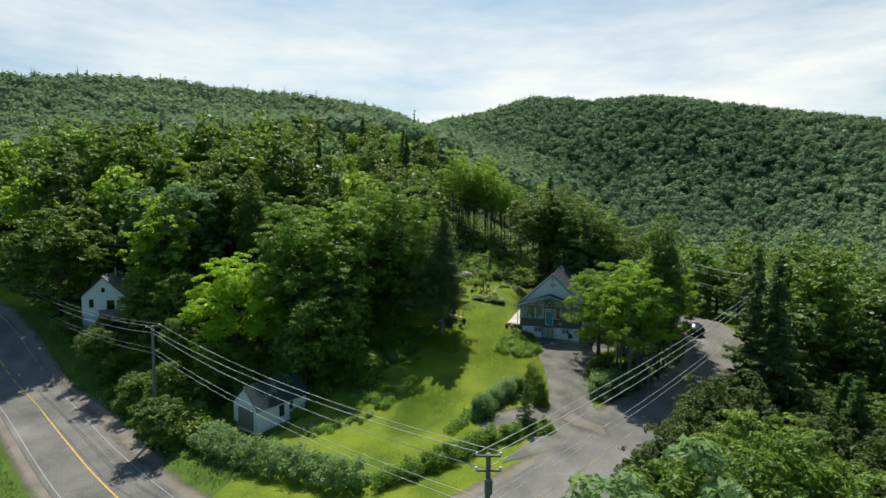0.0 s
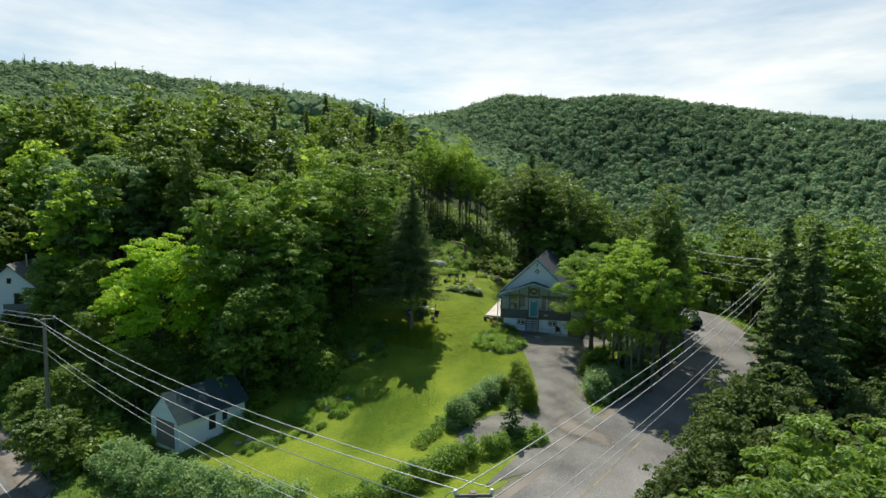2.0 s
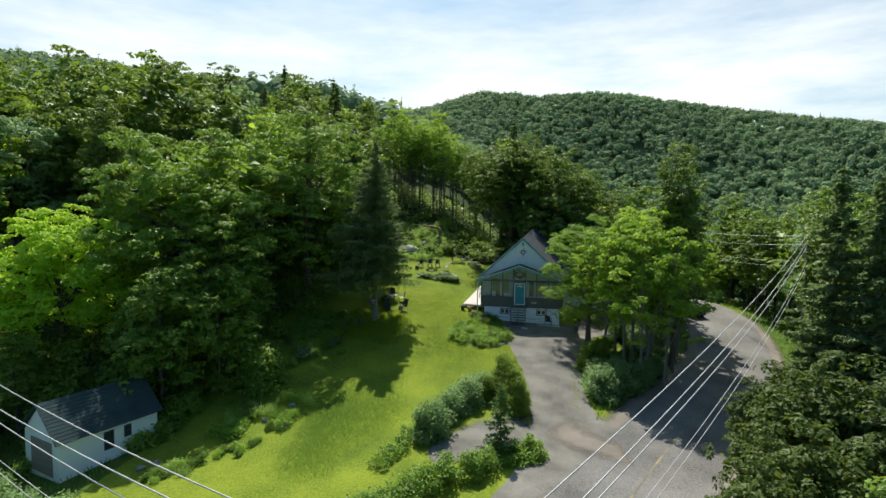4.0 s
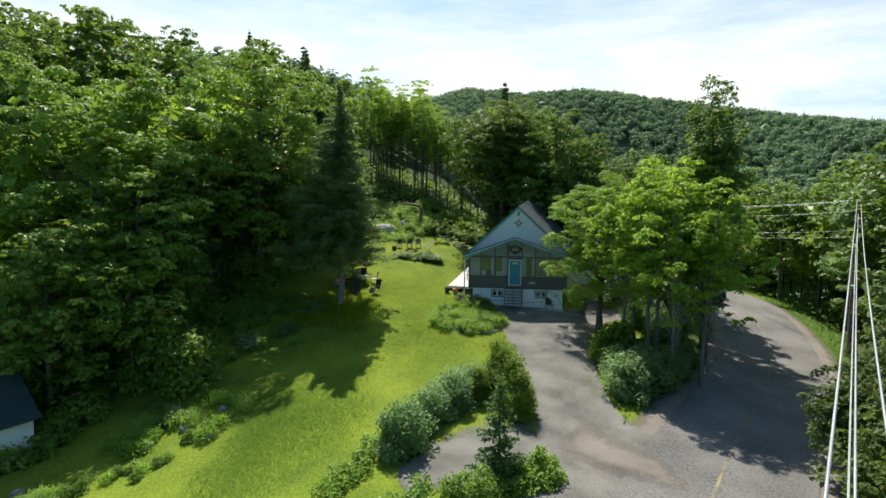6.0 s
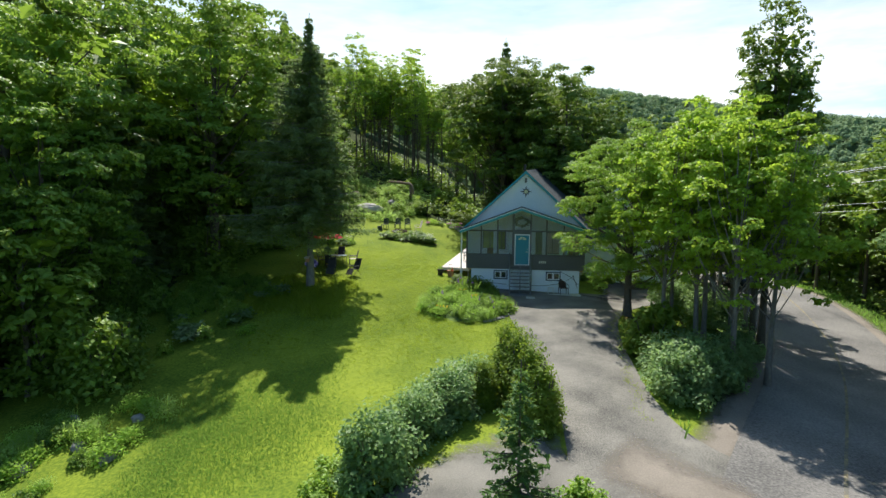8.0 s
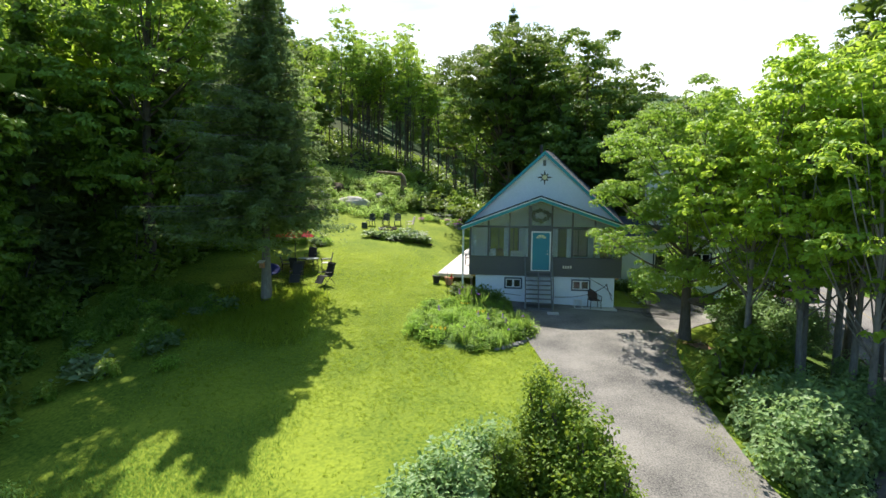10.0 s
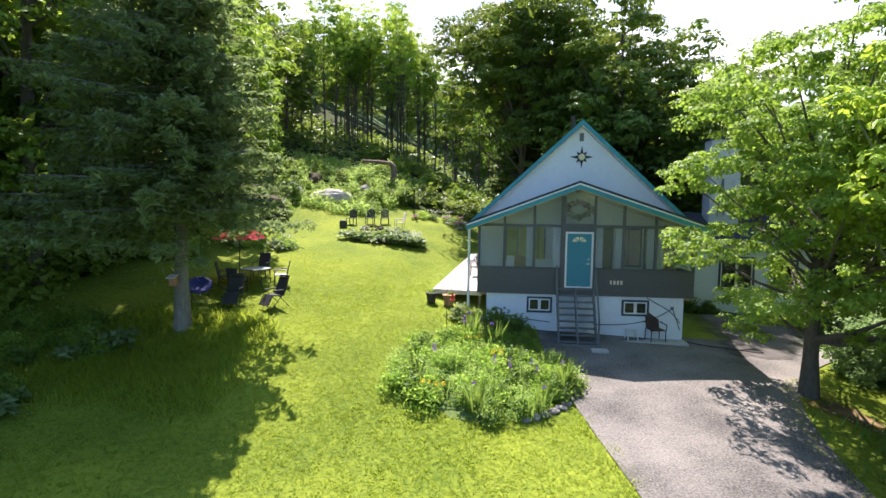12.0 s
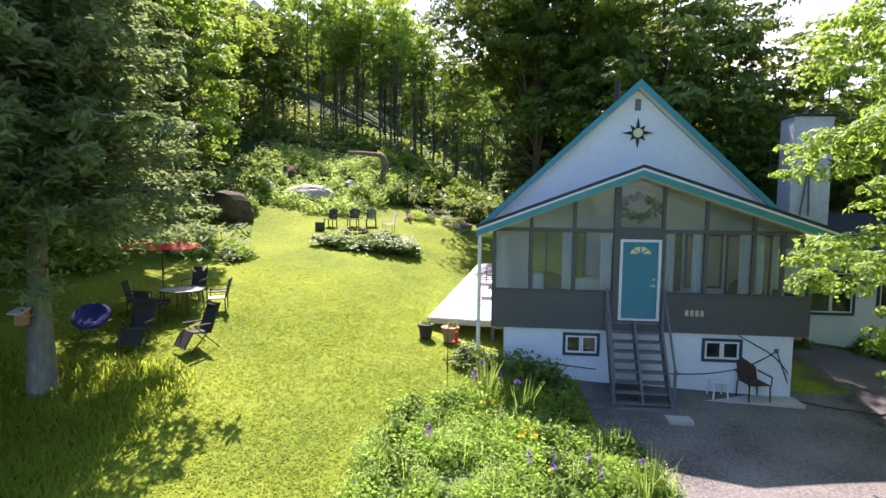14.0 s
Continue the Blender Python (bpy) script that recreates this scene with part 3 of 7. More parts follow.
part("gable_vent", boxed(-0.07, 0.09, GY - 0.03, GY, 7.48, 7.8, 0.01), M_GREYWOOD, house)

# roofs and their trim
for side in (-1, 1):
    roof_slope("roof", side, RIDGE_Z, side * 4.36, EAVE_Z + 0.02, GY - 0.28, BY + 0.3, 0.0, 22, None, "dark grey asphalt shingle roof slope")
    bm = bmesh.new()
    slab_between(bm, [(0, RIDGE_Z + 0.03), (side * 4.38, EAVE_Z + 0.04), (side * 4.38, EAVE_Z - 0.15), (0, RIDGE_Z - 0.17)], GY - 0.32, GY - 0.28)
    part("rake_soffit", slab_between(bmesh.new(), [(0, RIDGE_Z - 0.16), (side * 4.3, EAVE_Z - 0.1), (side * 4.3, EAVE_Z - 0.12), (0, RIDGE_Z - 0.18)], GY - 0.279, GY - 0.002), M_WHITEPAINT, house)
    part("bargeboard", bm, M_TEAL, house, "teal painted bargeboard")
    part("eave_board", boxed(*sorted((side * 4.24, side * 4.39)), GY - 0.28, BY + 0.3, EAVE_Z - 0.16, EAVE_Z - 0.07), M_TEAL, house)
    part("soffit", boxed(*sorted((side * HW, side * 4.24)), GY - 0.2, BY, EAVE_Z - 0.1, EAVE_Z - 0.075), M_WHITEPAINT, house)
    roof_slope("porch_roof", side, PORCH_Z, side * 4.34, EAVE_Z - 0.03, -0.34, GY - 0.02, PX, 12)
    for nm, y0, y1, top, low, mat in (("porch_fascia", -0.39, -0.34, -0.02, -0.17, M_TEAL), ("drip_edge", -0.41, -0.345, 0.035, -0.018, M_WHITEPAINT), ("shingle_edge", -0.4, -0.344, 0.12, 0.037, M_SHINGLE)):
        bm = bmesh.new()
        slab_between(bm, [(PX, PORCH_Z + top), (side * 4.36, EAVE_Z - 0.03 + top), (side * 4.36, EAVE_Z - 0.03 + low), (PX, PORCH_Z + low)], y0, y1)
        part(nm, bm, mat, house, "thin white drip edge" if mat is M_WHITEPAINT else "dark shingle edge of the porch roof" if mat is M_SHINGLE else "teal painted fascia board")
    part("porch_ceiling", slab_between(bmesh.new(), [(PX, PORCH_Z - 0.16), (side * 4.2, EAVE_Z - 0.14), (side * 4.2, EAVE_Z - 0.17), (PX, PORCH_Z - 0.19)], -0.3, GY), M_PANEL, house)
part("ridge_cap", slab_between(bmesh.new(), [(-0.13, RIDGE_Z - 0.08), (0, RIDGE_Z + 0.05), (0.13, RIDGE_Z - 0.08), (0, RIDGE_Z - 0.02)], GY - 0.28, BY + 0.3), M_SHINGLE, house)
part("roof_pipe", rod(bmesh.new(), (-0.4, 4.6, 7.6), (-0.4, 4.6, 8.7), 0.09, 0.09, 12), M_BLACK, house)
part("eave_post", rod(bmesh.new(), (-4.27, 0.0, 0.9), (-4.27, 0.0, 4.05), 0.05, 0.05, 12), M_WHITEPAINT, house, "slim white post under the porch eave")

# behind its front the cottage runs back a little askew and uphill
for child in list(house.children):
    if child.name.split(".")[0] in ("roof", "ridge_cap", "eave_board", "soffit", "side_wall", "back_wall", "roof_pipe"):
        for piece in (child, *child.children):
            for vert in piece.data.vertices:
                back_by = max(0.0, vert.co.y - GY)
                vert.co.x += 0.146 * back_by
                vert.co.z += 0.09 * back_by

# glazed front
BARS = (-2.94, -1.84, 1.41, 2.55, 3.24)


def porch_top(x):
    """The underside of the porch roof above x."""
    return PORCH_Z - 0.2 + (EAVE_Z - 0.03 - PORCH_Z) * (abs(x - PX) / ((4.34 - PX) if x > PX else (4.34 + PX)))


part("beam", boxed(-HW + 0.1, -0.86, -0.01, 0.09, 4.12, 4.22, 0.006), M_GREY, house)
part("beam", boxed(0.4, HW - 0.1, -0.01, 0.09, 4.12, 4.22, 0.006), M_GREY, house)
for x in BARS:
    part("mullion", boxed(x - 0.045, x + 0.045, -0.012, 0.092, 2.61, 4.12, 0.006), M_GREY, house)
for x in (-2.94, -1.84, 1.41, 2.55):
    part("transom_bar", boxed(x - 0.045, x + 0.045, -0.012, 0.092, 4.22, porch_top(x) + 0.02, 0.006), M_GREY, house)
for x0, x1 in ((-0.86, -0.7), (0.32, 0.4)):
    part("door_post", boxed(x0, x1, -0.03, 0.1, 1.6, porch_top(x0), 0.006), M_GREY, house)
part("door_header", boxed(-0.7, 0.32, -0.03, 0.1, 3.96, 4.26, 0.006), M_GREY, house)
part("door_sill", boxed(-0.86, 0.4, -0.06, 0.1, 1.6, 1.88, 0.006), M_GREY, house)
edges = [-HW + 0.1, -2.94, -1.84, -0.86]
edges_r = [0.4, 1.41, 2.55, 3.24, HW - 0.1]
for es in (edges, edges_r):
    for a, b in zip(es, es[1:]):
        g = part("pane", boxed(a + 0.03, b - 0.03, 0.035, 0.043, 2.6, 4.13), M_PORCHGLASS, house, "large porch window pane with a pale painted glare")
        g.visible_shadow = False
for a, b in ((-HW + 0.1, -2.94), (-2.94, -1.84), (-1.84, -0.86), (-0.7, 0.32), (0.4, 1.41), (1.41, 2.55), (2.55, HW - 0.1)):
    za, zb = porch_top(a), porch_top(b)
    pts = [(a, 4.2), (b, 4.2), (b, max(zb, 4.22)), (a, max(za, 4.22))]
    if a < PX < b:
        pts = [(a, 4.24), (b, 4.24), (b, zb), (PX, porch_top(PX)), (a, za)]
    g = part("transom_pane", slab_between(bmesh.new(), pts, 0.035, 0.043), M_PORCHGLASS, house, "slanted transom pane under the porch roof")
    g.visible_shadow = False

# the door
door = part("door", boxed(-0.63, 0.25, -0.005, 0.045, 1.93, 3.89, 0.008), M_DOOR, house, "closed teal entrance door")
f = bmesh.new()
for p in ((-0.7, -0.63, 1.88, 3.96), (0.25, 0.32, 1.88, 3.96), (-0.63, 0.25, 3.89, 3.96), (-0.63, 0.25, 1.88, 1.93)):
    box(f, p[0], p[1], -0.045, 0.06, p[2], p[3], 0.008)
part("door_frame", f, M_WHITEPAINT, door, "white door frame")
f = bmesh.new()
for a0 in range(4):
    t0, t1 = math.pi * a0 / 4 + 0.06, math.pi * (a0 + 1) / 4 - 0.06
    ps = [(-0.19 + 0.26 * math.cos(t0), 3.58 + 0.2 * math.sin(t0)), (-0.19 + 0.26 * math.cos((t0 + t1) / 2), 3.58 + 0.2 * math.sin((t0 + t1) / 2)),
          (-0.19 + 0.26 * math.cos(t1), 3.58 + 0.2 * math.sin(t1)), (-0.19 + 0.05 * math.cos((t0 + t1) / 2), 3.58 + 0.05 * math.sin((t0 + t1) / 2))]
    slab_between(f, ps, -0.012, -0.004)
part("fanlight", f, M_GOLD, door, "small fan-shaped light in the door")
f = rod(bmesh.new(), (0.16, -0.05, 2.78), (0.16, -0.005, 2.78), 0.035, 0.035, 12)
box(f, 0.06, 0.18, -0.06, -0.04, 2.765, 2.795, 0.006)
part("door_handle", f, M_METAL, door, "chrome lever handle")
part("lock", rod(bmesh.new(), (0.16, -0.03, 2.95), (0.16, -0.004, 2.95), 0.03, 0.03, 12), M_METAL, door)
for k in range(4):
    part("number_bar", boxed(0.95 + k * 0.125, 1.03 + k * 0.125, -0.045, -0.028, 2.04, 2.19, 0.004), M_METAL, house, "pale bar in place of a house figure")

# inside the porch
for x in (-3.75, -1.98, -1.0, 0.55, 1.28, 2.42, 2.72):
    bm = bmesh.new()
    n = 9
    for i in range(n):
        a = x - 0.14 + 0.28 * i / n
        box(bm, a, a + 0.028, 0.16 + 0.03 * (i % 2), 0.19 + 0.03 * (i % 2), 2.62, 4.12)
    part("curtain", bm, M_CURTAIN, house, "pale tied-back curtain")
# flat yellow-green panels standing in for the garden seen through the inner windows
M_VIEW = surface("green_view_panel", (0.2, 0.26, 0.03), (0.5, 0.54, 0.12), 1.6, 7, 0.6, 0.1)
M_ROSE = surface("rose_wall_panel", (0.5, 0.36, 0.33), (0.66, 0.52, 0.48), 0.9, 6, 0.7, 0.1)
M_WICKER = surface("brown_wicker", (0.16, 0.09, 0.04), (0.36, 0.22, 0.1), 1.2, 26, 0.8, 0.6)
for x0, x1, z0, z1, m in ((-2.85, -1.95, 2.75, 4.05, M_VIEW), (-1.8, -1.35, 2.5, 4.05, M_VIEW), (0.55, 1.3, 2.5, 4.0, M_HALF), (1.5, 2.4, 2.6, 4.0, M_ROSE), (2.6, 3.7, 2.2, 4.0, M_ROSE), (-0.62, 0.24, 1.65, 3.7, M_PINE)):
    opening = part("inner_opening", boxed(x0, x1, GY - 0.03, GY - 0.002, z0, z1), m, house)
    f = bmesh.new()
    for p in ((x0 - 0.06, x0, z0 - 0.06, z1 + 0.06), (x1, x1 + 0.06, z0 - 0.06, z1 + 0.06), (x0, x1, z1, z1 + 0.06), (x0, x1, z0 - 0.06, z0), ((x0 + x1) / 2 - 0.02, (x0 + x1) / 2 + 0.02, z0, z1)):
        box(f, p[0], p[1], GY - 0.05, GY - 0.031, p[2], p[3])
    part("opening_trim", f, M_GREY, opening)
for x, rz in ((-2.25, 15), (2.75, -20)):
    seat = part("porch_chair", boxed(-0.36, 0.36, -0.3, 0.3, 0.0, 0.72, 0.06), M_WICKER, house, "round-backed brown wicker porch chair")
    seat.matrix_local = pose(x, 0.8, 1.64, 0, 0, rz)
    bm = bmesh.new()
    for i in range(9):
        a0, a1 = math.pi * i / 9, math.pi * (i + 1) / 9
        slab_between(bm, [(0, 0.7), (0.46 * math.cos(a0), 0.7 + 0.62 * math.sin(a0)), (0.46 * math.cos(a1), 0.7 + 0.62 * math.sin(a1))], 0.2, 0.28)
    part("chair_back", bm, M_WICKER, seat)
part("porch_cabinet", boxed(-2.85, -2.55, 0.5, 0.9, 1.64, 2.95, 0.02), M_WHITEPAINT, house, "white cabinet on the porch")
part("porch_bench", boxed(-1.75, -0.95, 0.6, 1.0, 1.64, 2.85, 0.03), M_WHITEPAINT, house, "pale bench on the porch")
rwr = np.random.default_rng(77)
ang = rwr.uniform(0, 6.283, 260)
wreath_at = np.stack([-0.24 + (0.34 + rwr.normal(0, 0.06, 260)) * np.cos(ang) * 1.3, 0.13 + rwr.normal(0, 0.02, 260), 4.78 + (0.26 + rwr.normal(0, 0.05, 260)) * np.sin(ang)], 1)
wreath = new("wreath", from_arrays("wreath", *leaf_arrays(rwr, wreath_at, np.tile([0, -1.0, 0.3], (260, 1)), 0.07, 0.5), M_GREENLEAF))
wreath.parent = house
tagged(wreath, "dark leafy wreath hanging behind the door's transom")

# basement windows
window_unit(house, -2.06, -1.12, 0.05, 0.9, 1.5)
window_unit(house, 1.42, 2.4, 0.05, 0.88, 1.48)
# wall cables
for pts in (((2.3, 1.58), (2.6, 1.35), (2.95, 1.2), (3.2, 1.22), (3.42, 1.0), (3.55, 0.55)), ((3.22, 1.2), (3.0, 0.95), (2.6, 0.78), (2.0, 0.6), (1.2, 0.5), (0.4, 0.52)), ((3.24, 1.2), (3.35, 0.8), (3.5, 0.5), (3.56, 0.3)), ((-1.2, 0.55), (-2.0, 0.62), (-2.6, 0.7))):
    path = smooth_line(pts, 0.12)
    v = np.array([[p[0], 0.03, p[1]] for p in path])
    bm = bmesh.new()
    for a, b in zip(v, v[1:]):
        rod(bm, a, b, 0.014, 0.014, 6)
    part("wall_cable", bm, M_BLACK, house, "loose black cable on the wall")
part("junction_box", boxed(3.17, 3.27, 0.0, 0.05, 1.16, 1.27, 0.008), M_GREYWOOD, house)

# star on the gable
bm = bmesh.new()
pts = []
for k in range(16):
    r_ = (0.44 if k % 4 == 0 else 0.3) if k % 2 == 0 else 0.15
    a = math.pi / 2 + k * math.pi / 8
    pts.append((r_ * math.cos(a), r_ * math.sin(a)))
slab_between(bm, pts, -0.03, 0.0)
star = thing("star_ornament", (HX + 0.03, HY + GY - 0.005, 6.86), 0, "dark eight-pointed metal star with a pale round centre on the gable", "ornament")
part("star", bm, M_BLACK, star)
part("disc", rod(bmesh.new(), (0, -0.06, 0), (0, -0.03, 0), 0.13, 0.13, 20), M_GOLD, star, "pale gold disc")

# the low wing and its chimney
wing = thing("wing", (5.6, 76.4, 0), 0, "low white side wing with a dark roof", "house wing")
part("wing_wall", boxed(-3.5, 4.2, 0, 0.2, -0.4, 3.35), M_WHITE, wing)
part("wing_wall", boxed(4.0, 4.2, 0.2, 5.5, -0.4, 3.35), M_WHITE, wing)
bm = bmesh.new()
a = [bm.verts.new(p) for p in ((-3.5, -0.35, 3.3), (4.5, -0.35, 3.3), (4.5, 2.8, 4.6), (-3.5, 2.8, 4.6))]
b = [bm.verts.new(p) for p in ((-3.5, -0.35, 3.42), (4.5, -0.35, 3.42), (4.5, 2.8, 4.72), (-3.5, 2.8, 4.72))]
c = [bm.verts.new(p) for p in ((-3.5, 5.8, 3.3), (4.5, 5.8, 3.3), (4.5, 5.8, 3.42), (-3.5, 5.8, 3.42))]
for q in ((a[3], a[2], a[1], a[0]), (b[0], b[1], b[2], b[3]), (a[0], a[1], b[1], b[0]), (b[3], b[2], c[2], c[3]), (a[2], a[3], c[0], c[1]), (c[0], c[3], c[2], c[1]), (a[1], a[2], b[2], b[1]), (a[3], a[0], b[0], b[3]), (a[2], c[1], c[2], b[2]), (a[3], b[3], c[3], c[0])):
    bm.faces.new(q)
part("wing_roof", bm, M_SHINGLE, wing)
part("wing_fascia", boxed(-3.5, 4.5, -0.38, -0.35, 3.24, 3.43), M_WHITEPAINT, wing)
window_unit(wing, -0.3, 1.3, 0.0, 1.1, 2.7, 0.09, 0.05, M_NAVY)
window_unit(wing, 2.0, 3.2, 0.0, 1.3, 2.6, 0.09, 0.05, M_NAVY)
chimney = thing("chimney", (6.0, 78.4, 0), 0, "tall whitewashed chimney with a flat cap and a flue", "chimney")
bm = boxed(-0.7, 0.7, -0.5, 0.5, 3.6, 8.3, 0.02)
part("masonry", bm, surface("whitewashed_block", (0.5, 0.5, 0.5), (0.74, 0.74, 0.73), 0.9, 9, 0.85, 0.4), chimney)
part("cap", boxed(-0.76, 0.76, -0.56, 0.56, 8.3, 8.38, 0.01), M_SHINGLE, chimney)
part("flue", rod(bmesh.new(), (0.15, 0, 8.38), (0.15, 0, 8.62), 0.12, 0.12, 12), M_BLACK, chimney)
part("ladder_bar", rod(bmesh.new(), (-0.35, -0.56, 4.6), (-0.15, -0.56, 6.4), 0.035, 0.035, 6), M_GREYWOOD, chimney)
part("ladder_bar", rod(bmesh.new(), (-0.05, -0.56, 4.6), (-0.12, -0.56, 6.4), 0.035, 0.035, 6), M_GREYWOOD, chimney)

# slab and stairs
slab = part("entrance_slab", boxed(-3.3, 1.85, 69.72, 70.34, -0.25, 0.06, 0.02), M_CONCRETE)
tagged(slab, "pale concrete slab along the basement wall", "slab")
stair = thing("entrance_stairs", (-2.13, 69.1, 0), 0, "steep grey-painted wooden stairs with rails up to the door", "stairs")
RISE = [0.12 + 1.72 * k / 8 for k in range(9)]
for k, z in enumerate(RISE):
    y = 0.0 + 1.12 * k / 8
    part("tread", boxed(-0.62, 0.62, y - 0.02, y + 0.2, z - 0.04, z, 0.006), M_GREYWOOD, stair)
for x in (-0.66, 0.0, 0.66):
    bm = bmesh.new()
    pts = [(-0.06, -0.1), (0.2, -0.1), (1.22, 1.6), (1.22, 1.84), (1.05, 1.84), (-0.06, 0.12)]
    a = [bm.verts.new((x - 0.025, py, pz)) for py, pz in pts]
    b = [bm.verts.new((x + 0.025, py, pz)) for py, pz in pts]
    bm.faces.new(a)
    bm.faces.new(b[::-1])
    for i in range(6):
        bm.faces.new((a[i], b[i], b[(i + 1) % 6], a[(i + 1) % 6]))
    bmesh.ops.recalc_face_normals(bm, faces=bm.faces)
    part("stringer", bm, M_GREYWOOD, stair)
for x in (-0.7, 0.7):
    part("handrail", rod(bmesh.new(), (x, -0.02, 0.95), (x, 1.1, 2.7), 0.03, 0.03, 8), M_GREYWOOD, stair)
    part("rail_post", boxed(x - 0.03, x + 0.03, -0.05, 0.02, -0.05, 0.97, 0.005), M_GREYWOOD, stair)
    part("rail_post", boxed(x - 0.03, x + 0.03, 1.06, 1.12, 1.6, 2.72, 0.005), M_GREYWOOD, stair)
part("bottom_board", boxed(-0.72, 0.72, -0.2, 0.1, -0.05, 0.05, 0.01), M_GREYWOOD, stair)
mat_ = part("step_plate", boxed(-1.75, -1.2, 68.35, 68.7, -0.12, 0.03, 0.01), M_CONCRETE)
tagged(mat_, "loose grey paving slab before the stairs", "paving slab")

# the side deck
deck = thing("deck", (-7.75, 72.3, 1.42), -2, "weathered pale board deck rising along the side of the cottage", "deck")
deck.matrix_world = pose(-7.65, 72.3, 1.4, 5.5, 0, -8)
for k in range(14):
    x = k * 0.145
    part("board", boxed(x, x + 0.137, 0.0, 8.6, -0.035, 0.0, 0.004), M_BOARD, deck)
part("rim", boxed(-0.02, 2.03, -0.05, -0.005, -0.2, -0.02), M_BOARD, deck)
part("rim", boxed(-0.05, -0.006, -0.05, 8.6, -0.2, -0.02), M_BOARD, deck)
for x in (0.06, 1.9):
    for y in (0.2, 3.0, 6.0, 8.4):
        part("deck_post", boxed(x - 0.05, x + 0.05, y - 0.05, y + 0.05, -1.2, -0.036), M_POLE, deck)


# ---- trees ----
def broadleaf(name, seed, height, clear, radius, leaves, size, mat, lobes=26, clump=1.25, lean=(0, 0), trunk_r=0.2, open_crown=0.0, limbs=99, bark=None, forks=0, low=-0.7, hull=0.45, flat=0.6):
    """A leafy tree at the origin: tapered trunk, limbs that reach the crown's clumps, and clumps made of sprigs of
    single leaves, with oversized hidden leaves added inside to block light.
    """
    r = np.random.default_rng(seed)
    mid = np.array([lean[0], lean[1], (height + clear) / 2])
    half = np.array([radius - clump * 0.7, radius - clump * 0.7, (height - clear) / 2 - clump * 0.45])
    k = np.arange(lobes) + 0.5
    dz, a = 1 - (1 - low) * k / lobes, k * 2.39996 + seed
    d = np.stack([np.sqrt(1 - dz ** 2) * np.cos(a), np.sqrt(1 - dz ** 2) * np.sin(a), dz], 1) + r.normal(0, 0.14, (lobes, 3))
    d /= np.linalg.norm(d, axis=1)[:, None]
    wave = 1 + 0.13 * np.sin(3 * np.arctan2(d[:, 1], d[:, 0]) + seed) + 0.08 * np.sin(7 * d[:, 2] + seed)
    reach = np.where(r.random(lobes) < 0.2, r.uniform(0.35, 0.7, lobes), r.uniform(0.78, 1.04, lobes) - 0.14 * np.clip(d[:, 2] - 0.6, 0, 0.4) / 0.4)
    cs = mid + d * half * (reach * wave)[:, None]
    wood = []
    top = np.array([lean[0] * 0.8, lean[1] * 0.8, height * 0.82])
    ts = np.linspace(0, 1, 9)
    bend = np.stack([0.25 * np.sin(ts * 3 + seed), 0.25 * np.cos(ts * 2.4 + seed), ts * 0], 1) * ts[:, None]
    path = ts[:, None] * top + bend
    wood.append(tube_arrays(path, trunk_r * (1 - 0.8 * ts) * np.where(ts < 0.06, 1.3, 1.0), 9))
    pick = r.permutation(lobes)[:limbs]
    for i, c in enumerate(cs[pick]):
        h = np.clip((c[2] - clear * 0.6) / (height * 1.15), 0.18, 0.75)
        start = np.array([np.interp(h, ts, path[:, m]) for m in range(3)])
        s2 = np.linspace(0, 1, 5)[:, None]
        line = start * (1 - s2) + c * s2
        line[:, 2] += -0.25 * np.sin(s2[:, 0] * np.pi) * np.linalg.norm(c - start) * 0.3
        wood.append(tube_arrays(line, np.linspace(trunk_r * (0.6 if i < forks else 0.26), 0.015, 5), 7 if i < forks else 4))
    dome = clump * 0.36
    per = int(np.clip(4.2 * dome ** 2 / (1.24 * size ** 2), 5, 60))
    sprigs = max(4, round(leaves / lobes / per))
    q = r.normal(0, 1, (lobes, sprigs, 3)) + d[:, None] * 0.6 + np.array([0, 0, 0.4])
    q /= np.linalg.norm(q, axis=2)[:, :, None]
    big = clump * r.uniform(0.7, 1.2, (lobes, 1, 1))
    sc = cs[:, None] + q * big * np.array([1.1, 1.1, flat + 0.1]) * r.uniform(0.5, 1.0, (lobes, sprigs, 1)) ** (0.6 + open_crown)
    h = r.normal(0, 1, (lobes, sprigs, per, 3)) + np.array([0, 0, 0.25])
    h[..., 2] = np.where(h[..., 2] < -0.3, -h[..., 2], h[..., 2])
    h /= np.linalg.norm(h, axis=3)[..., None]
    p = sc[:, :, None] + h * dome * r.uniform(0.75, 1.3, (lobes, sprigs, 1, 1)) * r.uniform(0.75, 1.1, (lobes, sprigs, per, 1)) * np.array([1.1, 1.1, flat])
    n = h + q[:, :, None] * 0.25 + np.array([0, 0, 0.25])
    v, f = leaf_arrays(r, p.reshape(-1, 3), n.reshape(-1, 3), size, 0.33)
    if hull:
        core = np.repeat(mid + (cs - mid) * 0.8, 7, 0) + r.normal(0, 1, (lobes * 7, 3)) * clump * np.array([0.4, 0.4, 0.22])
        v, f = join_arrays([(v, f), leaf_arrays(r, core, np.tile([0, 0, 1.0], (len(core), 1)), clump * hull * 0.8, 0.5, 0.8)])
    wv, wf = join_arrays(wood)
    return from_arrays("trunk", wv, wf, bark or M_BARK, True), from_arrays("crown", v, f, mat)


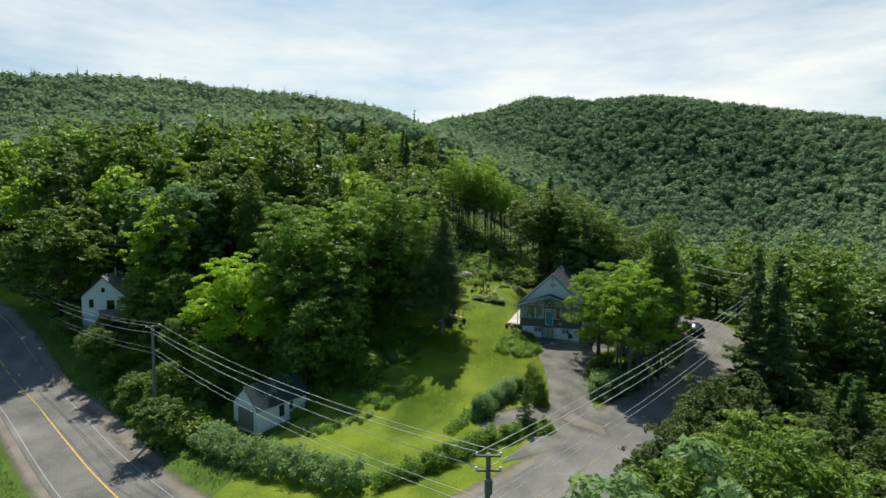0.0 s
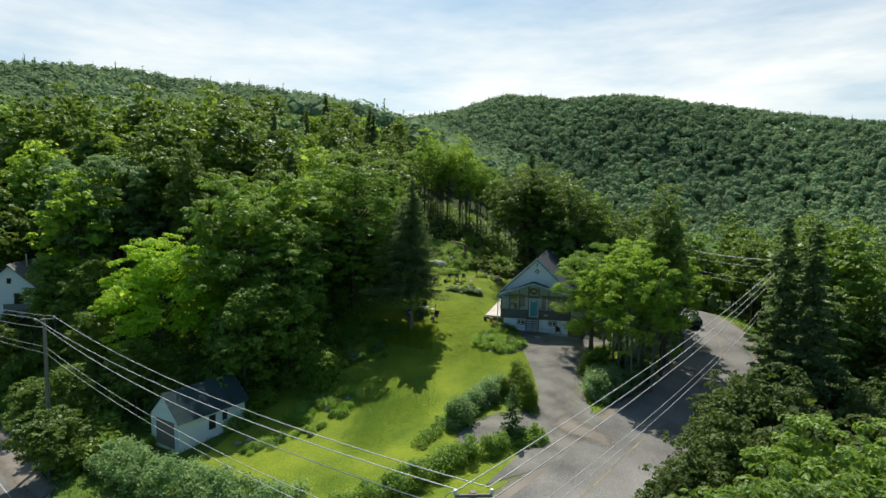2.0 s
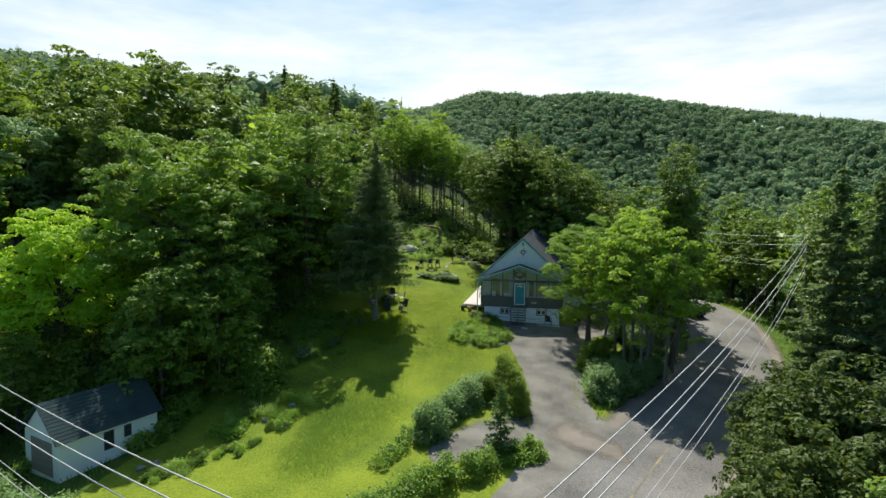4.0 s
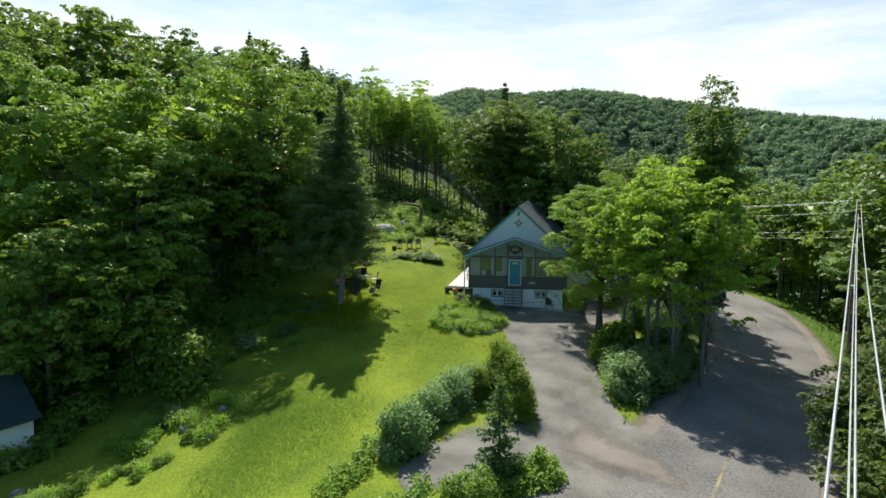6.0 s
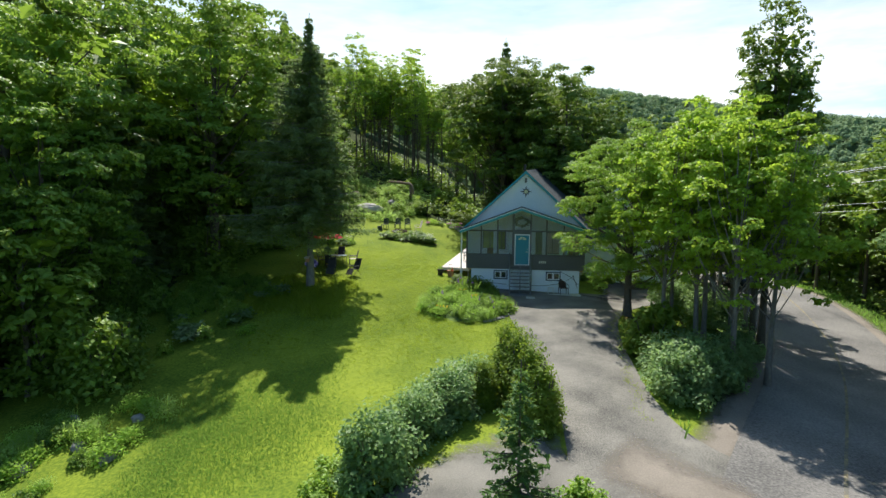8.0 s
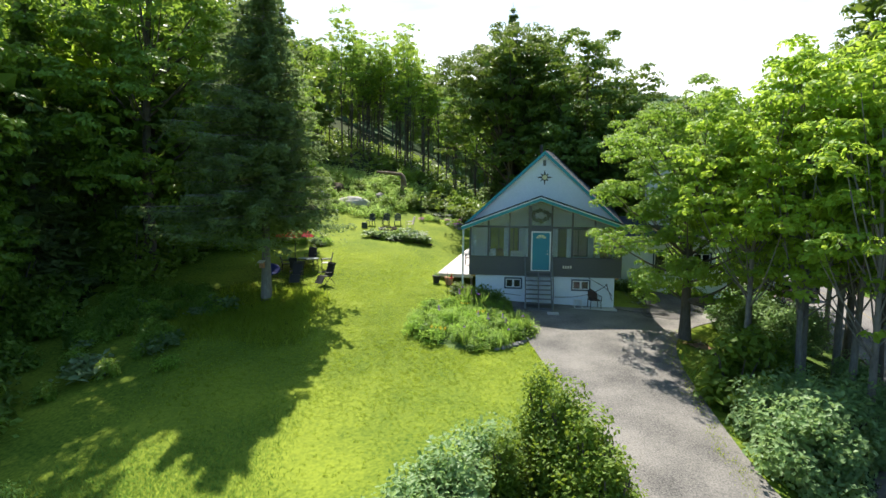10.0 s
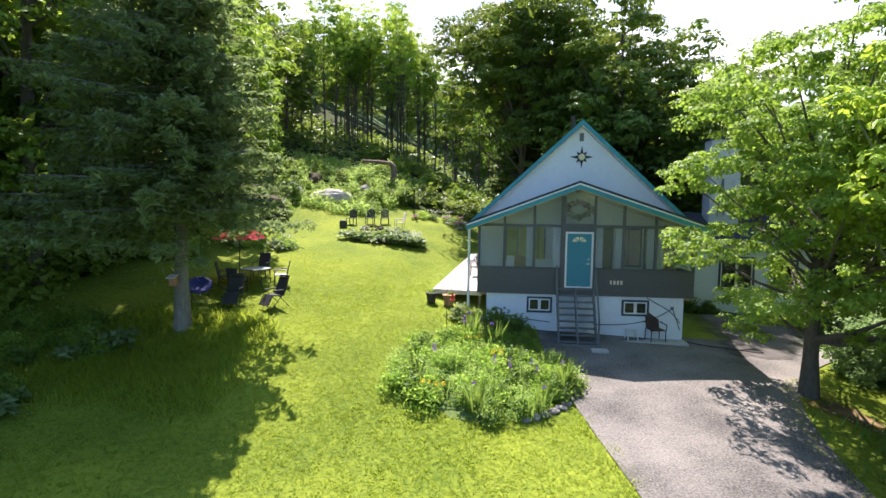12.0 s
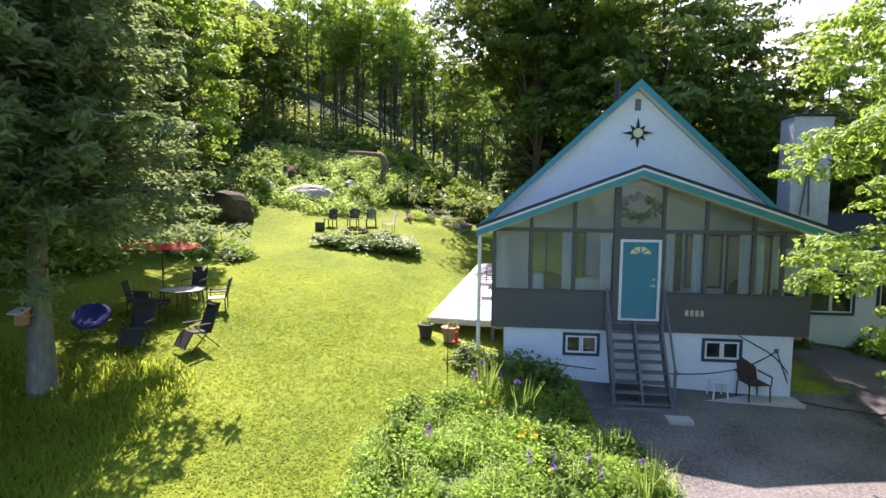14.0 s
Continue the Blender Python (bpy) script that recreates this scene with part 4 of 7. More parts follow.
def conifer(name, seed, height, clear, radius, mat, rows=26, size=0.16, per=1.0, bare_top=0.0, trunk_r=0.16, bark=None, lop=0.0, hang=0.1, slim=0.42):
    """A spruce: straight trunk and tiers of drooping boughs set with flat sprays."""
    r = np.random.default_rng(seed)
    wood = [tube_arrays(np.stack([0 * np.linspace(0, 1, 8), 0 * np.linspace(0, 1, 8), np.linspace(0, height, 8)], 1), np.linspace(trunk_r, 0.015, 8) * np.r_[1.3, np.ones(7)], 8)]
    pts, nrm = [], []
    for i in range(rows):
        f = (i + r.uniform(-0.3, 0.3)) / rows
        z = clear + (height * (1 - 0.01) - clear) * f
        reach = radius * (1 - f) ** 0.8 * r.uniform(0.8, 1.1) + 0.12
        if f > 1 - bare_top:
            reach = 0.28
        n_b = max(4, int(9 * (1 - f * 0.5)))
        for k in range(n_b):
            a = 2 * np.pi * (k + r.uniform(-0.3, 0.3)) / n_b + i * 1.3
            ln = reach * r.uniform(0.65, 1.15) * (1 - lop * np.cos(a))
            s = np.linspace(0.05, 1, 5)
            zb = z + r.normal(0, 0.4) * min(1.0, ln * 0.5)
            out = np.stack([np.cos(a) * ln * s, np.sin(a) * ln * s, zb - 0.22 * ln * s + 0.12 * ln * s ** 2.5], 1)
            if ln > 0.9 and f > 0.05:
                wood.append(tube_arrays(out[::2], (0.035, 0.02, 0.008), 3))
            m = max(3, int(per * ln * (15 if f < 0.1 and per > 2 else 26)))
            u = r.random(m) ** 0.7
            p = np.stack([np.interp(u, s, out[:, c]) for c in range(3)], 1)
            side = (r.random(m) - 0.5) * 0.62 * ln * (1.08 - u) + r.normal(0, 0.05, m)
            p += side[:, None] * np.array([-np.sin(a), np.cos(a), 0]) + np.stack([0 * u, 0 * u, -np.abs(side) * 0.3 - r.exponential(hang, m)], 1)
            pts.append(p)
            nrm.append(np.tile([np.cos(a) * 0.25, np.sin(a) * 0.25, 1.0], (m, 1)))
    v, f = leaf_arrays(r, np.concatenate(pts), np.concatenate(nrm), size, 0.5, slim)
    wv, wf = join_arrays(wood)
    return from_arrays("trunk", wv, wf, bark or M_BARK, True), from_arrays("crown", v, f, mat)


def plant_tree(meshes, x, y, rz=0.0, scale=1.0, label="", category="tree", group="", sink=0.1, tall=1.0, name="tree"):
    ob = thing(name, label=label, category=category, group=group)
    ob.matrix_world = pose(x, y, float(ground(x, y)) - sink, 0, 0, rz) @ Matrix.Diagonal((scale, scale, scale * tall, 1))
    for nm, me in zip(("trunk", "crown"), meshes):
        p = new(nm, me)
        p.parent = ob
    return ob


def mound(seed, rx, ry, h, leaves, size, mat, lobes=14, clump=0.4, up=0.75, low=0.05):
    """The leaves of a shrub: a dome of clumps down to the ground."""
    r = np.random.default_rng(seed)
    d = r.normal(0, 1, (lobes, 3))
    d /= np.linalg.norm(d, axis=1)[:, None]
    d[:, 2] = np.abs(d[:, 2])
    cs = d * np.array([rx, ry, h]) * (r.uniform(0.45, 0.9, lobes) * 0.82)[:, None]
    cs[:, 2] = np.clip(cs[:, 2], clump * 0.5, h - clump * 0.5)
    k = leaves // lobes
    q = r.normal(0, 1, (lobes, k, 3))
    q /= np.linalg.norm(q, axis=2)[:, :, None]
    rad = clump * r.uniform(0.7, 1.25, (lobes, 1, 1)) * r.random((lobes, k, 1)) ** 0.4
    p = (cs[:, None] + q * rad * np.array([1.15, 1.15, 0.9])).reshape(-1, 3)
    p[:, 2] = np.abs(p[:, 2] - low) + low
    return leaf_arrays(r, p, (q * 0.6 + np.array([0, 0, up])).reshape(-1, 3), size)


def shrub_mesh(seed, rx, ry, h, leaves, size, mat, lobes=14, clump=0.4, stems=6):
    r = np.random.default_rng(seed + 500)
    v, f = mound(seed, rx, ry, h, leaves, size, mat, lobes, clump)
    wood = []
    for k in range(stems):
        a = r.uniform(0, 6.28)
        s = np.linspace(0, 1, 5)[:, None]
        wood.append(tube_arrays(np.array([[0.05 * np.cos(a), 0.05 * np.sin(a), -0.1]]) * (1 - s) + np.array([[rx * 0.45 * np.cos(a), ry * 0.45 * np.sin(a), h * 0.58]]) * s, np.linspace(0.03, 0.008, 5) * (0.6 + h * 0.4), 5))
    wv, wf = join_arrays(wood)
    return from_arrays("stem", wv, wf, M_BARK, True), from_arrays("leaves", v, f, mat)


def plant_shrub(meshes, x, y, rz=0.0, scale=1.0, label="", category="shrub", group="", name="shrub", tall=1.0, sink=0.04):
    ob = thing(name, label=label, category=category, group=group)
    ob.matrix_world = pose(x, y, float(ground(x, y)) - sink, 0, 0, rz) @ Matrix.Diagonal((scale, scale, scale * tall, 1))
    for nm, me in zip(("stem", "leaves"), meshes):
        p = new(nm, me)
        p.parent = ob
        tagged(p, kind="stuff")
    return ob


def hedge(name, line, width, height, per_m, size, mat, label, seed, clump=0.5):
    """A hedge along a plan line: clumps of leaves from the ground up."""
    r = np.random.default_rng(seed)
    q = smooth_line(line, 0.45)
    t = np.gradient(q, axis=0)
    t /= np.linalg.norm(t, axis=1)[:, None]
    nrm = np.stack([-t[:, 1], t[:, 0]], 1)
    cs = []
    for p, n in zip(q, nrm):
        hh = height * r.uniform(0.82, 1.1)
        for _ in range(5):
            a = r.uniform(-1, 1)
            o = p + n * a * width * 0.42 + r.normal(0, 0.12, 2)
            z = r.uniform(0.25, 1.0) * hh * (1 - 0.35 * abs(a) ** 2) - clump * 0.4
            cs.append((*o, float(ground(*o)) + max(z, 0.2)))
    cs = np.array(cs)
    k = max(8, int(per_m * 0.45 / 5))
    d = r.normal(0, 1, (len(cs), k, 3))
    d /= np.linalg.norm(d, axis=2)[:, :, None]
    p = cs[:, None] + d * clump * r.random((len(cs), k, 1)) ** 0.4 * r.uniform(0.7, 1.3, (len(cs), 1, 1))
    base = q[len(q) // 2]
    o = np.array([base[0], base[1], float(ground(*base))])
    v, f = leaf_arrays(r, p.reshape(-1, 3) - o, (d * 0.6 + np.array([0, 0, 0.7])).reshape(-1, 3), size)
    ob = thing(name, o, 0, label, "hedge")
    new("leaves", from_arrays("leaves", v, f, mat)).parent = ob
    wood = []
    for p_ in q[::2]:
        b = np.array([p_[0], p_[1], float(ground(*p_)) - 0.1]) - o
        wood.append(tube_arrays(np.linspace(b, b + np.array([r.normal(0, 0.15), r.normal(0, 0.15), height * 0.75]), 4), [0.03, 0.025, 0.018, 0.01], 5))
    wv, wf = join_arrays(wood)
    new("stem", from_arrays("stem", wv, wf, M_BARK, True)).parent = ob
    return ob


# ---- single trees ----
BIG = {
    "spruce": conifer("spruce", 1, 17.0, 3.9, 4.4, M_NEEDLE, 56, 0.12, 3.4, 0.13, 0.23, M_BARK_PALE, 0.2, 0.14, 0.36),
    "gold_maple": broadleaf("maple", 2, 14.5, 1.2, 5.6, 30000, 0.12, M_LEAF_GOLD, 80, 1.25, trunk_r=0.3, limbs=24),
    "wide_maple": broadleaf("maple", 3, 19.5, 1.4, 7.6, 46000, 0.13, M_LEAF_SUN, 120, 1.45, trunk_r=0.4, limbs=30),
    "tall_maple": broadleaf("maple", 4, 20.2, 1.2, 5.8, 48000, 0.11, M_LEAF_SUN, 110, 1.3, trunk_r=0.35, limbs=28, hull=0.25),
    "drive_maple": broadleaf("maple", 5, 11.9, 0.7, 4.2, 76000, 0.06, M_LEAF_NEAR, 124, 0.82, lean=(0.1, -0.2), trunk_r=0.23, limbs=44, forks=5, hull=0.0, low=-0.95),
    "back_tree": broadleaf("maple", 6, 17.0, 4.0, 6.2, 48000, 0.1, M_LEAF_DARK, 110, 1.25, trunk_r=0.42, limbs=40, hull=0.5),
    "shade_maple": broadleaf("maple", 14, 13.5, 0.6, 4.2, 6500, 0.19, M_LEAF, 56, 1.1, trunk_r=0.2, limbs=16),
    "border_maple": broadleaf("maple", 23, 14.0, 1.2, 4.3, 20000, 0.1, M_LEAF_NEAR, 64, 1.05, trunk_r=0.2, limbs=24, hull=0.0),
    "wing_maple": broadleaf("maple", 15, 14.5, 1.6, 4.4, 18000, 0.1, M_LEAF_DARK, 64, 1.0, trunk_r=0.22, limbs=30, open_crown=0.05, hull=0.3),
    "ash": broadleaf("ash", 16, 19.5, 3.0, 5.6, 22000, 0.14, M_LEAF_GREY, 84, 1.15, trunk_r=0.34, limbs=40, open_crown=0.2, hull=0.0, bark=M_BARK_PALE),
    "poplar": broadleaf("poplar", 7, 19.0, 3.0, 2.3, 17000, 0.1, M_LEAF_DARK, 120, 0.6, trunk_r=0.2, limbs=30, hull=0.5, flat=1.0),
    "island_maple": broadleaf("maple", 8, 12.6, 3.4, 3.2, 8600, 0.1, M_LEAF_LIGHT, 56, 0.72, trunk_r=0.14, open_crown=0.12, limbs=22, bark=M_BARK_PALE, hull=0.0),
    "road_spruce": conifer("spruce", 9, 18.0, 0.6, 3.3, M_NEEDLE, 40, 0.2, 2.0, 0.0, 0.24),
    "far_spruce": conifer("spruce", 10, 19.6, 1.0, 2.9, M_NEEDLE, 44, 0.24, 1.5, 0.0, 0.25),
    "young_spruce": conifer("spruce", 12, 4.4, 0.3, 1.15, M_NEEDLE_LIGHT, 15, 0.09, 1.8, 0.0, 0.05, None, 0.0, 0.04),
    "thicket_spruce": conifer("spruce", 17, 8.0, 0.4, 2.1, M_NEEDLE_LIGHT, 26, 0.16, 1.6, 0.0, 0.1),
    "edge_maple": broadleaf("maple", 13, 9.5, 0.8, 4.8, 13000, 0.145, M_LEAF, 80, 1.0, trunk_r=0.2, limbs=16),
    "slope_maple": broadleaf("maple", 18, 16.6, 4.0, 3.6, 20000, 0.1, M_LEAF_GREY, 90, 0.75, trunk_r=0.26, limbs=40),
    "cedar": broadleaf("cedar", 19, 6.4, 0.2, 2.5, 4400, 0.12, M_CEDAR_DARK, 44, 0.75, trunk_r=0.1, limbs=8, flat=0.95),
    "alder": broadleaf("alder", 22, 6.0, 0.3, 2.7, 4600, 0.12, M_LEAF_DARK, 42, 0.8, trunk_r=0.09, limbs=10),
}
plant_tree(BIG["spruce"], -15.4, 66.7, 0, label="tall dark spruce with a thin bare tip, standing on the lawn", name="spruce_tree")
plant_tree(BIG["gold_maple"], -37.5, 55, label="round bright yellow-green maple beside the shed", name="maple_tree")
plant_tree(BIG["wide_maple"], -31, 61.5, 40, label="broad green maple with a domed sunlit crown", name="maple_tree")
plant_tree(BIG["tall_maple"], -23.3, 69.5, label="tall dark green maple at the lawn's edge", name="maple_tree")
plant_tree(BIG["drive_maple"], 4.1, 66.4, 0, label="leafy maple with a forked dark trunk beside the driveway", name="maple_tree")
plant_tree(BIG["back_tree"], -3.5, 88, 0, 1.05, label="tall dark maple behind the cottage", name="maple_tree")
plant_tree(BIG["far_spruce"], -3.5, 90.2, label="pointed dark spruce rising above the woods", name="spruce_tree")
plant_tree(BIG["poplar"], 10.5, 64.0, label="tall slim poplar among the roadside trees", name="poplar_tree")
plant_tree(BIG["poplar"], 11.6, 67.5, 130, 0.82, label="smaller slim poplar among the roadside trees", name="poplar_tree")
for k, (x, y, s) in enumerate(((7.0, 58.9, 0.95), (9.0, 59.8, 1.0), (5.0, 62.4, 0.93), (6.3, 61.4, 1.0), (7.2, 63.0, 1.05), (8.0, 61.4, 1.02), (8.8, 63.6, 1.08), (6.2, 65.0, 0.85), (9.2, 67.2, 1.0), (12.2, 68.8, 1.0), (13.0, 71.8, 1.05), (11.0, 71.0, 1.1))):
    plant_tree(BIG["island_maple"], x, y, 80 * k, s, "slender yellow-green maple in the roadside clump", group="roadside maples", name="maple_tree")
for x, y, s in ((17.0, 53.7, 0.99), (17.9, 51.2, 0.98), (33, 66, 0.8)):
    plant_tree(BIG["road_spruce"], x, y, x * 40, s, "dark spruce beside the bend of the road", group="roadside spruces", name="spruce_tree")
plant_tree(BIG["young_spruce"], -2.7, 47.6, 20, 1.0, "young open-branched spruce beside the driveway", name="spruce_tree")
for x, y, s, rz in ((8.5, 29.0, 0.92, 0), (12.4, 33.0, 0.95, 120), (17.5, 29, 0.9, 220), (24, 36, 1.0, 300)):
    plant_tree(BIG["edge_maple"], x, y, rz, s, "low sunlit maple below the road's edge", group="maples below the road", name="maple_tree")
for x, y, s in ((-35.6, 40.6, 0.95), (-44.5, 47.4, 0.8), (-57.5, 54.6, 0.9), (-60.5, 57.2, 0.55), (-65.0, 57.6, 0.6)):
    plant_tree(BIG["alder"], x, y, x * 20, s, "leafy young tree on the bank above the road", group="bank trees", name="tree")
plant_tree(BIG["slope_maple"], 3.6, 11.0, 0, 1.0, "tall pale green maple on the slope below the road", name="maple_tree")
plant_tree(BIG["ash"], -52.5, 65.0, 30, 1.0, "tall open grey-green ash beside the neighbouring house", name="ash_tree")
plant_tree(BIG["poplar"], -43.0, 66.5, 70, 1.05, "slim pale poplar among the hillside maples", name="poplar_tree")
plant_tree(BIG["road_spruce"], -35.5, 78.0, 70, 0.92, "narrow dark spruce rising out of the hillside woods", name="spruce_tree")
plant_tree(BIG["edge_maple"], -72, 62, 60, 1.6, "pale green maple before the neighbouring house", name="maple_tree")

plant_tree(BIG["road_spruce"], -21.8, 79.8, 30, 0.95, "dark spruce in the shaded border above the lawn", name="spruce_tree")
plant_tree(BIG["border_maple"], -26.2, 58.2, 0, 1.0, label="dark leafy maple overhanging the lawn's shaded corner", name="maple_tree")
for x, y, s in ((7.8, 84.2, 0.95), (12.6, 80.0, 0.95), (3.6, 84.6, 1.05), (1.9, 84.0, 1.2)):
    plant_tree(BIG["wing_maple"], x, y, x * 70, s, "leafy maple behind the low wing", group="maples behind the wing", name="maple_tree")
plant_tree(BIG["shade_maple"], -30.5, 57.5, 140, 0.6, label="dark leafy maple behind the shed", name="maple_tree")

for x, y, s in ((-54, 58.5, 0.75), (-47.5, 57.5, 0.8), (-39.6, 45.8, 0.5), (-27.2, 52.6, 0.85), (-24.6, 55.6, 0.75), (-67, 63.0, 0.7), (-43.5, 53.0, 0.6), (-36, 49.5, 0.55)):
    plant_tree(BIG["shade_maple"], x, y, x * 30, s, "small leafy maple on the bank above the road", group="bank maples", name="maple_tree")

for x, y, s in ((-20.6, 78.0, 1.0), (-22.3, 74.0, 0.9)):
    plant_tree(BIG["border_maple"], x, y, x * 40, s, "leafy maple in the border above the lawn", group="border maples", name="maple_tree")

# ---- shrubs and hedges ----
rs = np.random.default_rng(17)
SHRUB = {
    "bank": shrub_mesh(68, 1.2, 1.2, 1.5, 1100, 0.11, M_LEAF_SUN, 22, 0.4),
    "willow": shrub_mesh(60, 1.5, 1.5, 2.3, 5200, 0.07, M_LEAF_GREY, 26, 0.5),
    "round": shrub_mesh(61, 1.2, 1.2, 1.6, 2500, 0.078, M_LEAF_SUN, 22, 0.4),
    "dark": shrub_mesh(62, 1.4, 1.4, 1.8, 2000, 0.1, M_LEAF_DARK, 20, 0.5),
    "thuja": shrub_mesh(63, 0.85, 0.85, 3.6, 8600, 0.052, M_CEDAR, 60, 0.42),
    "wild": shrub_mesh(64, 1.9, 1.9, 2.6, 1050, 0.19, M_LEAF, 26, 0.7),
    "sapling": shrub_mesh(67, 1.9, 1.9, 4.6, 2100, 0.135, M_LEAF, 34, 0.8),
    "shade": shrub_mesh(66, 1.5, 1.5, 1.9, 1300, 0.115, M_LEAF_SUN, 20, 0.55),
    "cedar_bush": shrub_mesh(65, 1.6, 1.6, 3.4, 1600, 0.155, M_CEDAR, 30, 0.65),
}
for x, y, s, t in ((-6.9, 49.2, 1.12, 1.1), (-6.3, 51.4, 1.0, 0.98), (-5.1, 53.3, 1.05, 0.98), (-4.2, 54.8, 0.9, 0.98), (-5.7, 52.5, 0.95, 0.95)):
    plant_shrub(SHRUB["willow"], x, y, x * 77, s, "rounded grey-green willow shrub by the gravel patch", group="willow shrubs", name="willow_shrub", tall=t)
for x, y, s, t in ((-2.9, 55.2, 1.0, 1.12), (-2.4, 54.3, 1.05, 1.08), (-2.0, 53.4, 1.05, 1.02), (-1.75, 52.7, 0.95, 0.95), (-3.9, 54.0, 0.75, 0.95)):
    plant_shrub(SHRUB["thuja"], x, y, x * 50, s, "upright yellow-green cedar shrub beside the driveway", group="cedars by the drive", name="cedar_shrub", tall=t)
for x, y, s, t in ((-1.0, 47.6, 0.95, 1.0), (-3.4, 46.5, 0.9, 0.8), (-1.9, 46.9, 0.85, 0.9)):
    plant_shrub(SHRUB["round"], x, y, x * 50, s, "bushy green shrub at the driveway's mouth", group="driveway shrubs", name="shrub", tall=t)
for x, y, s in ((4.0, 56.4, 1.2), (5.2, 57.6, 1.25), (4.1, 58.4, 1.05), (6.5, 58.8, 1.15), (3.9, 60.6, 0.94), (5.0, 61.6, 0.92), (5.6, 60.2, 1.0), (7.6, 60.4, 1.0), (5.2, 63.2, 0.8), (7.2, 68.6, 1.1), (8.6, 70.2, 1.25), (8.4, 66.8, 1.05), (10.2, 69.0, 1.2), (7.0, 64.4, 0.9), (8.9, 62.6, 1.0)):
    plant_shrub(SHRUB["willow" if s > 0.96 else "cedar_bush" if 0.9 < s < 0.96 else "round"], x, y, x * 90, s, "dense green shrub between the driveway and the road", group="roadside shrubs", name="shrub", tall=0.95)
plant_shrub(SHRUB["dark"], -5.0, 69.4, 0, 0.62, "dark shrub against the basement wall", name="shrub")
for x, y, s in ((-6.3, 70.2, 0.55), (-5.7, 69.8, 0.6)):
    plant_shrub(SHRUB["dark"], x, y, x * 90, s, "dark shrub against the basement wall", name="shrub", tall=0.75)
for x, y, k in ((2.9, 75.7, 0.5), (3.7, 75.6, 0.6), (4.6, 75.7, 0.5), (6.9, 75.6, 0.55), (7.8, 75.5, 0.6)):
    plant_shrub(SHRUB["dark"], x, y, x * 60, k, "dark shrub against the low wing", group="wing shrubs", name="shrub", tall=0.8)
plant_shrub(SHRUB["dark"], -4.3, 69.5, 90, 0.5, "dark shrub against the basement wall", name="shrub")
plant_shrub(SHRUB["round"], -3.95, 68.4, 0, 0.45, "small pale-flowered shrub beside the driveway", name="shrub")
for k in range(44):
    y = rs.uniform(50, 84)
    x = -25.5 + max(0, y - 60) * 0.2 + rs.uniform(-7, 0.5) - (3.0 if y < 55 else 0)
    plant_shrub(SHRUB["sapling"], x, y, k * 50, rs.uniform(0.8, 1.35), "leafy sapling under the tall maples", group="saplings", name="sapling", tall=rs.uniform(0.8, 1.2))
for k in range(16):
    x, y = -33 + k * 0.9 + rs.uniform(-1, 1) - 8 * (k % 2), 56 + rs.uniform(-2, 2.5) - (2 if k % 2 else 0)
    plant_shrub(SHRUB["sapling"], x, y, k * 50, rs.uniform(0.8, 1.3), "leafy sapling under the tall maples", group="saplings", name="sapling")
hedge("hedge", [(-32, 42), (-27.5, 40.2), (-22, 38.8), (-17.5, 37.6), (-14, 37.2)], 3.0, 2.5, 1100, 0.1, M_LEAF_GREY, "long clipped grey-green willow hedge along the road", 70, 0.55)
hedge("hedge", [(-13, 37.6), (-10, 39.5), (-7, 42.5), (-4.5, 45), (-3.6, 46)], 2.0, 1.6, 1300, 0.075, M_LEAF_SUN, "lower bushy green hedge along the lawn's road side", 71, 0.45)
hedge("hedge", [(-9.3, 46.2), (-8.0, 48.0), (-8.2, 50)], 1.0, 0.7, 900, 0.06, M_LEAF_SUN, "low wild border of the lawn beside the willow shrubs", 72, 0.3)
thicket = []
for k in range(900):
    x, y = rs.uniform(3.5, 34), rs.uniform(33, 62)
    near_road_ = math.sqrt(((ROADLINE - np.array([x, y])) ** 2).sum(1).min())
    if near_road_ < 5.0 or (x < 16 and y > 53) or x < (y - 31) * 0.45 or any((x - a) ** 2 + (y - b) ** 2 < 2.7 ** 2 for a, b in thicket) or math.hypot(x - 17.4, y - 52.4) < 2.2:
        continue
    thicket.append((x, y))
    s = rs.uniform(0.72, 0.9) if near_road_ < 6.5 else rs.uniform(0.85, 1.2)
    if rs.random() < 0.12 and near_road_ > 8:
        plant_tree(BIG["thicket_spruce"], x, y, k * 40, s, "young spruce standing in the roadside thicket", group="thicket spruces", name="spruce_tree")
    elif rs.random() < 0.6:
        plant_tree(BIG["cedar"], x, y, k * 40, s, "overgrown dark cedar in the roadside thicket", group="thicket cedars", name="cedar_tree")
    else:
        plant_tree(BIG["alder"], x, y, k * 40, s, "bushy alder in the roadside thicket", group="thicket alders", name="alder_tree")
for k, (x, y, s) in enumerate(((11.8, 50.0, 0.74), (13.6, 52.0, 0.82), (15.2, 54.2, 0.8))):
    plant_tree(BIG["cedar"], x, y, k * 110, s, "overgrown dark cedar leaning over the road's edge", group="thicket cedars", name="cedar_tree")
for k, (x, y, s) in enumerate(((15.3, 53, 0.9), (17.4, 56.2, 1.0), (19.2, 58.8, 1.1), (20.2, 61.6, 1.0), (22, 64.5, 1.0), (23.5, 67, 0.8), (17.8, 54, 1.2))):
    plant_shrub(SHRUB["cedar_bush"], x, y, k * 70, s, "bushy cedar at the edge of the road", group="roadside cedars", name="cedar_shrub")
bank = np.concatenate([offset(ROAD, 6.4), offset(ROAD, 8.6), offset(ROAD, 11.0)])
bank = bank[(bank[:, 0] > -74) & (bank[:, 0] < -31) & (rs.random(len(bank)) < 0.34)]
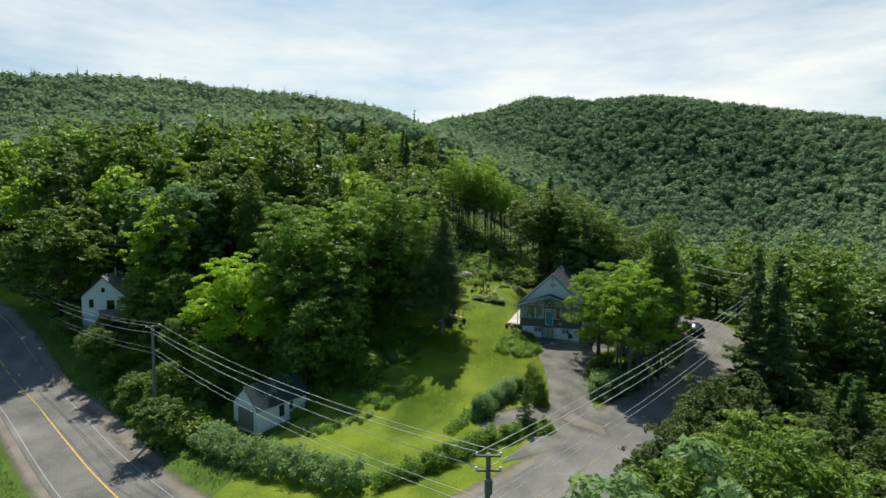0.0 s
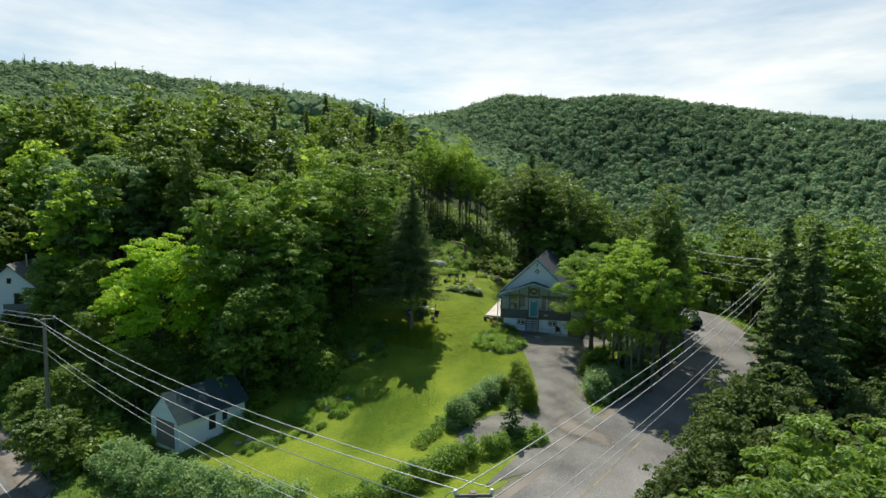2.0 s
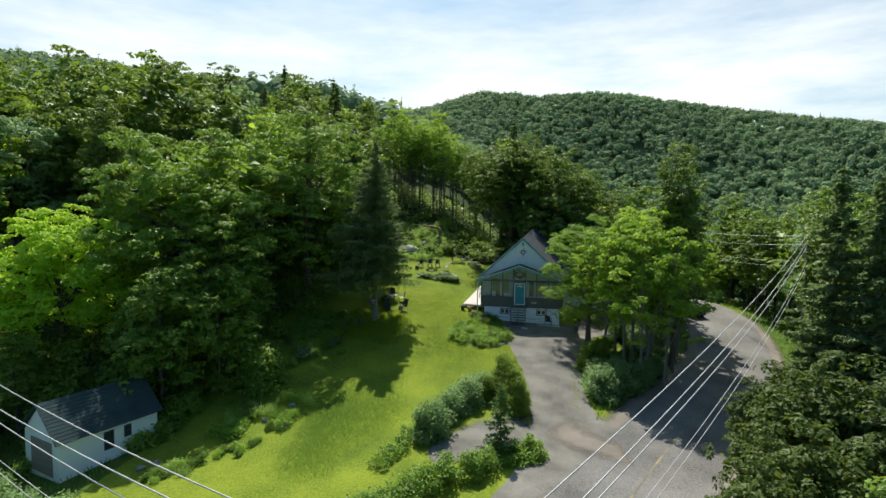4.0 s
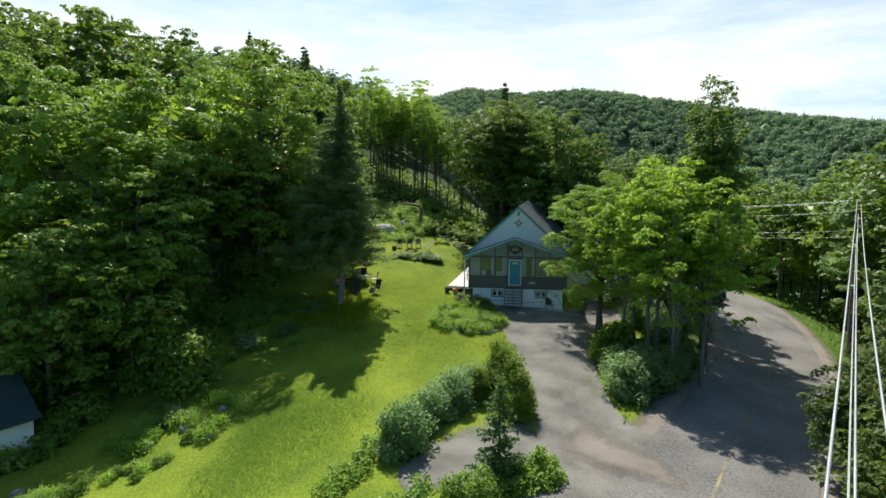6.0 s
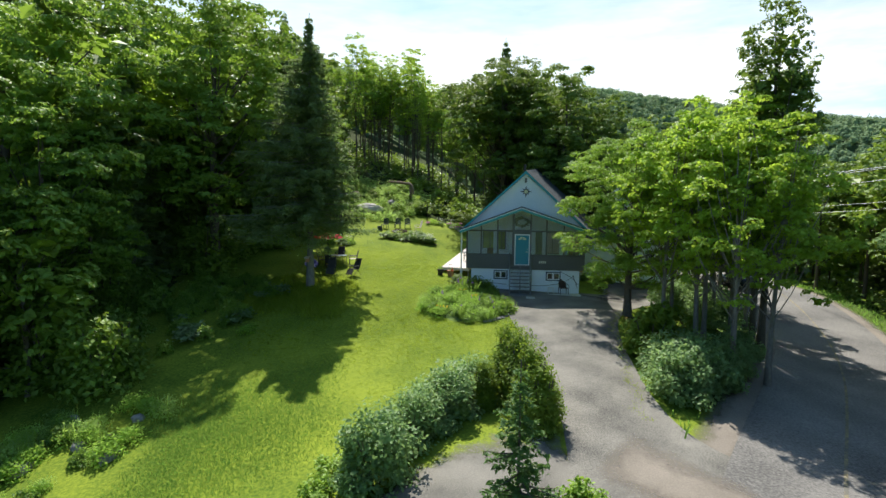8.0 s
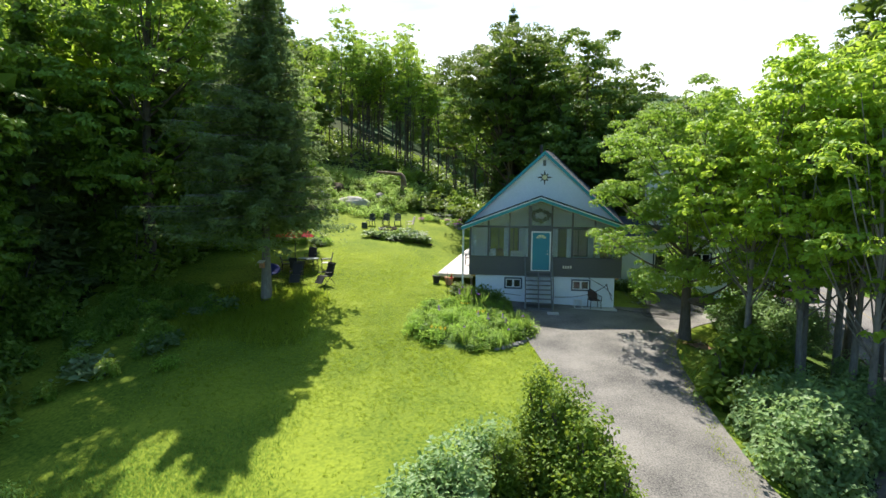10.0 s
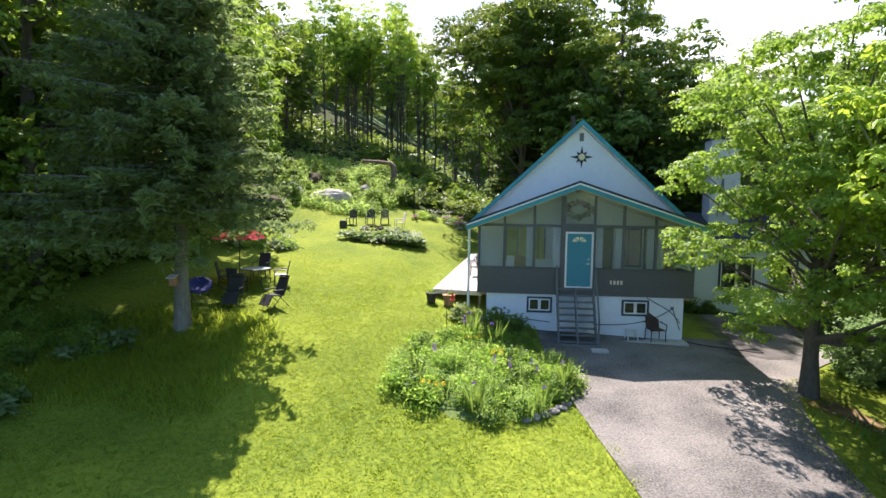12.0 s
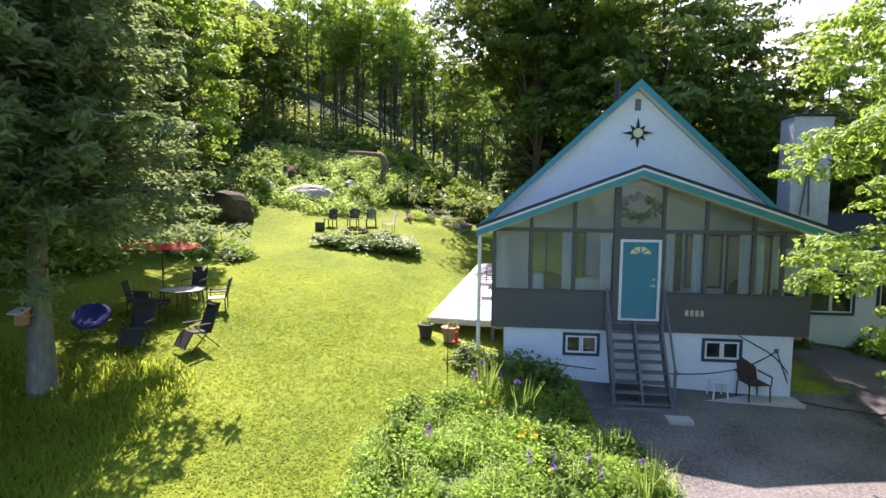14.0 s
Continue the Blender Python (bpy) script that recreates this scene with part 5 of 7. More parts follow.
for k, (x, y) in enumerate(bank):
    plant_shrub(SHRUB[("wild", "shade", "wild", "bank")[k % 4]], x + rs.normal(0, 0.5), y + rs.normal(0, 0.5), k * 57, rs.uniform(0.6, 1.15), "tangled wild shrub on the bank above the road", group="wild bank shrubs", name="bank_shrub")
for k in range(70):
    y = rs.uniform(47, 92)
    x = -23.5 + max(0, y - 62) * 0.2 + rs.uniform(-9, 0.8) - (2.5 if y < 56 else 0)
    plant_shrub(SHRUB[("shade", "wild", "shade")[k % 3]], x, y, k * 50, rs.uniform(0.55, 1.15), "dark shrub in the shaded border under the trees", group="shade shrubs", name="shade_shrub", tall=rs.uniform(0.7, 1.1))
for k in range(26):
    x = rs.uniform(-17, 3)
    y = 94.5 + rs.uniform(0, 6) - (3.5 if x > -6 else 0)
    plant_shrub(SHRUB["shade"], x, y, k * 50, rs.uniform(0.6, 1.0), "dark undergrowth shrub at the wood's edge", group="wood edge shrubs", name="shade_shrub")
for k in range(24):
    plant_shrub(SHRUB["dark"], rs.uniform(-12.3, 1.5), rs.uniform(89.0, 93.5), k * 47, rs.uniform(0.55, 0.95), "dark undergrowth shrub at the wood's edge", group="wood edge shrubs", name="shade_shrub")
for k in range(26):
    plant_shrub(SHRUB["shade"], rs.uniform(-23.5, -17.6), rs.uniform(58.5, 67.5), k * 61, rs.uniform(0.3, 0.65), "low leafy shrub in the shaded border of the lawn", group="border shrubs", name="shade_shrub")
for k, (x, y, s) in enumerate(((-42, 48.5, 1.2), (-36.5, 45.5, 1.25), (-34.5, 44.5, 1.1), (-48, 52, 1.1), (-54, 54.5, 1.0), (-52, 57, 1.3), (-45, 51, 1.2), (-33, 43, 1.0), (-60, 56.5, 1.1), (-40.5, 47, 0.9))):
    plant_shrub(SHRUB["wild" if k % 3 else "round"], x, y, k * 70, s, "overgrown green shrub on the bank above the road", group="bank shrubs", name="bank_shrub")


# ---- the garden's things ----
M_ROCK = surface("granite", (0.11, 0.105, 0.1), (0.33, 0.315, 0.3), 0.9, 9, 0.9, 0.9, shift=0.15)
M_ROCK_PALE = surface("pale_granite", (0.3, 0.28, 0.26), (0.6, 0.57, 0.53), 0.9, 9, 0.9, 0.9)
M_ROCK_DARK = surface("mossy_rock", (0.025, 0.03, 0.02), (0.14, 0.1, 0.05), 0.9, 7, 0.95, 0.9)
M_SOIL = surface("garden_soil", (0.04, 0.03, 0.022), (0.11, 0.085, 0.06), 0.8, 12, 0.95, 0.9)
M_TERRACOTTA = surface("terracotta", (0.33, 0.15, 0.08), (0.5, 0.26, 0.15), 1.0, 14, 0.85, 0.2)
M_DARKFABRIC = surface("dark_sling_fabric", (0.025, 0.026, 0.03), (0.06, 0.06, 0.068), 1.0, 40, 0.8, 0.2)
M_BLUEFABRIC = surface("navy_padding", (0.012, 0.02, 0.11), (0.03, 0.045, 0.2), 1.2, 30, 0.8, 0.4)
M_REDFABRIC = foliage("red_canvas", (0.62, 0.05, 0.06), (0.72, 0.09, 0.1), (0.7, 0.08, 0.08), 0.35, 0.8, 0.2)
M_BROWN = surface("brown_sling_fabric", (0.05, 0.03, 0.025), (0.1, 0.06, 0.05), 1.0, 40, 0.8, 0.2)
M_PLASTIC = surface("white_plastic", (0.68, 0.68, 0.68), (0.8, 0.8, 0.8), 1.0, 30, 0.45, 0.05)
M_GREENPLASTIC = surface("dark_green_plastic", (0.025, 0.04, 0.04), (0.05, 0.07, 0.07), 1.0, 30, 0.5, 0.1)
M_RED = surface("red_plastic", (0.5, 0.02, 0.02), (0.7, 0.05, 0.04), 1.0, 30, 0.35, 0.05)
M_PURPLE = foliage("purple_petal", (0.14, 0.05, 0.3), (0.34, 0.16, 0.5), (0.4, 0.2, 0.6), 0.3)
M_PINK = foliage("pink_petal", (0.5, 0.12, 0.4), (0.75, 0.4, 0.6), (0.7, 0.3, 0.5), 0.3)
M_YELLOWPETAL = foliage("yellow_petal", (0.7, 0.5, 0.03), (0.85, 0.68, 0.06), (0.8, 0.6, 0.05), 0.3)
M_WHITEPETAL = foliage("white_petal", (0.6, 0.62, 0.55), (0.8, 0.82, 0.76), (0.7, 0.72, 0.6), 0.3)
M_BED = surface("leafy_soil", (0.05, 0.085, 0.02), (0.13, 0.2, 0.045), 0.8, 12, 0.95, 0.9)
M_SAGE = foliage("pale_herb_leaf", (0.18, 0.32, 0.07), (0.36, 0.5, 0.15), (0.6, 0.78, 0.2), 0.52, 0.6, 0.2)
M_HERB = foliage("herb_leaf", (0.15, 0.3, 0.04), (0.3, 0.47, 0.085), (0.56, 0.76, 0.14), 0.55, 0.6, 0.15)
M_HERB_DARK = foliage("dark_herb_leaf", (0.07, 0.15, 0.025), (0.15, 0.26, 0.05), (0.36, 0.52, 0.08), 0.5)
M_HOSTA = foliage("hosta_leaf", (0.09, 0.17, 0.05), (0.3, 0.4, 0.2), (0.35, 0.45, 0.15), 0.35)


def gz(x, y):
    return float(ground(x, y))


def rock(x, y, sx, sy, sz, seed, mat, label, sink=0.25, rz=0.0, group="", name="rock"):
    bm = bmesh.new()
    bmesh.ops.create_icosphere(bm, subdivisions=3, radius=1.0)
    for v in bm.verts:
        p = v.co * 1.1 + Vector((seed * 3.1, seed * 1.7, 0))
        k = 1 + 0.32 * noise.noise(p) + 0.14 * noise.noise(p * 2.7) + 0.05 * noise.noise(p * 7)
        v.co = Vector((v.co.x * k * sx, v.co.y * k * sy, max(v.co.z, -0.6) * k * sz))
    ob = part(name, bm, mat, None, "", False)
    ob.matrix_world = pose(x, y, gz(x, y) + sz * (1 - 2 * sink) * 0.5, 0, 0, rz)
    return tagged(ob, label, "rock", group)


def tufts(seed, n, spread, height, width, mat, name, lean=0.35, petals=None):
    """Upright narrow blades springing from one place."""
    r = np.random.default_rng(seed)
    a, rad = r.uniform(0, 6.283, n), spread * np.sqrt(r.random(n))
    b = np.stack([rad * np.cos(a), rad * np.sin(a), 0 * a - 0.02], 1)
    h = height * r.uniform(0.55, 1.1, n)
    out = np.stack([np.cos(a), np.sin(a)], 1) * (lean * h * r.uniform(0.2, 1.2, n))[:, None]
    t = np.column_stack([b[:, :2] + out, h])
    m = np.column_stack([b[:, :2] + out * 0.35, h * 0.6])
    s = np.stack([-np.sin(a + r.normal(0, 0.6, n)), np.cos(a), 0 * a], 1) * width
    v = np.stack([b - s, b + s, m + s * 0.8, m - s * 0.8, m - s * 0.8, m + s * 0.8, t + s * 0.12, t - s * 0.12], 1).reshape(-1, 3)
    f = np.arange(n * 8).reshape(-1, 4)
    return from_arrays(name, v, f, mat)


def spikes(seed, n, spread, height, mat, size=0.022, k=26, tall=0.22):
    """Flower spikes: small petals round upright stems."""
    r = np.random.default_rng(seed)
    p = []
    for _ in range(n):
        a, rad = r.uniform(0, 6.283), spread * math.sqrt(r.random())
        z0 = height * r.uniform(0.85, 1.1)
        t = r.random(k)
        p.append(np.stack([rad * math.cos(a) + r.normal(0, 0.022, k) * (1.2 - t), rad * math.sin(a) + r.normal(0, 0.022, k) * (1.2 - t), z0 + t * tall], 1))
    p = np.concatenate(p)
    return from_arrays("blossom", *leaf_arrays(r, p, r.normal(0, 1, p.shape), size, 0.5, 0.7), mat)


def clump_mesh(seed, rx, h, leaves, size, mat, lobes=8, clump=0.16):
    v, f = mound(seed, rx, rx, h, leaves, size, mat, lobes, clump, 0.5, 0.02)
    return from_arrays("leaves", v, f, mat)


HERBS = {
    "mound": [("leaves", clump_mesh(80, 0.42, 0.5, 560, 0.034, M_HERB, 12, 0.18))],
    "feathery": [("leaves", clump_mesh(81, 0.4, 0.62, 640, 0.026, M_SAGE, 18, 0.2)), ("foliage", tufts(82, 16, 0.36, 0.62, 0.006, M_HERB, "foliage", 0.3))],
    "dark": [("leaves", clump_mesh(83, 0.36, 0.5, 420, 0.045, M_HERB_DARK, 10, 0.17))],
    "iris": [("foliage", tufts(84, 60, 0.22, 0.85, 0.017, M_HERB_DARK, "foliage", 0.4)), ("blossom", spikes(85, 1, 0.15, 0.75, M_PURPLE, 0.035, 9, 0.06))],
    "lupin": [("leaves", clump_mesh(86, 0.36, 0.55, 480, 0.035, M_HERB, 10, 0.17)), ("blossom", spikes(87, 2, 0.25, 0.5, M_PURPLE, 0.02, 26, 0.2))],
    "yellow": [("leaves", clump_mesh(88, 0.3, 0.38, 380, 0.03, M_HERB, 8, 0.14)), ("blossom", spikes(89, 9, 0.25, 0.36, M_YELLOWPETAL, 0.03, 6, 0.04))],
    "white": [("leaves", clump_mesh(90, 0.34, 0.5, 420, 0.03, M_HERB_DARK, 10, 0.16)), ("blossom", spikes(91, 16, 0.32, 0.45, M_WHITEPETAL, 0.022, 5, 0.08))],
    "hosta": [("leaves", from_arrays("leaves", *leaf_arrays(np.random.default_rng(92), np.random.default_rng(93).normal(0, 1, (120, 3)) * np.array([0.2, 0.2, 0.07]) + np.array([0, 0, 0.2]), np.tile([0, 0, 1.0], (120, 1)), 0.11, 0.5, 0.55), M_HOSTA))],
    "pink": [("leaves", clump_mesh(94, 0.3, 0.3, 300, 0.03, M_HERB_DARK, 8, 0.12)), ("blossom", spikes(95, 22, 0.3, 0.26, M_PINK, 0.035, 4, 0.05))],
}
HERB_WORDS = {"mound": "leafy pale green perennial", "feathery": "feathery yellow-green perennial", "dark": "dark leafy perennial", "iris": "sword-leaved iris with mauve flowers", "lupin": "lupin with upright purple flower spikes",
              "yellow": "low perennial with yellow flowers", "white": "leafy perennial with white flowers", "hosta": "pale-edged hosta", "pink": "low cushion plant with pink flowers"}


def herb(kind, x, y, rz, s, where, group):
    ob = thing("perennial", label=f"{HERB_WORDS[kind]} {where}", category="plant", group=group)
    ob.matrix_world = pose(x, y, gz(x, y), 0, 0, rz) @ Matrix.Diagonal((s, s, s, 1))
    for nm, me in HERBS[kind]:
        p = new(nm, me)
        p.parent = ob
        tagged(p, kind="stuff")


def blob_bed(name, cx, cy, rx, ry, lift, mat, label, seed=0):
    """A low raised bed with a wavy edge."""
    n, m = 40, 7
    vs = []
    for j in range(m):
        f = j / (m - 1)
        for i in range(n):
            a = 2 * math.pi * i / n
            w = 1 + 0.12 * math.sin(3 * a + seed) + 0.06 * math.sin(7 * a + seed)
            x, y = cx + rx * f * w * math.cos(a), cy + ry * f * w * math.sin(a)
            vs.append((x, y, gz(x, y) + (lift * (1 - f ** 3) if j < m - 1 else -0.05)))
    fs = [(j * n + i, j * n + (i + 1) % n, (j + 1) * n + (i + 1) % n, (j + 1) * n + i) for j in range(m - 1) for i in range(n)]
    return tagged(new(name, from_arrays(name, vs, fs, mat, True)), label, "flower bed", kind="structure")


# the wild flower bed before the cottage
blob_bed("flower_bed", -5.35, 66.0, 2.65, 2.5, 0.12, M_BED, "raised bed of overgrown soil full of perennials", 1.0)
rb = np.random.default_rng(21)
kinds = ("mound", "dark", "mound", "feathery", "dark", "mound", "feathery", "dark", "mound", "feathery", "mound", "dark", "lupin", "mound", "feathery", "iris", "dark", "dark", "feathery", "mound", "feathery", "mound", "feathery", "yellow")
count, k = 0, 0
while count < 118 and k < 2000:
    k += 1
    x, y = rb.uniform(-8.1, -2.7), rb.uniform(63.4, 68.7)
    if ((x + 5.35) / 2.65) ** 2 + ((y - 66.0) / 2.55) ** 2 > 1 or (y > 67.2 and x > -4.4):
        continue
    kind = kinds[count % len(kinds)]
    herb(kind, x, y, rb.uniform(0, 360), rb.uniform(0.95, 1.45), "in the flower bed", "flower bed plants")
    count += 1
for k, (x, y) in enumerate(((-7.8, 64.6), (-7.5, 65.3), (-6.8, 63.9), (-7.1, 64.4))):
    herb("dark" if k % 2 else "mound", x, y, k * 90, 1.5, "at the corner of the flower bed", "flower bed plants")
for k in range(9):
    a = -0.25 - k * 0.11
    rock(-5.35 + 2.75 * math.cos(a), 66.0 + 2.65 * math.sin(a), 0.16, 0.12, 0.1, 30 + k, M_ROCK, "small edging stone of the flower bed", 0.3, k * 40, "edging stones", "edging_stone")

# the stony bed at the lower left of the lawn
for k, (x, y, a, b, c) in enumerate(((-20.6, 53.4, 0.55, 0.4, 0.4), (-17.7, 53.5, 0.35, 0.3, 0.3), (-20.1, 50.5, 0.6, 0.45, 0.4), (-17.2, 51.2, 0.65, 0.4, 0.35), (-18.9, 51.8, 0.4, 0.35, 0.3), (-21.2, 51.8, 0.5, 0.4, 0.4), (-23.3, 46.6, 0.4, 0.35, 0.3), (-23.9, 46.0, 0.35, 0.3, 0.3), (-22.8, 45.9, 0.4, 0.3, 0.25))):
    rock(x, y, a * 0.72, b * 0.72, c * 0.7, 50 + k, M_ROCK, "pale grey boulder among plants on the lawn", 0.3, k * 33, "lawn boulders")
for k in range(36):
    x, y = rb.uniform(-21.8, -16.6), rb.uniform(50.0, 54.2)
    herb(("mound", "mound", "dark", "mound", "feathery", "feathery")[k % 6], x, y, k * 37, rb.uniform(1.1, 1.9), "in the stony bed", "stony bed plants")
for k in range(30):
    t = rb.random()
    x, y = -18.5 - 4.5 * t + rb.normal(0, 0.35), 49.3 - 4.8 * t + rb.normal(0, 0.3)
    herb(("mound", "dark", "feathery")[k % 3], x, y, k * 37, rb.uniform(0.8, 1.4), "along the lawn's lower edge", "border plants")

# hostas round the fire place
blob_bed("hosta_bed", -11.4, 80.0, 2.4, 0.95, 0.08, M_SOIL, "narrow bed of dark soil with hostas", 0.4)
for k in range(30):
    a, q = rb.uniform(0, 6.28), math.sqrt(rb.random())
    herb(("hosta", "hosta", "white", "dark")[k % 4], -11.4 + 2.2 * q * math.cos(a), 80.0 + 0.8 * q * math.sin(a), k * 41, rb.uniform(1.0, 1.6), "in the narrow bed on the lawn", "hosta bed plants")

# rocks and bright growth on the bank behind
rock(-17.2, 88.3, 1.5, 0.75, 0.6, 3, M_ROCK_PALE, "long pale flat boulder on the bank", 0.25, 10)
rock(-19.3, 82.6, 1.05, 0.9, 1.15, 4, M_ROCK_DARK, "tall dark mossy boulder under the spruces", 0.2)
rock(-19.8, 87.2, 0.9, 0.7, 0.8, 5, M_ROCK_PALE, "grey boulder on the bank", 0.25, 40)
rock(-19.2, 90.4, 0.8, 0.6, 0.6, 6, M_ROCK_DARK, "brown weathered boulder on the bank", 0.25, 80)
rock(-15.2, 90.6, 0.6, 0.5, 0.4, 7, M_ROCK, "grey stone on the bank", 0.25, 20)


def bank_growth():
    """The mass of bright herbs on the bank behind the lawn."""
    r = np.random.default_rng(41)
    x, y = r.uniform(-23, -11.3, 620), r.uniform(86.0, 96, 620)
    k = y > 86.8 + 0.25 * (x + 12) + 2.2 * (x > -13.5)
    x, y = x[k], y[k]
    h = r.uniform(0.3, 1.0, len(x))
    q = r.normal(0, 1, (len(x), 40, 3))
    q /= np.linalg.norm(q, axis=2)[:, :, None]
    p = np.stack([x, y, ground(x, y) + h * 0.45], 1)[:, None] + q * np.stack([0 * h + 0.5, 0 * h + 0.5, h * 0.6], 1)[:, None] * r.random((len(x), 40, 1)) ** 0.4
    v, f = leaf_arrays(r, p.reshape(-1, 3), (q * 0.5 + np.array([0, 0, 0.7])).reshape(-1, 3), 0.085)
    tagged(new("bank_growth", from_arrays("bank_growth", v, f, M_SAGE)), "bright tangled herbs covering the sunny bank", "plants", kind="stuff")


bank_growth()
for k in range(26):
    x, y = rb.uniform(-22, -12), rb.uniform(88, 95)
    plant_shrub(SHRUB[("bank", "shade", "dark", "bank")[k % 4]], x, y, k * 77, rb.uniform(0.4, 0.75), "sunlit shrub on the bank", group="sunlit bank shrubs", name="bank_shrub")
for k in range(26):
    x, y = -10.6 + rb.uniform(-0.3, 3.2), 86.6 + rb.uniform(-0.5, 1.2)
    if k < 12:
        rock(x, y, rb.uniform(0.16, 0.34), rb.uniform(0.16, 0.3), rb.uniform(0.12, 0.22), 100 + k, M_ROCK, "stone of the low rockery", 0.25, k * 50, "rockery stones")
    else:
        herb(("pink", "white", "pink", "mound")[k % 4], x, y, k * 31, rb.uniform(0.8, 1.4), "in the rockery", "rockery plants")
for k in range(22):
    herb(("mound", "white", "hosta")[k % 3], -17.6 + rb.uniform(-1.6, 1.8), 77.3 + rb.uniform(-0.8, 1.0), k * 31, rb.uniform(0.8, 1.4), "in the shady border", "shady border plants")
for k in range(24):
    herb(("dark", "hosta", "mound")[k % 3], -17.8 + rb.uniform(-4.5, 1.5), 62.5 + rb.uniform(-3, 3.0), k * 31, rb.uniform(0.9, 1.7), "under the maples", "shaded border plants")

# broken tree on the bank
snag = thing("broken_tree", (-13.6, 92.6, gz(-13.6, 92.6)), 0, "snapped dead tree with its trunk fallen sideways", "dead tree")
M_DEAD = surface("dead_wood", (0.13, 0.085, 0.06), (0.36, 0.26, 0.2), 1.2, 10, 0.9, 0.8, streak=(1, 1, 0.3))
v, f = tube_arrays([(0, 0, -0.3), (0.02, 0, 0.6), (0.05, 0.05, 1.3), (0.0, 0.05, 1.8)], [0.26, 0.2, 0.18, 0.15], 10)
new("stump", from_arrays("stump", v, f, M_DEAD, True)).parent = snag
v, f = tube_arrays([(0.42, -0.25, 0.75), (0.3, -0.15, 1.2), (0.12, -0.05, 1.72), (-0.1, 0.02, 1.9), (-1.2, 0.3, 2.05), (-2.6, 0.8, 2.2)], [0.08, 0.14, 0.17, 0.17, 0.15, 0.1], 10)
new("fallen_stem", from_arrays("fallen_stem", v, f, M_DEAD, True)).parent = snag
lamp = thing("garden_lamp", (-10.9, 87.0, gz(-10.9, 87.0)), 0, "thin dark garden lamp post by the rockery", "garden lamp")
part("pole", rod(bmesh.new(), (0, 0, -0.1), (0, 0, 1.7), 0.03, 0.03, 8), M_BLACK, lamp)
part("head", rod(bmesh.new(), (0, 0, 1.7), (0, 0, 1.95), 0.09, 0.06, 10), M_BLACK, lamp)


# ---- seats and tables ----
def legs(parent, xs, ys, h, mat, r=0.018, splay=0.05):
    for x in xs:
        for y in ys:
            part("leg", rod(bmesh.new(), (x * (1 + splay), y * (1 + splay), 0), (x, y, h), r, r, 7), mat, parent)


def garden_chair(x, y, rz, label, mat, frame_mat, group="", pad=None):
    """A sling chair: seat, tilted back, four legs, two arms."""
    c = thing("garden_chair", (x, y, gz(x, y)), rz, label, "chair", group)
    part("seat", boxed(-0.25, 0.25, -0.25, 0.24, 0.4, 0.44, 0.015), pad or mat, c)
    bm = boxed(-0.25, 0.25, -0.02, 0.02, 0.0, 0.6, 0.015)
    bmesh.ops.transform(bm, matrix=pose(0, 0.24, 0.43, -14), verts=bm.verts)
    part("backrest", bm, mat, c)
    legs(c, (-0.26, 0.26), (-0.24, 0.24), 0.42, frame_mat)
    for s in (-0.29, 0.29):
        bm = rod(bmesh.new(), (s, -0.26, 0.62), (s, 0.3, 0.64), 0.02, 0.02, 7)
        rod(bm, (s, -0.24, 0.4), (s, -0.26, 0.62), 0.015, 0.015, 7)
        part("armrest", bm, frame_mat, c)
    return c


def recliner(x, y, rz, label):
    c = thing("recliner", (x, y, gz(x, y)), rz, label, "recliner", "dark recliners")
    for nm, a, b, mat in (("backrest", (0.2, 0.44), (0.46, 1.16), M_DARKFABRIC), ("seat", (-0.24, 0.48), (0.2, 0.44), M_DARKFABRIC), ("leg_rest", (-0.46, 0.12), (-0.24, 0.48), M_DARKFABRIC)):
        bm = bmesh.new()
        d = Vector((0, b[0] - a[0], b[1] - a[1]))
        n = Vector((0, -d.z, d.y)).normalized() * 0.02
        qs = [Vector((s, p[0], p[1])) + n * k for p in (a, b) for s in (-0.25, 0.25) for k in (-1, 1)]
        bmesh.ops.convex_hull(bm, input=[bm.verts.new(q) for q in qs])
        part(nm, bm, mat, c)
    for s in (-0.285, 0.285):
        for a, b in (((s, 0.2, 0.42), (s, 0.48, 1.18)), ((s, -0.26, 0.5), (s, -0.48, 0.1))):
            part("frame_rail", rod(bmesh.new(), a, b, 0.014, 0.014, 7), M_BLACK, c)
        for a, b in (((s, -0.3, 0.0), (s, 0.3, 0.64)), ((s, 0.46, 0.0), (s, -0.2, 0.64))):
            part("leg", rod(bmesh.new(), a, b, 0.014, 0.014, 7), M_BLACK, c)
        part("armrest", boxed(s - 0.035, s + 0.035, -0.24, 0.3, 0.64, 0.68, 0.012), M_BLACK, c)
    part("head_pillow", boxed(-0.2, 0.2, 0.36, 0.42, 0.98, 1.13, 0.025), M_BLACK, c)
    return c


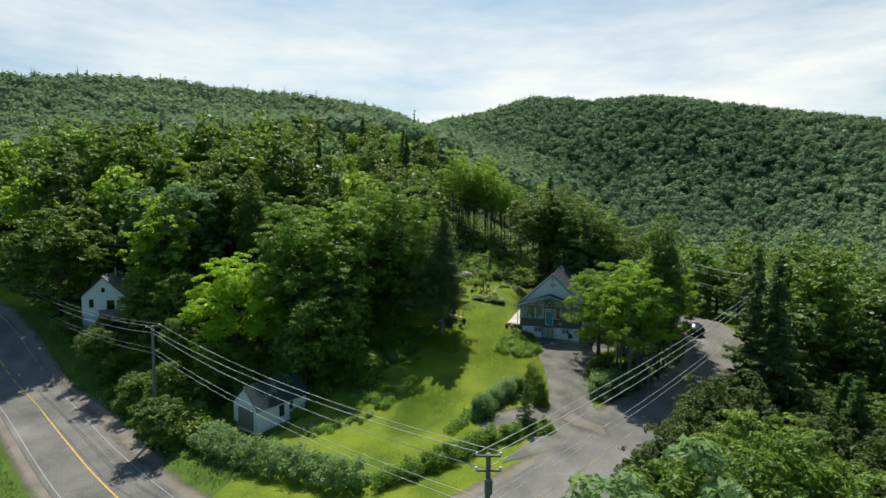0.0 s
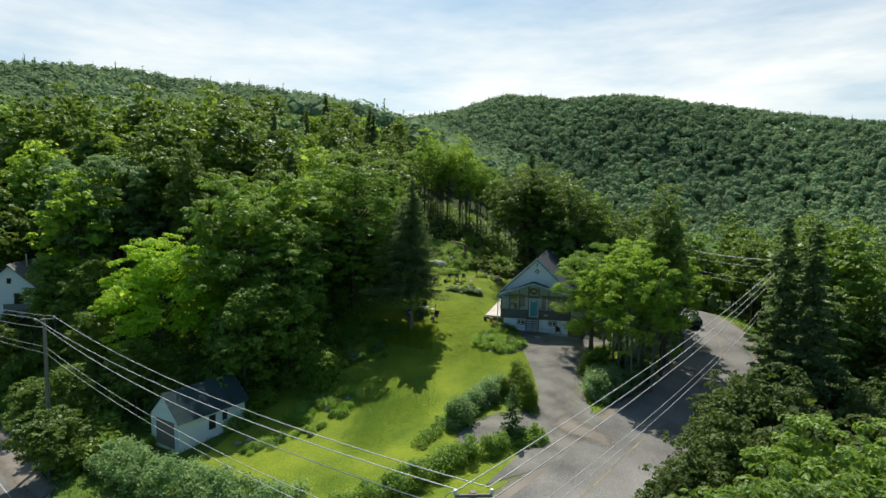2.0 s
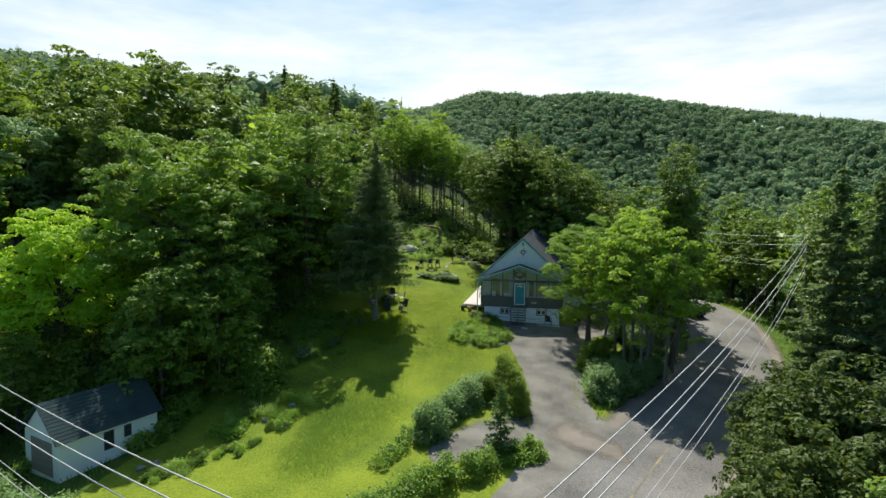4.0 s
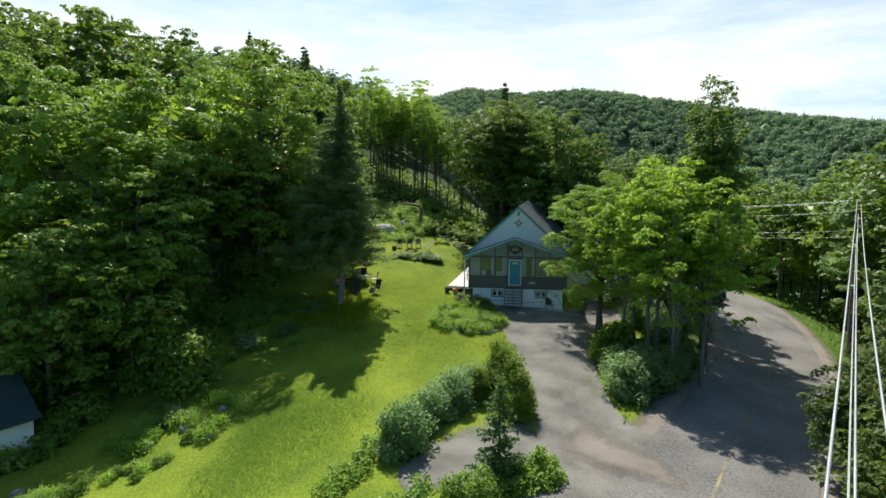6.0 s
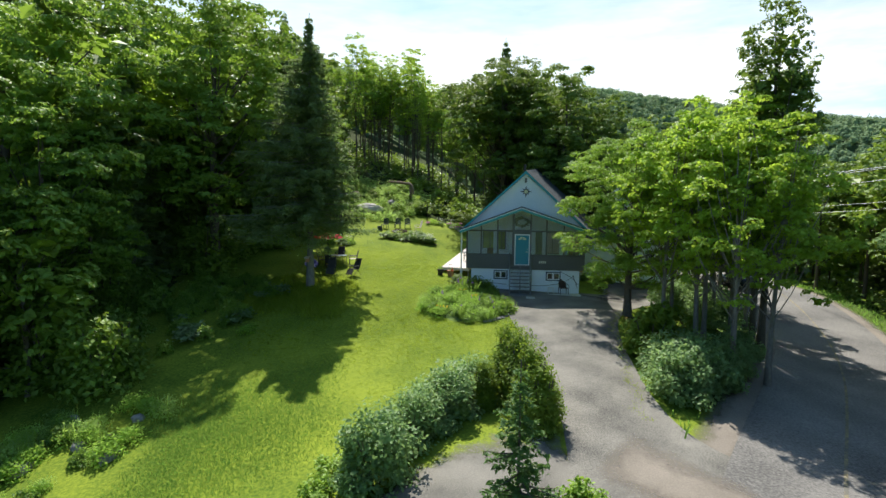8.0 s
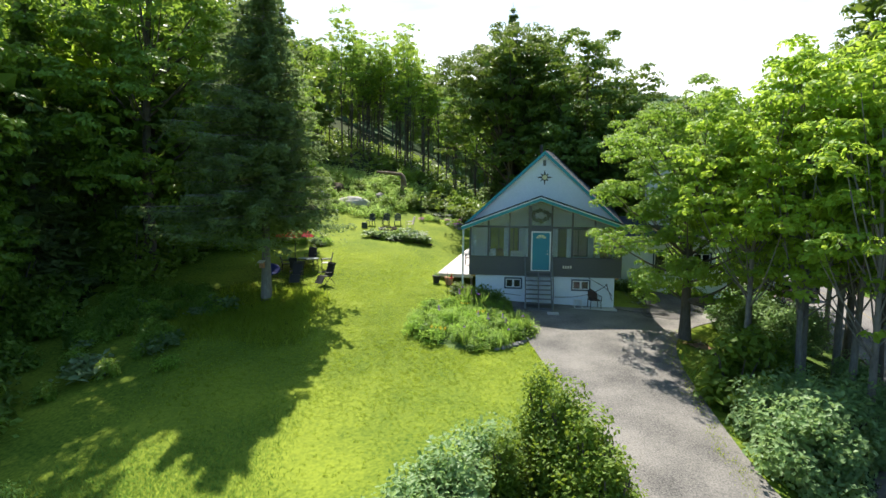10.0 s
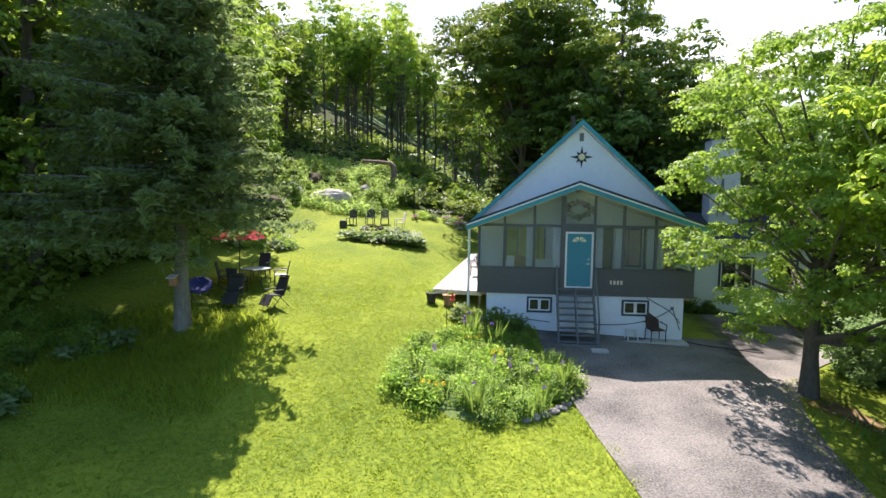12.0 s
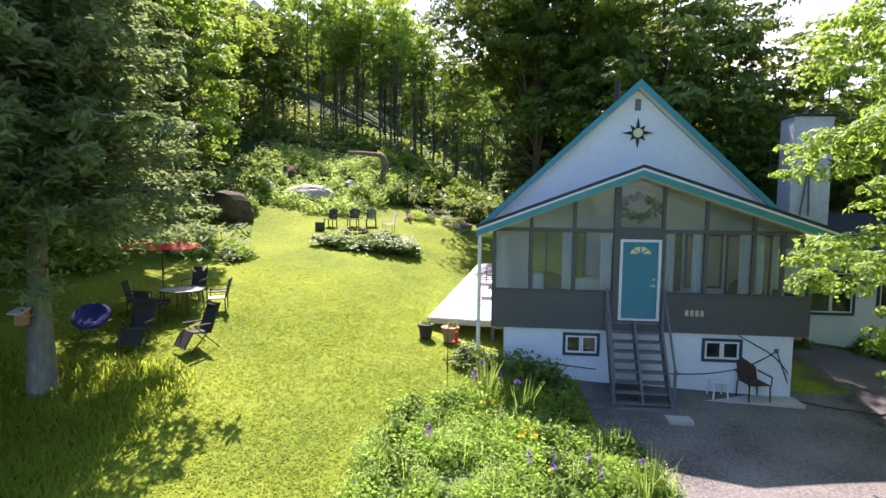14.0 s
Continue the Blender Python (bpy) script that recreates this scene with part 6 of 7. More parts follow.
def moon_chair(x, y, rz, label):
    c = thing("moon_chair", (x, y, gz(x, y)), rz, label, "folding chair", "blue folding chairs")
    bm = bmesh.new()
    n, m = 24, 6
    rows = []
    for j in range(m + 1):
        f = j / m
        rows.append([bm.verts.new((0.46 * f * math.cos(2 * math.pi * i / n), 0.46 * f * math.sin(2 * math.pi * i / n), 0.16 * f ** 2)) for i in range(n)])
    for j in range(m):
        for i in range(n):
            q = (rows[j][i], rows[j][(i + 1) % n], rows[j + 1][(i + 1) % n], rows[j + 1][i])
            bm.faces.new(q)
    bmesh.ops.remove_doubles(bm, verts=bm.verts, dist=0.001)
    bmesh.ops.solidify(bm, geom=bm.faces[:], thickness=0.05)
    bmesh.ops.transform(bm, matrix=pose(0, 0, 0.48, 38), verts=bm.verts)
    part("padded_bowl", bm, M_BLUEFABRIC, c, "", True)
    for a, b in (((-0.3, -0.3), (0.34, 0.25)), ((0.3, -0.3), (-0.34, 0.25)), ((-0.3, 0.3), (-0.3, -0.28)), ((0.3, 0.3), (0.3, -0.28))):
        part("leg", rod(bmesh.new(), (a[0], a[1], 0), (b[0], b[1], 0.5), 0.012, 0.012, 7), M_BLACK, c)
    return c


def table(x, y):
    c = thing("patio_table", (x, y, gz(x, y)), 0, "round patio table with a pale glass top", "table")
    part("tabletop", rod(bmesh.new(), (0, 0, 0.70), (0, 0, 0.715), 0.6, 0.6, 32), surface("frosted_glass", (0.5, 0.6, 0.55), (0.62, 0.72, 0.66), 1, 10, 0.2, 0.0), c, "pale green glass top")
    bm = bmesh.new()
    for i in range(24):
        a, b = 2 * math.pi * i / 24, 2 * math.pi * (i + 1) / 24
        rod(bm, (0.6 * math.cos(a), 0.6 * math.sin(a), 0.7), (0.6 * math.cos(b), 0.6 * math.sin(b), 0.7), 0.02, 0.02, 6)
    part("rim", bm, M_BLACK, c)
    legs(c, (-0.4, 0.4), (-0.4, 0.4), 0.7, M_BLACK, 0.018, 0.1)


def umbrella(x, y):
    c = thing("patio_umbrella", (x, y, gz(x, y)), 0, "open red patio umbrella over the table", "umbrella")
    part("pole", rod(bmesh.new(), (0, 0, 0), (0, 0, 2.52), 0.022, 0.022, 10), M_BLACK, c)
    part("base", rod(bmesh.new(), (0, 0, -0.02), (0, 0, 0.08), 0.24, 0.2, 20), M_BLACK, c)
    for i in range(8):
        a, b = math.pi / 4 * i, math.pi / 4 * (i + 1)
        bm = bmesh.new()
        prev = None
        for j in range(6):
            f = j / 5
            z = 2.5 - 0.75 * f ** 1.3
            row = [bm.verts.new((1.15 * f * (math.cos(a) * (1 - u) + math.cos(b) * u), 1.15 * f * (math.sin(a) * (1 - u) + math.sin(b) * u), z - 0.05 * f * math.sin(math.pi * u))) for u in (0, 0.25, 0.5, 0.75, 1)]
            if prev:
                for q in range(4):
                    bm.faces.new((prev[q], prev[q + 1], row[q + 1], row[q]))
            prev = row
        bmesh.ops.remove_doubles(bm, verts=bm.verts, dist=0.001)
        part("canopy_panel", bm, M_REDFABRIC, c)
        part("rib", rod(bmesh.new(), (0, 0, 2.46), (1.13 * math.cos(a), 1.13 * math.sin(a), 1.73), 0.008, 0.008, 5), M_BLACK, c)
    return c


table(-14.95, 71.2)
umbrella(-16.0, 71.9)
garden_chair(-14.0, 71.5, -70, "dark sling patio chair with a pale seat pad", M_DARKFABRIC, M_BLACK, "patio chairs", M_BOARD)
garden_chair(-15.3, 70.3, 170, "dark sling patio chair at the round table", M_DARKFABRIC, M_BLACK, "patio chairs")
garden_chair(-16.1, 70.9, 110, "dark sling patio chair at the round table", M_DARKFABRIC, M_BLACK, "patio chairs")
garden_chair(-15.2, 72.3, 0, "dark sling patio chair at the round table", M_DARKFABRIC, M_BLACK, "patio chairs")
recliner(-13.25, 69.1, -32, "dark folding recliner on the sunny lawn")
recliner(-14.8, 69.0, 8, "dark folding recliner in the spruce's shade")
moon_chair(-16.3, 69.3, 25, "navy padded round folding chair beside the spruce")


def round_chair(x, y, rz, label):
    """A plastic garden chair with a rounded slatted back."""
    c = thing("garden_chair", (x, y, gz(x, y)), rz, label, "chair", "chairs at the fire place")
    part("seat", boxed(-0.26, 0.26, -0.26, 0.24, 0.38, 0.42, 0.015), M_GREENPLASTIC, c)
    for i in range(7):
        s = (i - 3) * 0.075
        bm = boxed(s - 0.032, s + 0.032, -0.015, 0.015, 0.0, 0.42 + 0.16 * math.cos(s * 4.6), 0.008)
        bmesh.ops.transform(bm, matrix=pose(0, 0.24, 0.42, -12), verts=bm.verts)
        part("back_slat", bm, M_GREENPLASTIC, c)
    legs(c, (-0.24, 0.24), (-0.22, 0.22), 0.38, M_GREENPLASTIC, 0.028)
    for s in (-0.29, 0.29):
        part("armrest", boxed(s - 0.035, s + 0.035, -0.27, 0.27, 0.58, 0.61, 0.008), M_GREENPLASTIC, c)


for x, y, rz in ((-14.5, 84.0, -12), (-13.35, 84.3, 0), (-12.4, 84.4, 10)):
    round_chair(x, y, rz, "dark green plastic garden chair at the fire place")
garden_chair(-11.2, 83.2, -65, "weathered wooden garden chair at the fire place", M_BOARD, M_BOARD)
for k in range(14):
    a = 2 * math.pi * k / 14
    rock(-12.9 + 0.6 * math.cos(a), 83.0 + 0.5 * math.sin(a), 0.14, 0.11, 0.1, 140 + k, M_ROCK_DARK, "sooty stone of the fire ring", 0.2, k * 26, "fire ring stones", "fire_ring_stone")
crate = part("storage_box", boxed(-0.22, 0.22, -0.2, 0.2, 0, 0.42, 0.02), M_GREENPLASTIC)
crate.matrix_world = pose(-14.8, 83.2, gz(-14.8, 83.2), 0, 0, 10)
tagged(crate, "small dark box beside the garden chairs", "box")


def pot(x, y, r0, h, mat, label, z=None, plants=True):
    c = thing("flower_pot", (x, y, gz(x, y) if z is None else z), 0, label, "flower pot")
    bm = rod(bmesh.new(), (0, 0, 0), (0, 0, h), r0 * 0.72, r0, 20)
    rod(bm, (0, 0, h - 0.05), (0, 0, h + 0.01), r0 * 1.08, r0 * 1.08, 20)
    part("pot", bm, mat, c)
    plants_in = new("leaves", clump_mesh(int(x * 100) % 97, r0 * 0.9, h * 0.7, 160, 0.03, M_HERB_DARK, 6, 0.1))
    plants_in.parent = c
    plants_in.location = (0, 0, h - 0.05)


pot(-7.65, 71.4, 0.22, 0.4, M_BLACK, "dark planter before the deck")
pot(-6.95, 71.5, 0.25, 0.42, M_TERRACOTTA, "terracotta pot before the deck")
hook = thing("feeder_hook", (-6.75, 68.6, gz(-6.75, 68.6)), 0, "thin iron hook with a red bird feeder", "bird feeder")
bm = bmesh.new()
for a, b in (((0, 0, 0), (0, 0, 1.5)), ((0, 0, 1.5), (0.06, 0, 1.62)), ((0.06, 0, 1.62), (0.16, 0, 1.6)), ((0.16, 0, 1.6), (0.2, 0, 1.48))):
    rod(bm, a, b, 0.009, 0.009, 6)
part("hook", bm, M_BLACK, hook)
bm = rod(bmesh.new(), (0.2, 0, 1.2), (0.2, 0, 1.42), 0.045, 0.03, 10)
rod(bm, (0.2, 0, 1.16), (0.2, 0, 1.2), 0.09, 0.09, 12)
part("feeder", bm, M_RED, hook, "red feeder")
bird_house = thing("bird_house", (-15.45, 66.32, gz(-15.4, 66.7) + 1.75), 0, "small weathered bird house on the spruce trunk", "bird house")
part("box", boxed(-0.1, 0.1, -0.1, 0.1, -0.16, 0.14, 0.01), M_TERRACOTTA, bird_house)
bm = boxed(-0.15, 0.15, -0.17, 0.14, 0.14, 0.17, 0.005)
bmesh.ops.transform(bm, matrix=pose(0, 0, 0, 18), verts=bm.verts)
part("roof", bm, M_BOARD, bird_house)
garden_chair(0.75, 70.02, 10, "brown sling chair on the concrete slab", M_BROWN, M_BLACK).location.z = 0.06
stool = thing("plastic_stool", (-0.08, 70.05, 0.06), 8, "low white plastic stool on the concrete slab", "stool")
part("seat", boxed(-0.2, 0.2, -0.17, 0.17, 0.38, 0.41, 0.015), M_PLASTIC, stool)
legs(stool, (-0.15, 0.15), (-0.12, 0.12), 0.38, M_PLASTIC, 0.022, 0.25)
garden_chair(-6.0, 74.8, -90, "dark garden chair on the side deck", M_DARKFABRIC, M_BLACK).location.z = 1.66
garden_chair(-5.8, 76.4, -90, "dark garden chair on the side deck", M_DARKFABRIC, M_BLACK).location.z = 1.82
hose = bpy.data.curves.new("hose", "CURVE")
hose.dimensions, hose.bevel_depth = "3D", 0.016
sp = hose.splines.new("POLY")
hp = smooth_line([(1.9, 70.1), (2.6, 69.7), (3.4, 70.0), (4.2, 69.5), (4.8, 69.8), (4.2, 70.3), (3.3, 69.6)], 0.15)
sp.points.add(len(hp) - 1)
for q, (hx, hy) in zip(sp.points, hp):
    q.co = (hx, hy, gz(hx, hy) + 0.075, 1)
hose.materials.append(M_BLACK)
tagged(new("garden_hose", hose), "black garden hose lying on the gravel", "hose")


# ---- shed, neighbour, poles and car ----
shed = thing("shed", (-27.7, 44.25, -4.65), -20, "small white shed with a dark shingled gable roof", "shed")
SW, SL = 3.7, 6.0
PROFILE = [(0.3, 2.05), (-SW / 2, 4.05), (-SW - 0.3, 2.05)]
M_BOARDWHITE = surface("white_clapboard", (0.7, 0.75, 0.8), (0.82, 0.86, 0.9), 0.6, 14, 0.7, 0.2, streak=(0.3, 0.3, 4))
part("wall", boxed(-0.1, 0.0, 0.1, SL - 0.1, -0.5, 2.2), M_BOARDWHITE, shed)
part("wall", boxed(-SW, -SW + 0.1, 0.1, SL - 0.1, -0.5, 2.2), M_BOARDWHITE, shed)
for y in (0.0, SL - 0.1):
    part("gable_wall", slab_between(bmesh.new(), [(0, -0.5), (0, 2.2), (-SW / 2, 3.98), (-SW, 2.2), (-SW, -0.5)], y, y + 0.1), M_BOARDWHITE, shed)
for a, b in zip(PROFILE, PROFILE[1:]):
    d = Vector((b[0] - a[0], 0, b[1] - a[1])).normalized()
    n = Vector((-d.z, 0, d.x)) * -1
    n = n if n.z > 0 else -n
    deck = part("roof", slab_between(bmesh.new(), [(a[0], a[1]), (b[0], b[1]), ((Vector((b[0], 0, b[1])) + n * 0.04).x, (Vector((b[0], 0, b[1])) + n * 0.04).z), ((Vector((a[0], 0, a[1])) + n * 0.04).x, (Vector((a[0], 0, a[1])) + n * 0.04).z)], -0.246, SL + 0.246), M_SHINGLE_SLATE, shed, "dark blue-green shingle slope")
    for i in range(12):
        f0, f1 = i / 12, min((i + 1) / 12 + 0.015, 1)
        pa, pb = [Vector((a[0] + (b[0] - a[0]) * f, 0, a[1] + (b[1] - a[1]) * f)) for f in (f0, f1)]
        part("shingle_course", slab_between(bmesh.new(), [(p.x, p.z) for p in (pa + n * 0.043, pb + n * 0.043, pb + n * 0.05, pa + n * 0.07)], -0.25, SL + 0.25), M_SHINGLE_SLATE, deck)
part("garage_door", boxed(-2.95, -0.6, -0.04, -0.003, -0.1, 1.95, 0.01), surface("taupe_door", (0.2, 0.17, 0.16), (0.3, 0.26, 0.24), 0.8, 14, 0.7, 0.2, streak=(0.4, 0.4, 5)), shed, "closed grey-brown garage door")
for z in (0.3, 0.85, 1.4):
    part("door_rail", boxed(-2.95, -0.6, -0.05, -0.041, z, z + 0.03), M_GREYWOOD, shed)


def side_window(parent, y0, y1, z0, z1, x=0.0):
    w = part("window", boxed(x + 0.003, x + 0.012, y0, y1, z0, z1), M_DARKROOM, parent)
    f = bmesh.new()
    for a, b, c, d in ((y0 - 0.05, y1 + 0.05, z0 - 0.05, z0), (y0 - 0.05, y1 + 0.05, z1, z1 + 0.05), (y0 - 0.05, y0, z0, z1), (y1, y1 + 0.05, z0, z1), (y0, y1, (z0 + z1) / 2 - 0.02, (z0 + z1) / 2 + 0.02)):
        box(f, x + 0.003, x + 0.035, a, b, c, d)
    part("window_frame", f, M_NAVY, w)


side_window(shed, 2.6, 3.1, 0.7, 1.75)
side_window(shed, 3.85, 4.2, 1.1, 1.75)

near = thing("neighbour_house", (-62.5, 60.5, 1.2), 28, "small pale house with a grey roof among the trees", "house")
part("wall", boxed(-2.7, 2.7, 0, 7, -2.0, 2.6), M_BOARDWHITE, near)
part("gable_wall", slab_between(bmesh.new(), [(-2.7, 2.6), (2.7, 2.6), (0, 5.2)], 0.002, 6.998), M_BOARDWHITE, near)
for side in (-1, 1):
    bm = bmesh.new()
    slab_between(bm, [(0, 5.45), (side * 3.15, 2.4), (side * 3.15, 2.26), (0, 5.3)], -0.4, 7.4)
    part("roof", bm, surface("grey_shingle", (0.12, 0.12, 0.125), (0.24, 0.24, 0.245), 0.8, 20, 0.9, 0.4) if side > 0 else M_SHINGLE, near, "grey shingle slope")
for x0, x1, z0, z1 in ((-1.9, -1.1, 0.9, 2.3), (0.3, 1.5, 0.0, 2.1), (-0.35, 0.35, 3.0, 3.9)):
    window_unit(near, x0, x1, 0.0, z0, z1, 0.07, 0.05, M_WHITEPAINT, None, 1)
part("porch_rail", boxed(-0.2, 2.4, -1.2, -1.12, 0.2, 0.9), M_GREYWOOD, near)
part("porch_floor", boxed(-0.3, 2.5, -1.25, 0, -0.15, 0.02), M_GREYWOOD, near)
part("stove_pipe", rod(bmesh.new(), (0.6, 3.2, 4.6), (0.6, 3.2, 6.3), 0.1, 0.1, 10), M_METAL, near, "shiny stove pipe")


def utility_pole(x, y, top, rz, label, arms=1):
    z = gz(x, y)
    p = thing("utility_pole", (x, y, z), rz, label, "utility pole", "utility poles")
    h = top - z
    part("post", rod(bmesh.new(), (0, 0, -0.3), (0, 0, h), 0.17, 0.12, 12), M_POLE, p)
    for k in range(arms):
        part("cross_arm", boxed(-0.62, 0.62, -0.17, -0.08, h - 0.12 - k * 0.75, h - 0.02 - k * 0.75, 0.01), M_POLE, p)
        for x_ in (-0.6, 0.6):
            part("insulator", rod(bmesh.new(), (x_, -0.12, h - 0.02 - k * 0.75), (x_, -0.12, h + 0.13 - k * 0.75), 0.07, 0.05, 10), M_PLASTIC, p, "pale ceramic insulator")
    return p


POLE_A, POLE_B, POLE_R = (-38.2, 43.0, 5.2), (-2.6, 26.0, 5.0), (23.8, 71.5, 9.0)
utility_pole(*POLE_A[:2], POLE_A[2], 60, "weathered wooden utility pole above the road", 1)
b_pole = utility_pole(*POLE_B[:2], POLE_B[2], 15, "weathered wooden utility pole with insulators and a looped cable", 2)
utility_pole(*POLE_R[:2], POLE_R[2], -40, "weathered wooden utility pole at the bend of the road", 1)
hb = POLE_B[2] - gz(*POLE_B[:2])
bm = bmesh.new()
for i in range(10):
    a0, a1 = math.pi * (0.5 + i / 10), math.pi * (0.5 + (i + 1) / 10)
    rod(bm, (-0.62 + 0.36 * math.cos(a0), -0.12, hb - 0.32 + 0.4 * math.sin(a0)), (-0.62 + 0.36 * math.cos(a1), -0.12, hb - 0.32 + 0.4 * math.sin(a1)), 0.018, 0.018, 6)
part("jumper_loop", bm, M_WIRE, b_pole, "looped pale jumper cable")
part("transformer", rod(bmesh.new(), (0.0, -0.3, hb - 1.9), (0.0, -0.3, hb - 1.2), 0.2, 0.2, 14), M_GREYWOOD, b_pole)


def wire(a, b, sag, r=0.02, label="pale overhead power line"):
    cu = bpy.data.curves.new("power_line", "CURVE")
    cu.dimensions, cu.bevel_depth, cu.bevel_resolution = "3D", r, 1
    s = cu.splines.new("POLY")
    s.points.add(24)
    for i, q in enumerate(s.points):
        f = i / 24
        q.co = (a[0] + (b[0] - a[0]) * f, a[1] + (b[1] - a[1]) * f, a[2] + (b[2] - a[2]) * f - sag * 4 * f * (1 - f), 1)
    cu.materials.append(M_WIRE)
    tagged(new("power_line", cu), label, "power line", "power lines")


def off(p, dx, dy, dz):
    return (p[0] + dx, p[1] + dy, p[2] + dz)


OUT = (-85.0, 66.0, 4.0)
FAR = (14.0, 108.0, 10.0)
for dx, dy, dz, s in ((-0.3, -0.5, 0.1, 0.9), (0.3, 0.5, 0.1, 1.0), (0, 0, -0.7, 1.1)):
    wire(off(POLE_A, dx, dy, dz), off(POLE_B, dx * 1.6, dy * 0.4, dz + (0 if dz > 0 else -0.1)), s)
    wire(off(POLE_B, dx * 1.6, dy * 0.4, dz), off(POLE_R, dx * 1.4, dy, dz), s * 0.9)
    wire(off(POLE_A, dx, dy, dz), off(OUT, dx, dy, dz), s * 1.2)
    wire(off(POLE_R, dx, dy, dz), off(FAR, dx * 2, dy, dz), s)
for dz in (-2.2, -2.7):
    wire(off(POLE_A, 0, 0, dz), off(POLE_B, 0, 0, dz - 0.2), 1.0, 0.014, "dark overhead telephone line")
    wire(off(POLE_A, 0, 0, dz), off(OUT, 0, 0, dz), 1.2, 0.014, "dark overhead telephone line")
    wire(off(POLE_R, 0, 0, dz), off(FAR, 0, 0, dz), 1.2, 0.014, "dark overhead telephone line")
    wire(off(POLE_B, 0, 0, dz), off(POLE_R, 0, 0, dz), 1.2, 0.014, "dark overhead telephone line")

# a car on the bend
M_CARPAINT = surface("dark_blue_car_paint", (0.012, 0.02, 0.035), (0.02, 0.032, 0.055), 1, 20, 0.25, 0.0, spec=0.6)
M_TYRE = surface("tyre_rubber", (0.015, 0.015, 0.015), (0.03, 0.03, 0.03), 1, 30, 0.8, 0.2)
car = thing("car", (18.3, 86.2, gz(18.3, 86.2) + 0.04), 190, "dark blue car on the bend of the road", "car")
bm = bmesh.new()
side = [(-2.15, 0.35), (-2.2, 0.75), (-1.95, 0.98), (-0.95, 1.05), (-0.35, 1.5), (0.0, 1.58), (1.4, 1.55), (1.95, 1.1), (2.15, 0.98), (2.18, 0.4), (1.9, 0.28), (-1.9, 0.28)]
a = [bm.verts.new((-0.86 + (0.14 if z > 1.2 else 0), y, z)) for y, z in side]
b = [bm.verts.new((0.86 - (0.14 if z > 1.2 else 0), y, z)) for y, z in side]
bm.faces.new(a)
bm.faces.new(b[::-1])
for i in range(len(side)):
    bm.faces.new((a[i], b[i], b[(i + 1) % len(side)], a[(i + 1) % len(side)]))
bmesh.ops.recalc_face_normals(bm, faces=bm.faces)
bmesh.ops.bevel(bm, geom=bm.edges[:], offset=0.05, segments=2, affect="EDGES")
part("body", bm, M_CARPAINT, car, "", True)
M_CARGLASS = surface("tinted_car_glass", (0.02, 0.025, 0.03), (0.03, 0.035, 0.04), 1, 10, 0.06, 0.0, spec=0.8)
bm = bmesh.new()
bmesh.ops.convex_hull(bm, input=[bm.verts.new(p) for p in ((-0.62, -0.86, 1.12), (0.62, -0.86, 1.12), (-0.58, -0.42, 1.46), (0.58, -0.42, 1.46), (-0.6, -0.8, 1.09), (0.6, -0.8, 1.09), (0.58, -0.38, 1.42), (-0.58, -0.38, 1.42))])
part("windscreen", bm, M_CARGLASS, car)
for s in (-1, 1):
    part("side_window", boxed(*sorted((s * 0.76, s * 0.8)), -0.35, 1.4, 1.15, 1.42, 0.01), M_CARGLASS, car)
    part("headlight", boxed(*sorted((s * 0.5, s * 0.78)), -2.19, -2.1, 0.66, 0.8, 0.02), M_PLASTIC, car)
    for y in (-1.35, 1.35):
        w = part("wheel", rod(bmesh.new(), (s * 0.68, y, 0.32), (s * 0.89, y, 0.32), 0.32, 0.32, 20), M_TYRE, car)
        part("rim", rod(bmesh.new(), (s * 0.87, y, 0.32), (s * 0.9, y, 0.32), 0.2, 0.2, 14), M_METAL, w)
part("number_plate", boxed(-0.25, 0.25, -2.22, -2.2, 0.45, 0.56), M_PLASTIC, car)


# ---- grass ----
M_GRASS = foliage("grass_blade", (0.16, 0.235, 0.022), (0.33, 0.41, 0.042), (0.51, 0.63, 0.06), 0.55, 0.6, 0.25, 0.0, 0.55)
M_GRASS_TALL = foliage("tall_grass_blade", (0.06, 0.15, 0.022), (0.15, 0.28, 0.05), (0.3, 0.5, 0.08), 0.5, 0.6, 0.25)


def on_lawn(x, y):
    left = -21.0 + np.maximum(0, y - 58) * 0.28 + np.maximum(0, 50 - y) * 0.1
    right = np.interp(y, [40, 46, 50, 54, 56, 60, 63, 67, 70, 72, 81, 90], [-8, -8, -8.8, -4.5, -1.3, -1.8, -2.6, -3.4, -5.0, -8.0, -8.0, -6.0])
    bed = ((x + 5.35) / 2.65) ** 2 + ((y - 66.0) / 2.5) ** 2 < 1
    return (x > left) & (x < right) & (y > 41) & (y < 87) & ~bed


def blades(name, seed, n, box_, height, width, mat, label, test):
    r = np.random.default_rng(seed)
    x, y = r.uniform(box_[0], box_[1], n), r.uniform(box_[2], box_[3], n)
    k = test(x, y)
    x, y = x[k], y[k]
    n = len(x)
    a = r.uniform(0, 6.283, n)
    h = height * r.uniform(0.5, 1.2, n)
    b = np.stack([x, y, ground(x, y) - 0.005], 1)
    t = b + np.stack([np.cos(a) * h * 0.7, np.sin(a) * h * 0.7, h], 1)
    s = np.stack([-np.sin(a), np.cos(a), 0 * a], 1) * (width * r.uniform(0.6, 1.3, n))[:, None]
    v = np.stack([b - s, b + s, t + s * 0.4, t - s * 0.4], 1).reshape(-1, 3)
    tagged(new(name, from_arrays(name, v, np.arange(n * 4).reshape(n, 4), mat)), label, "grass", kind="stuff")


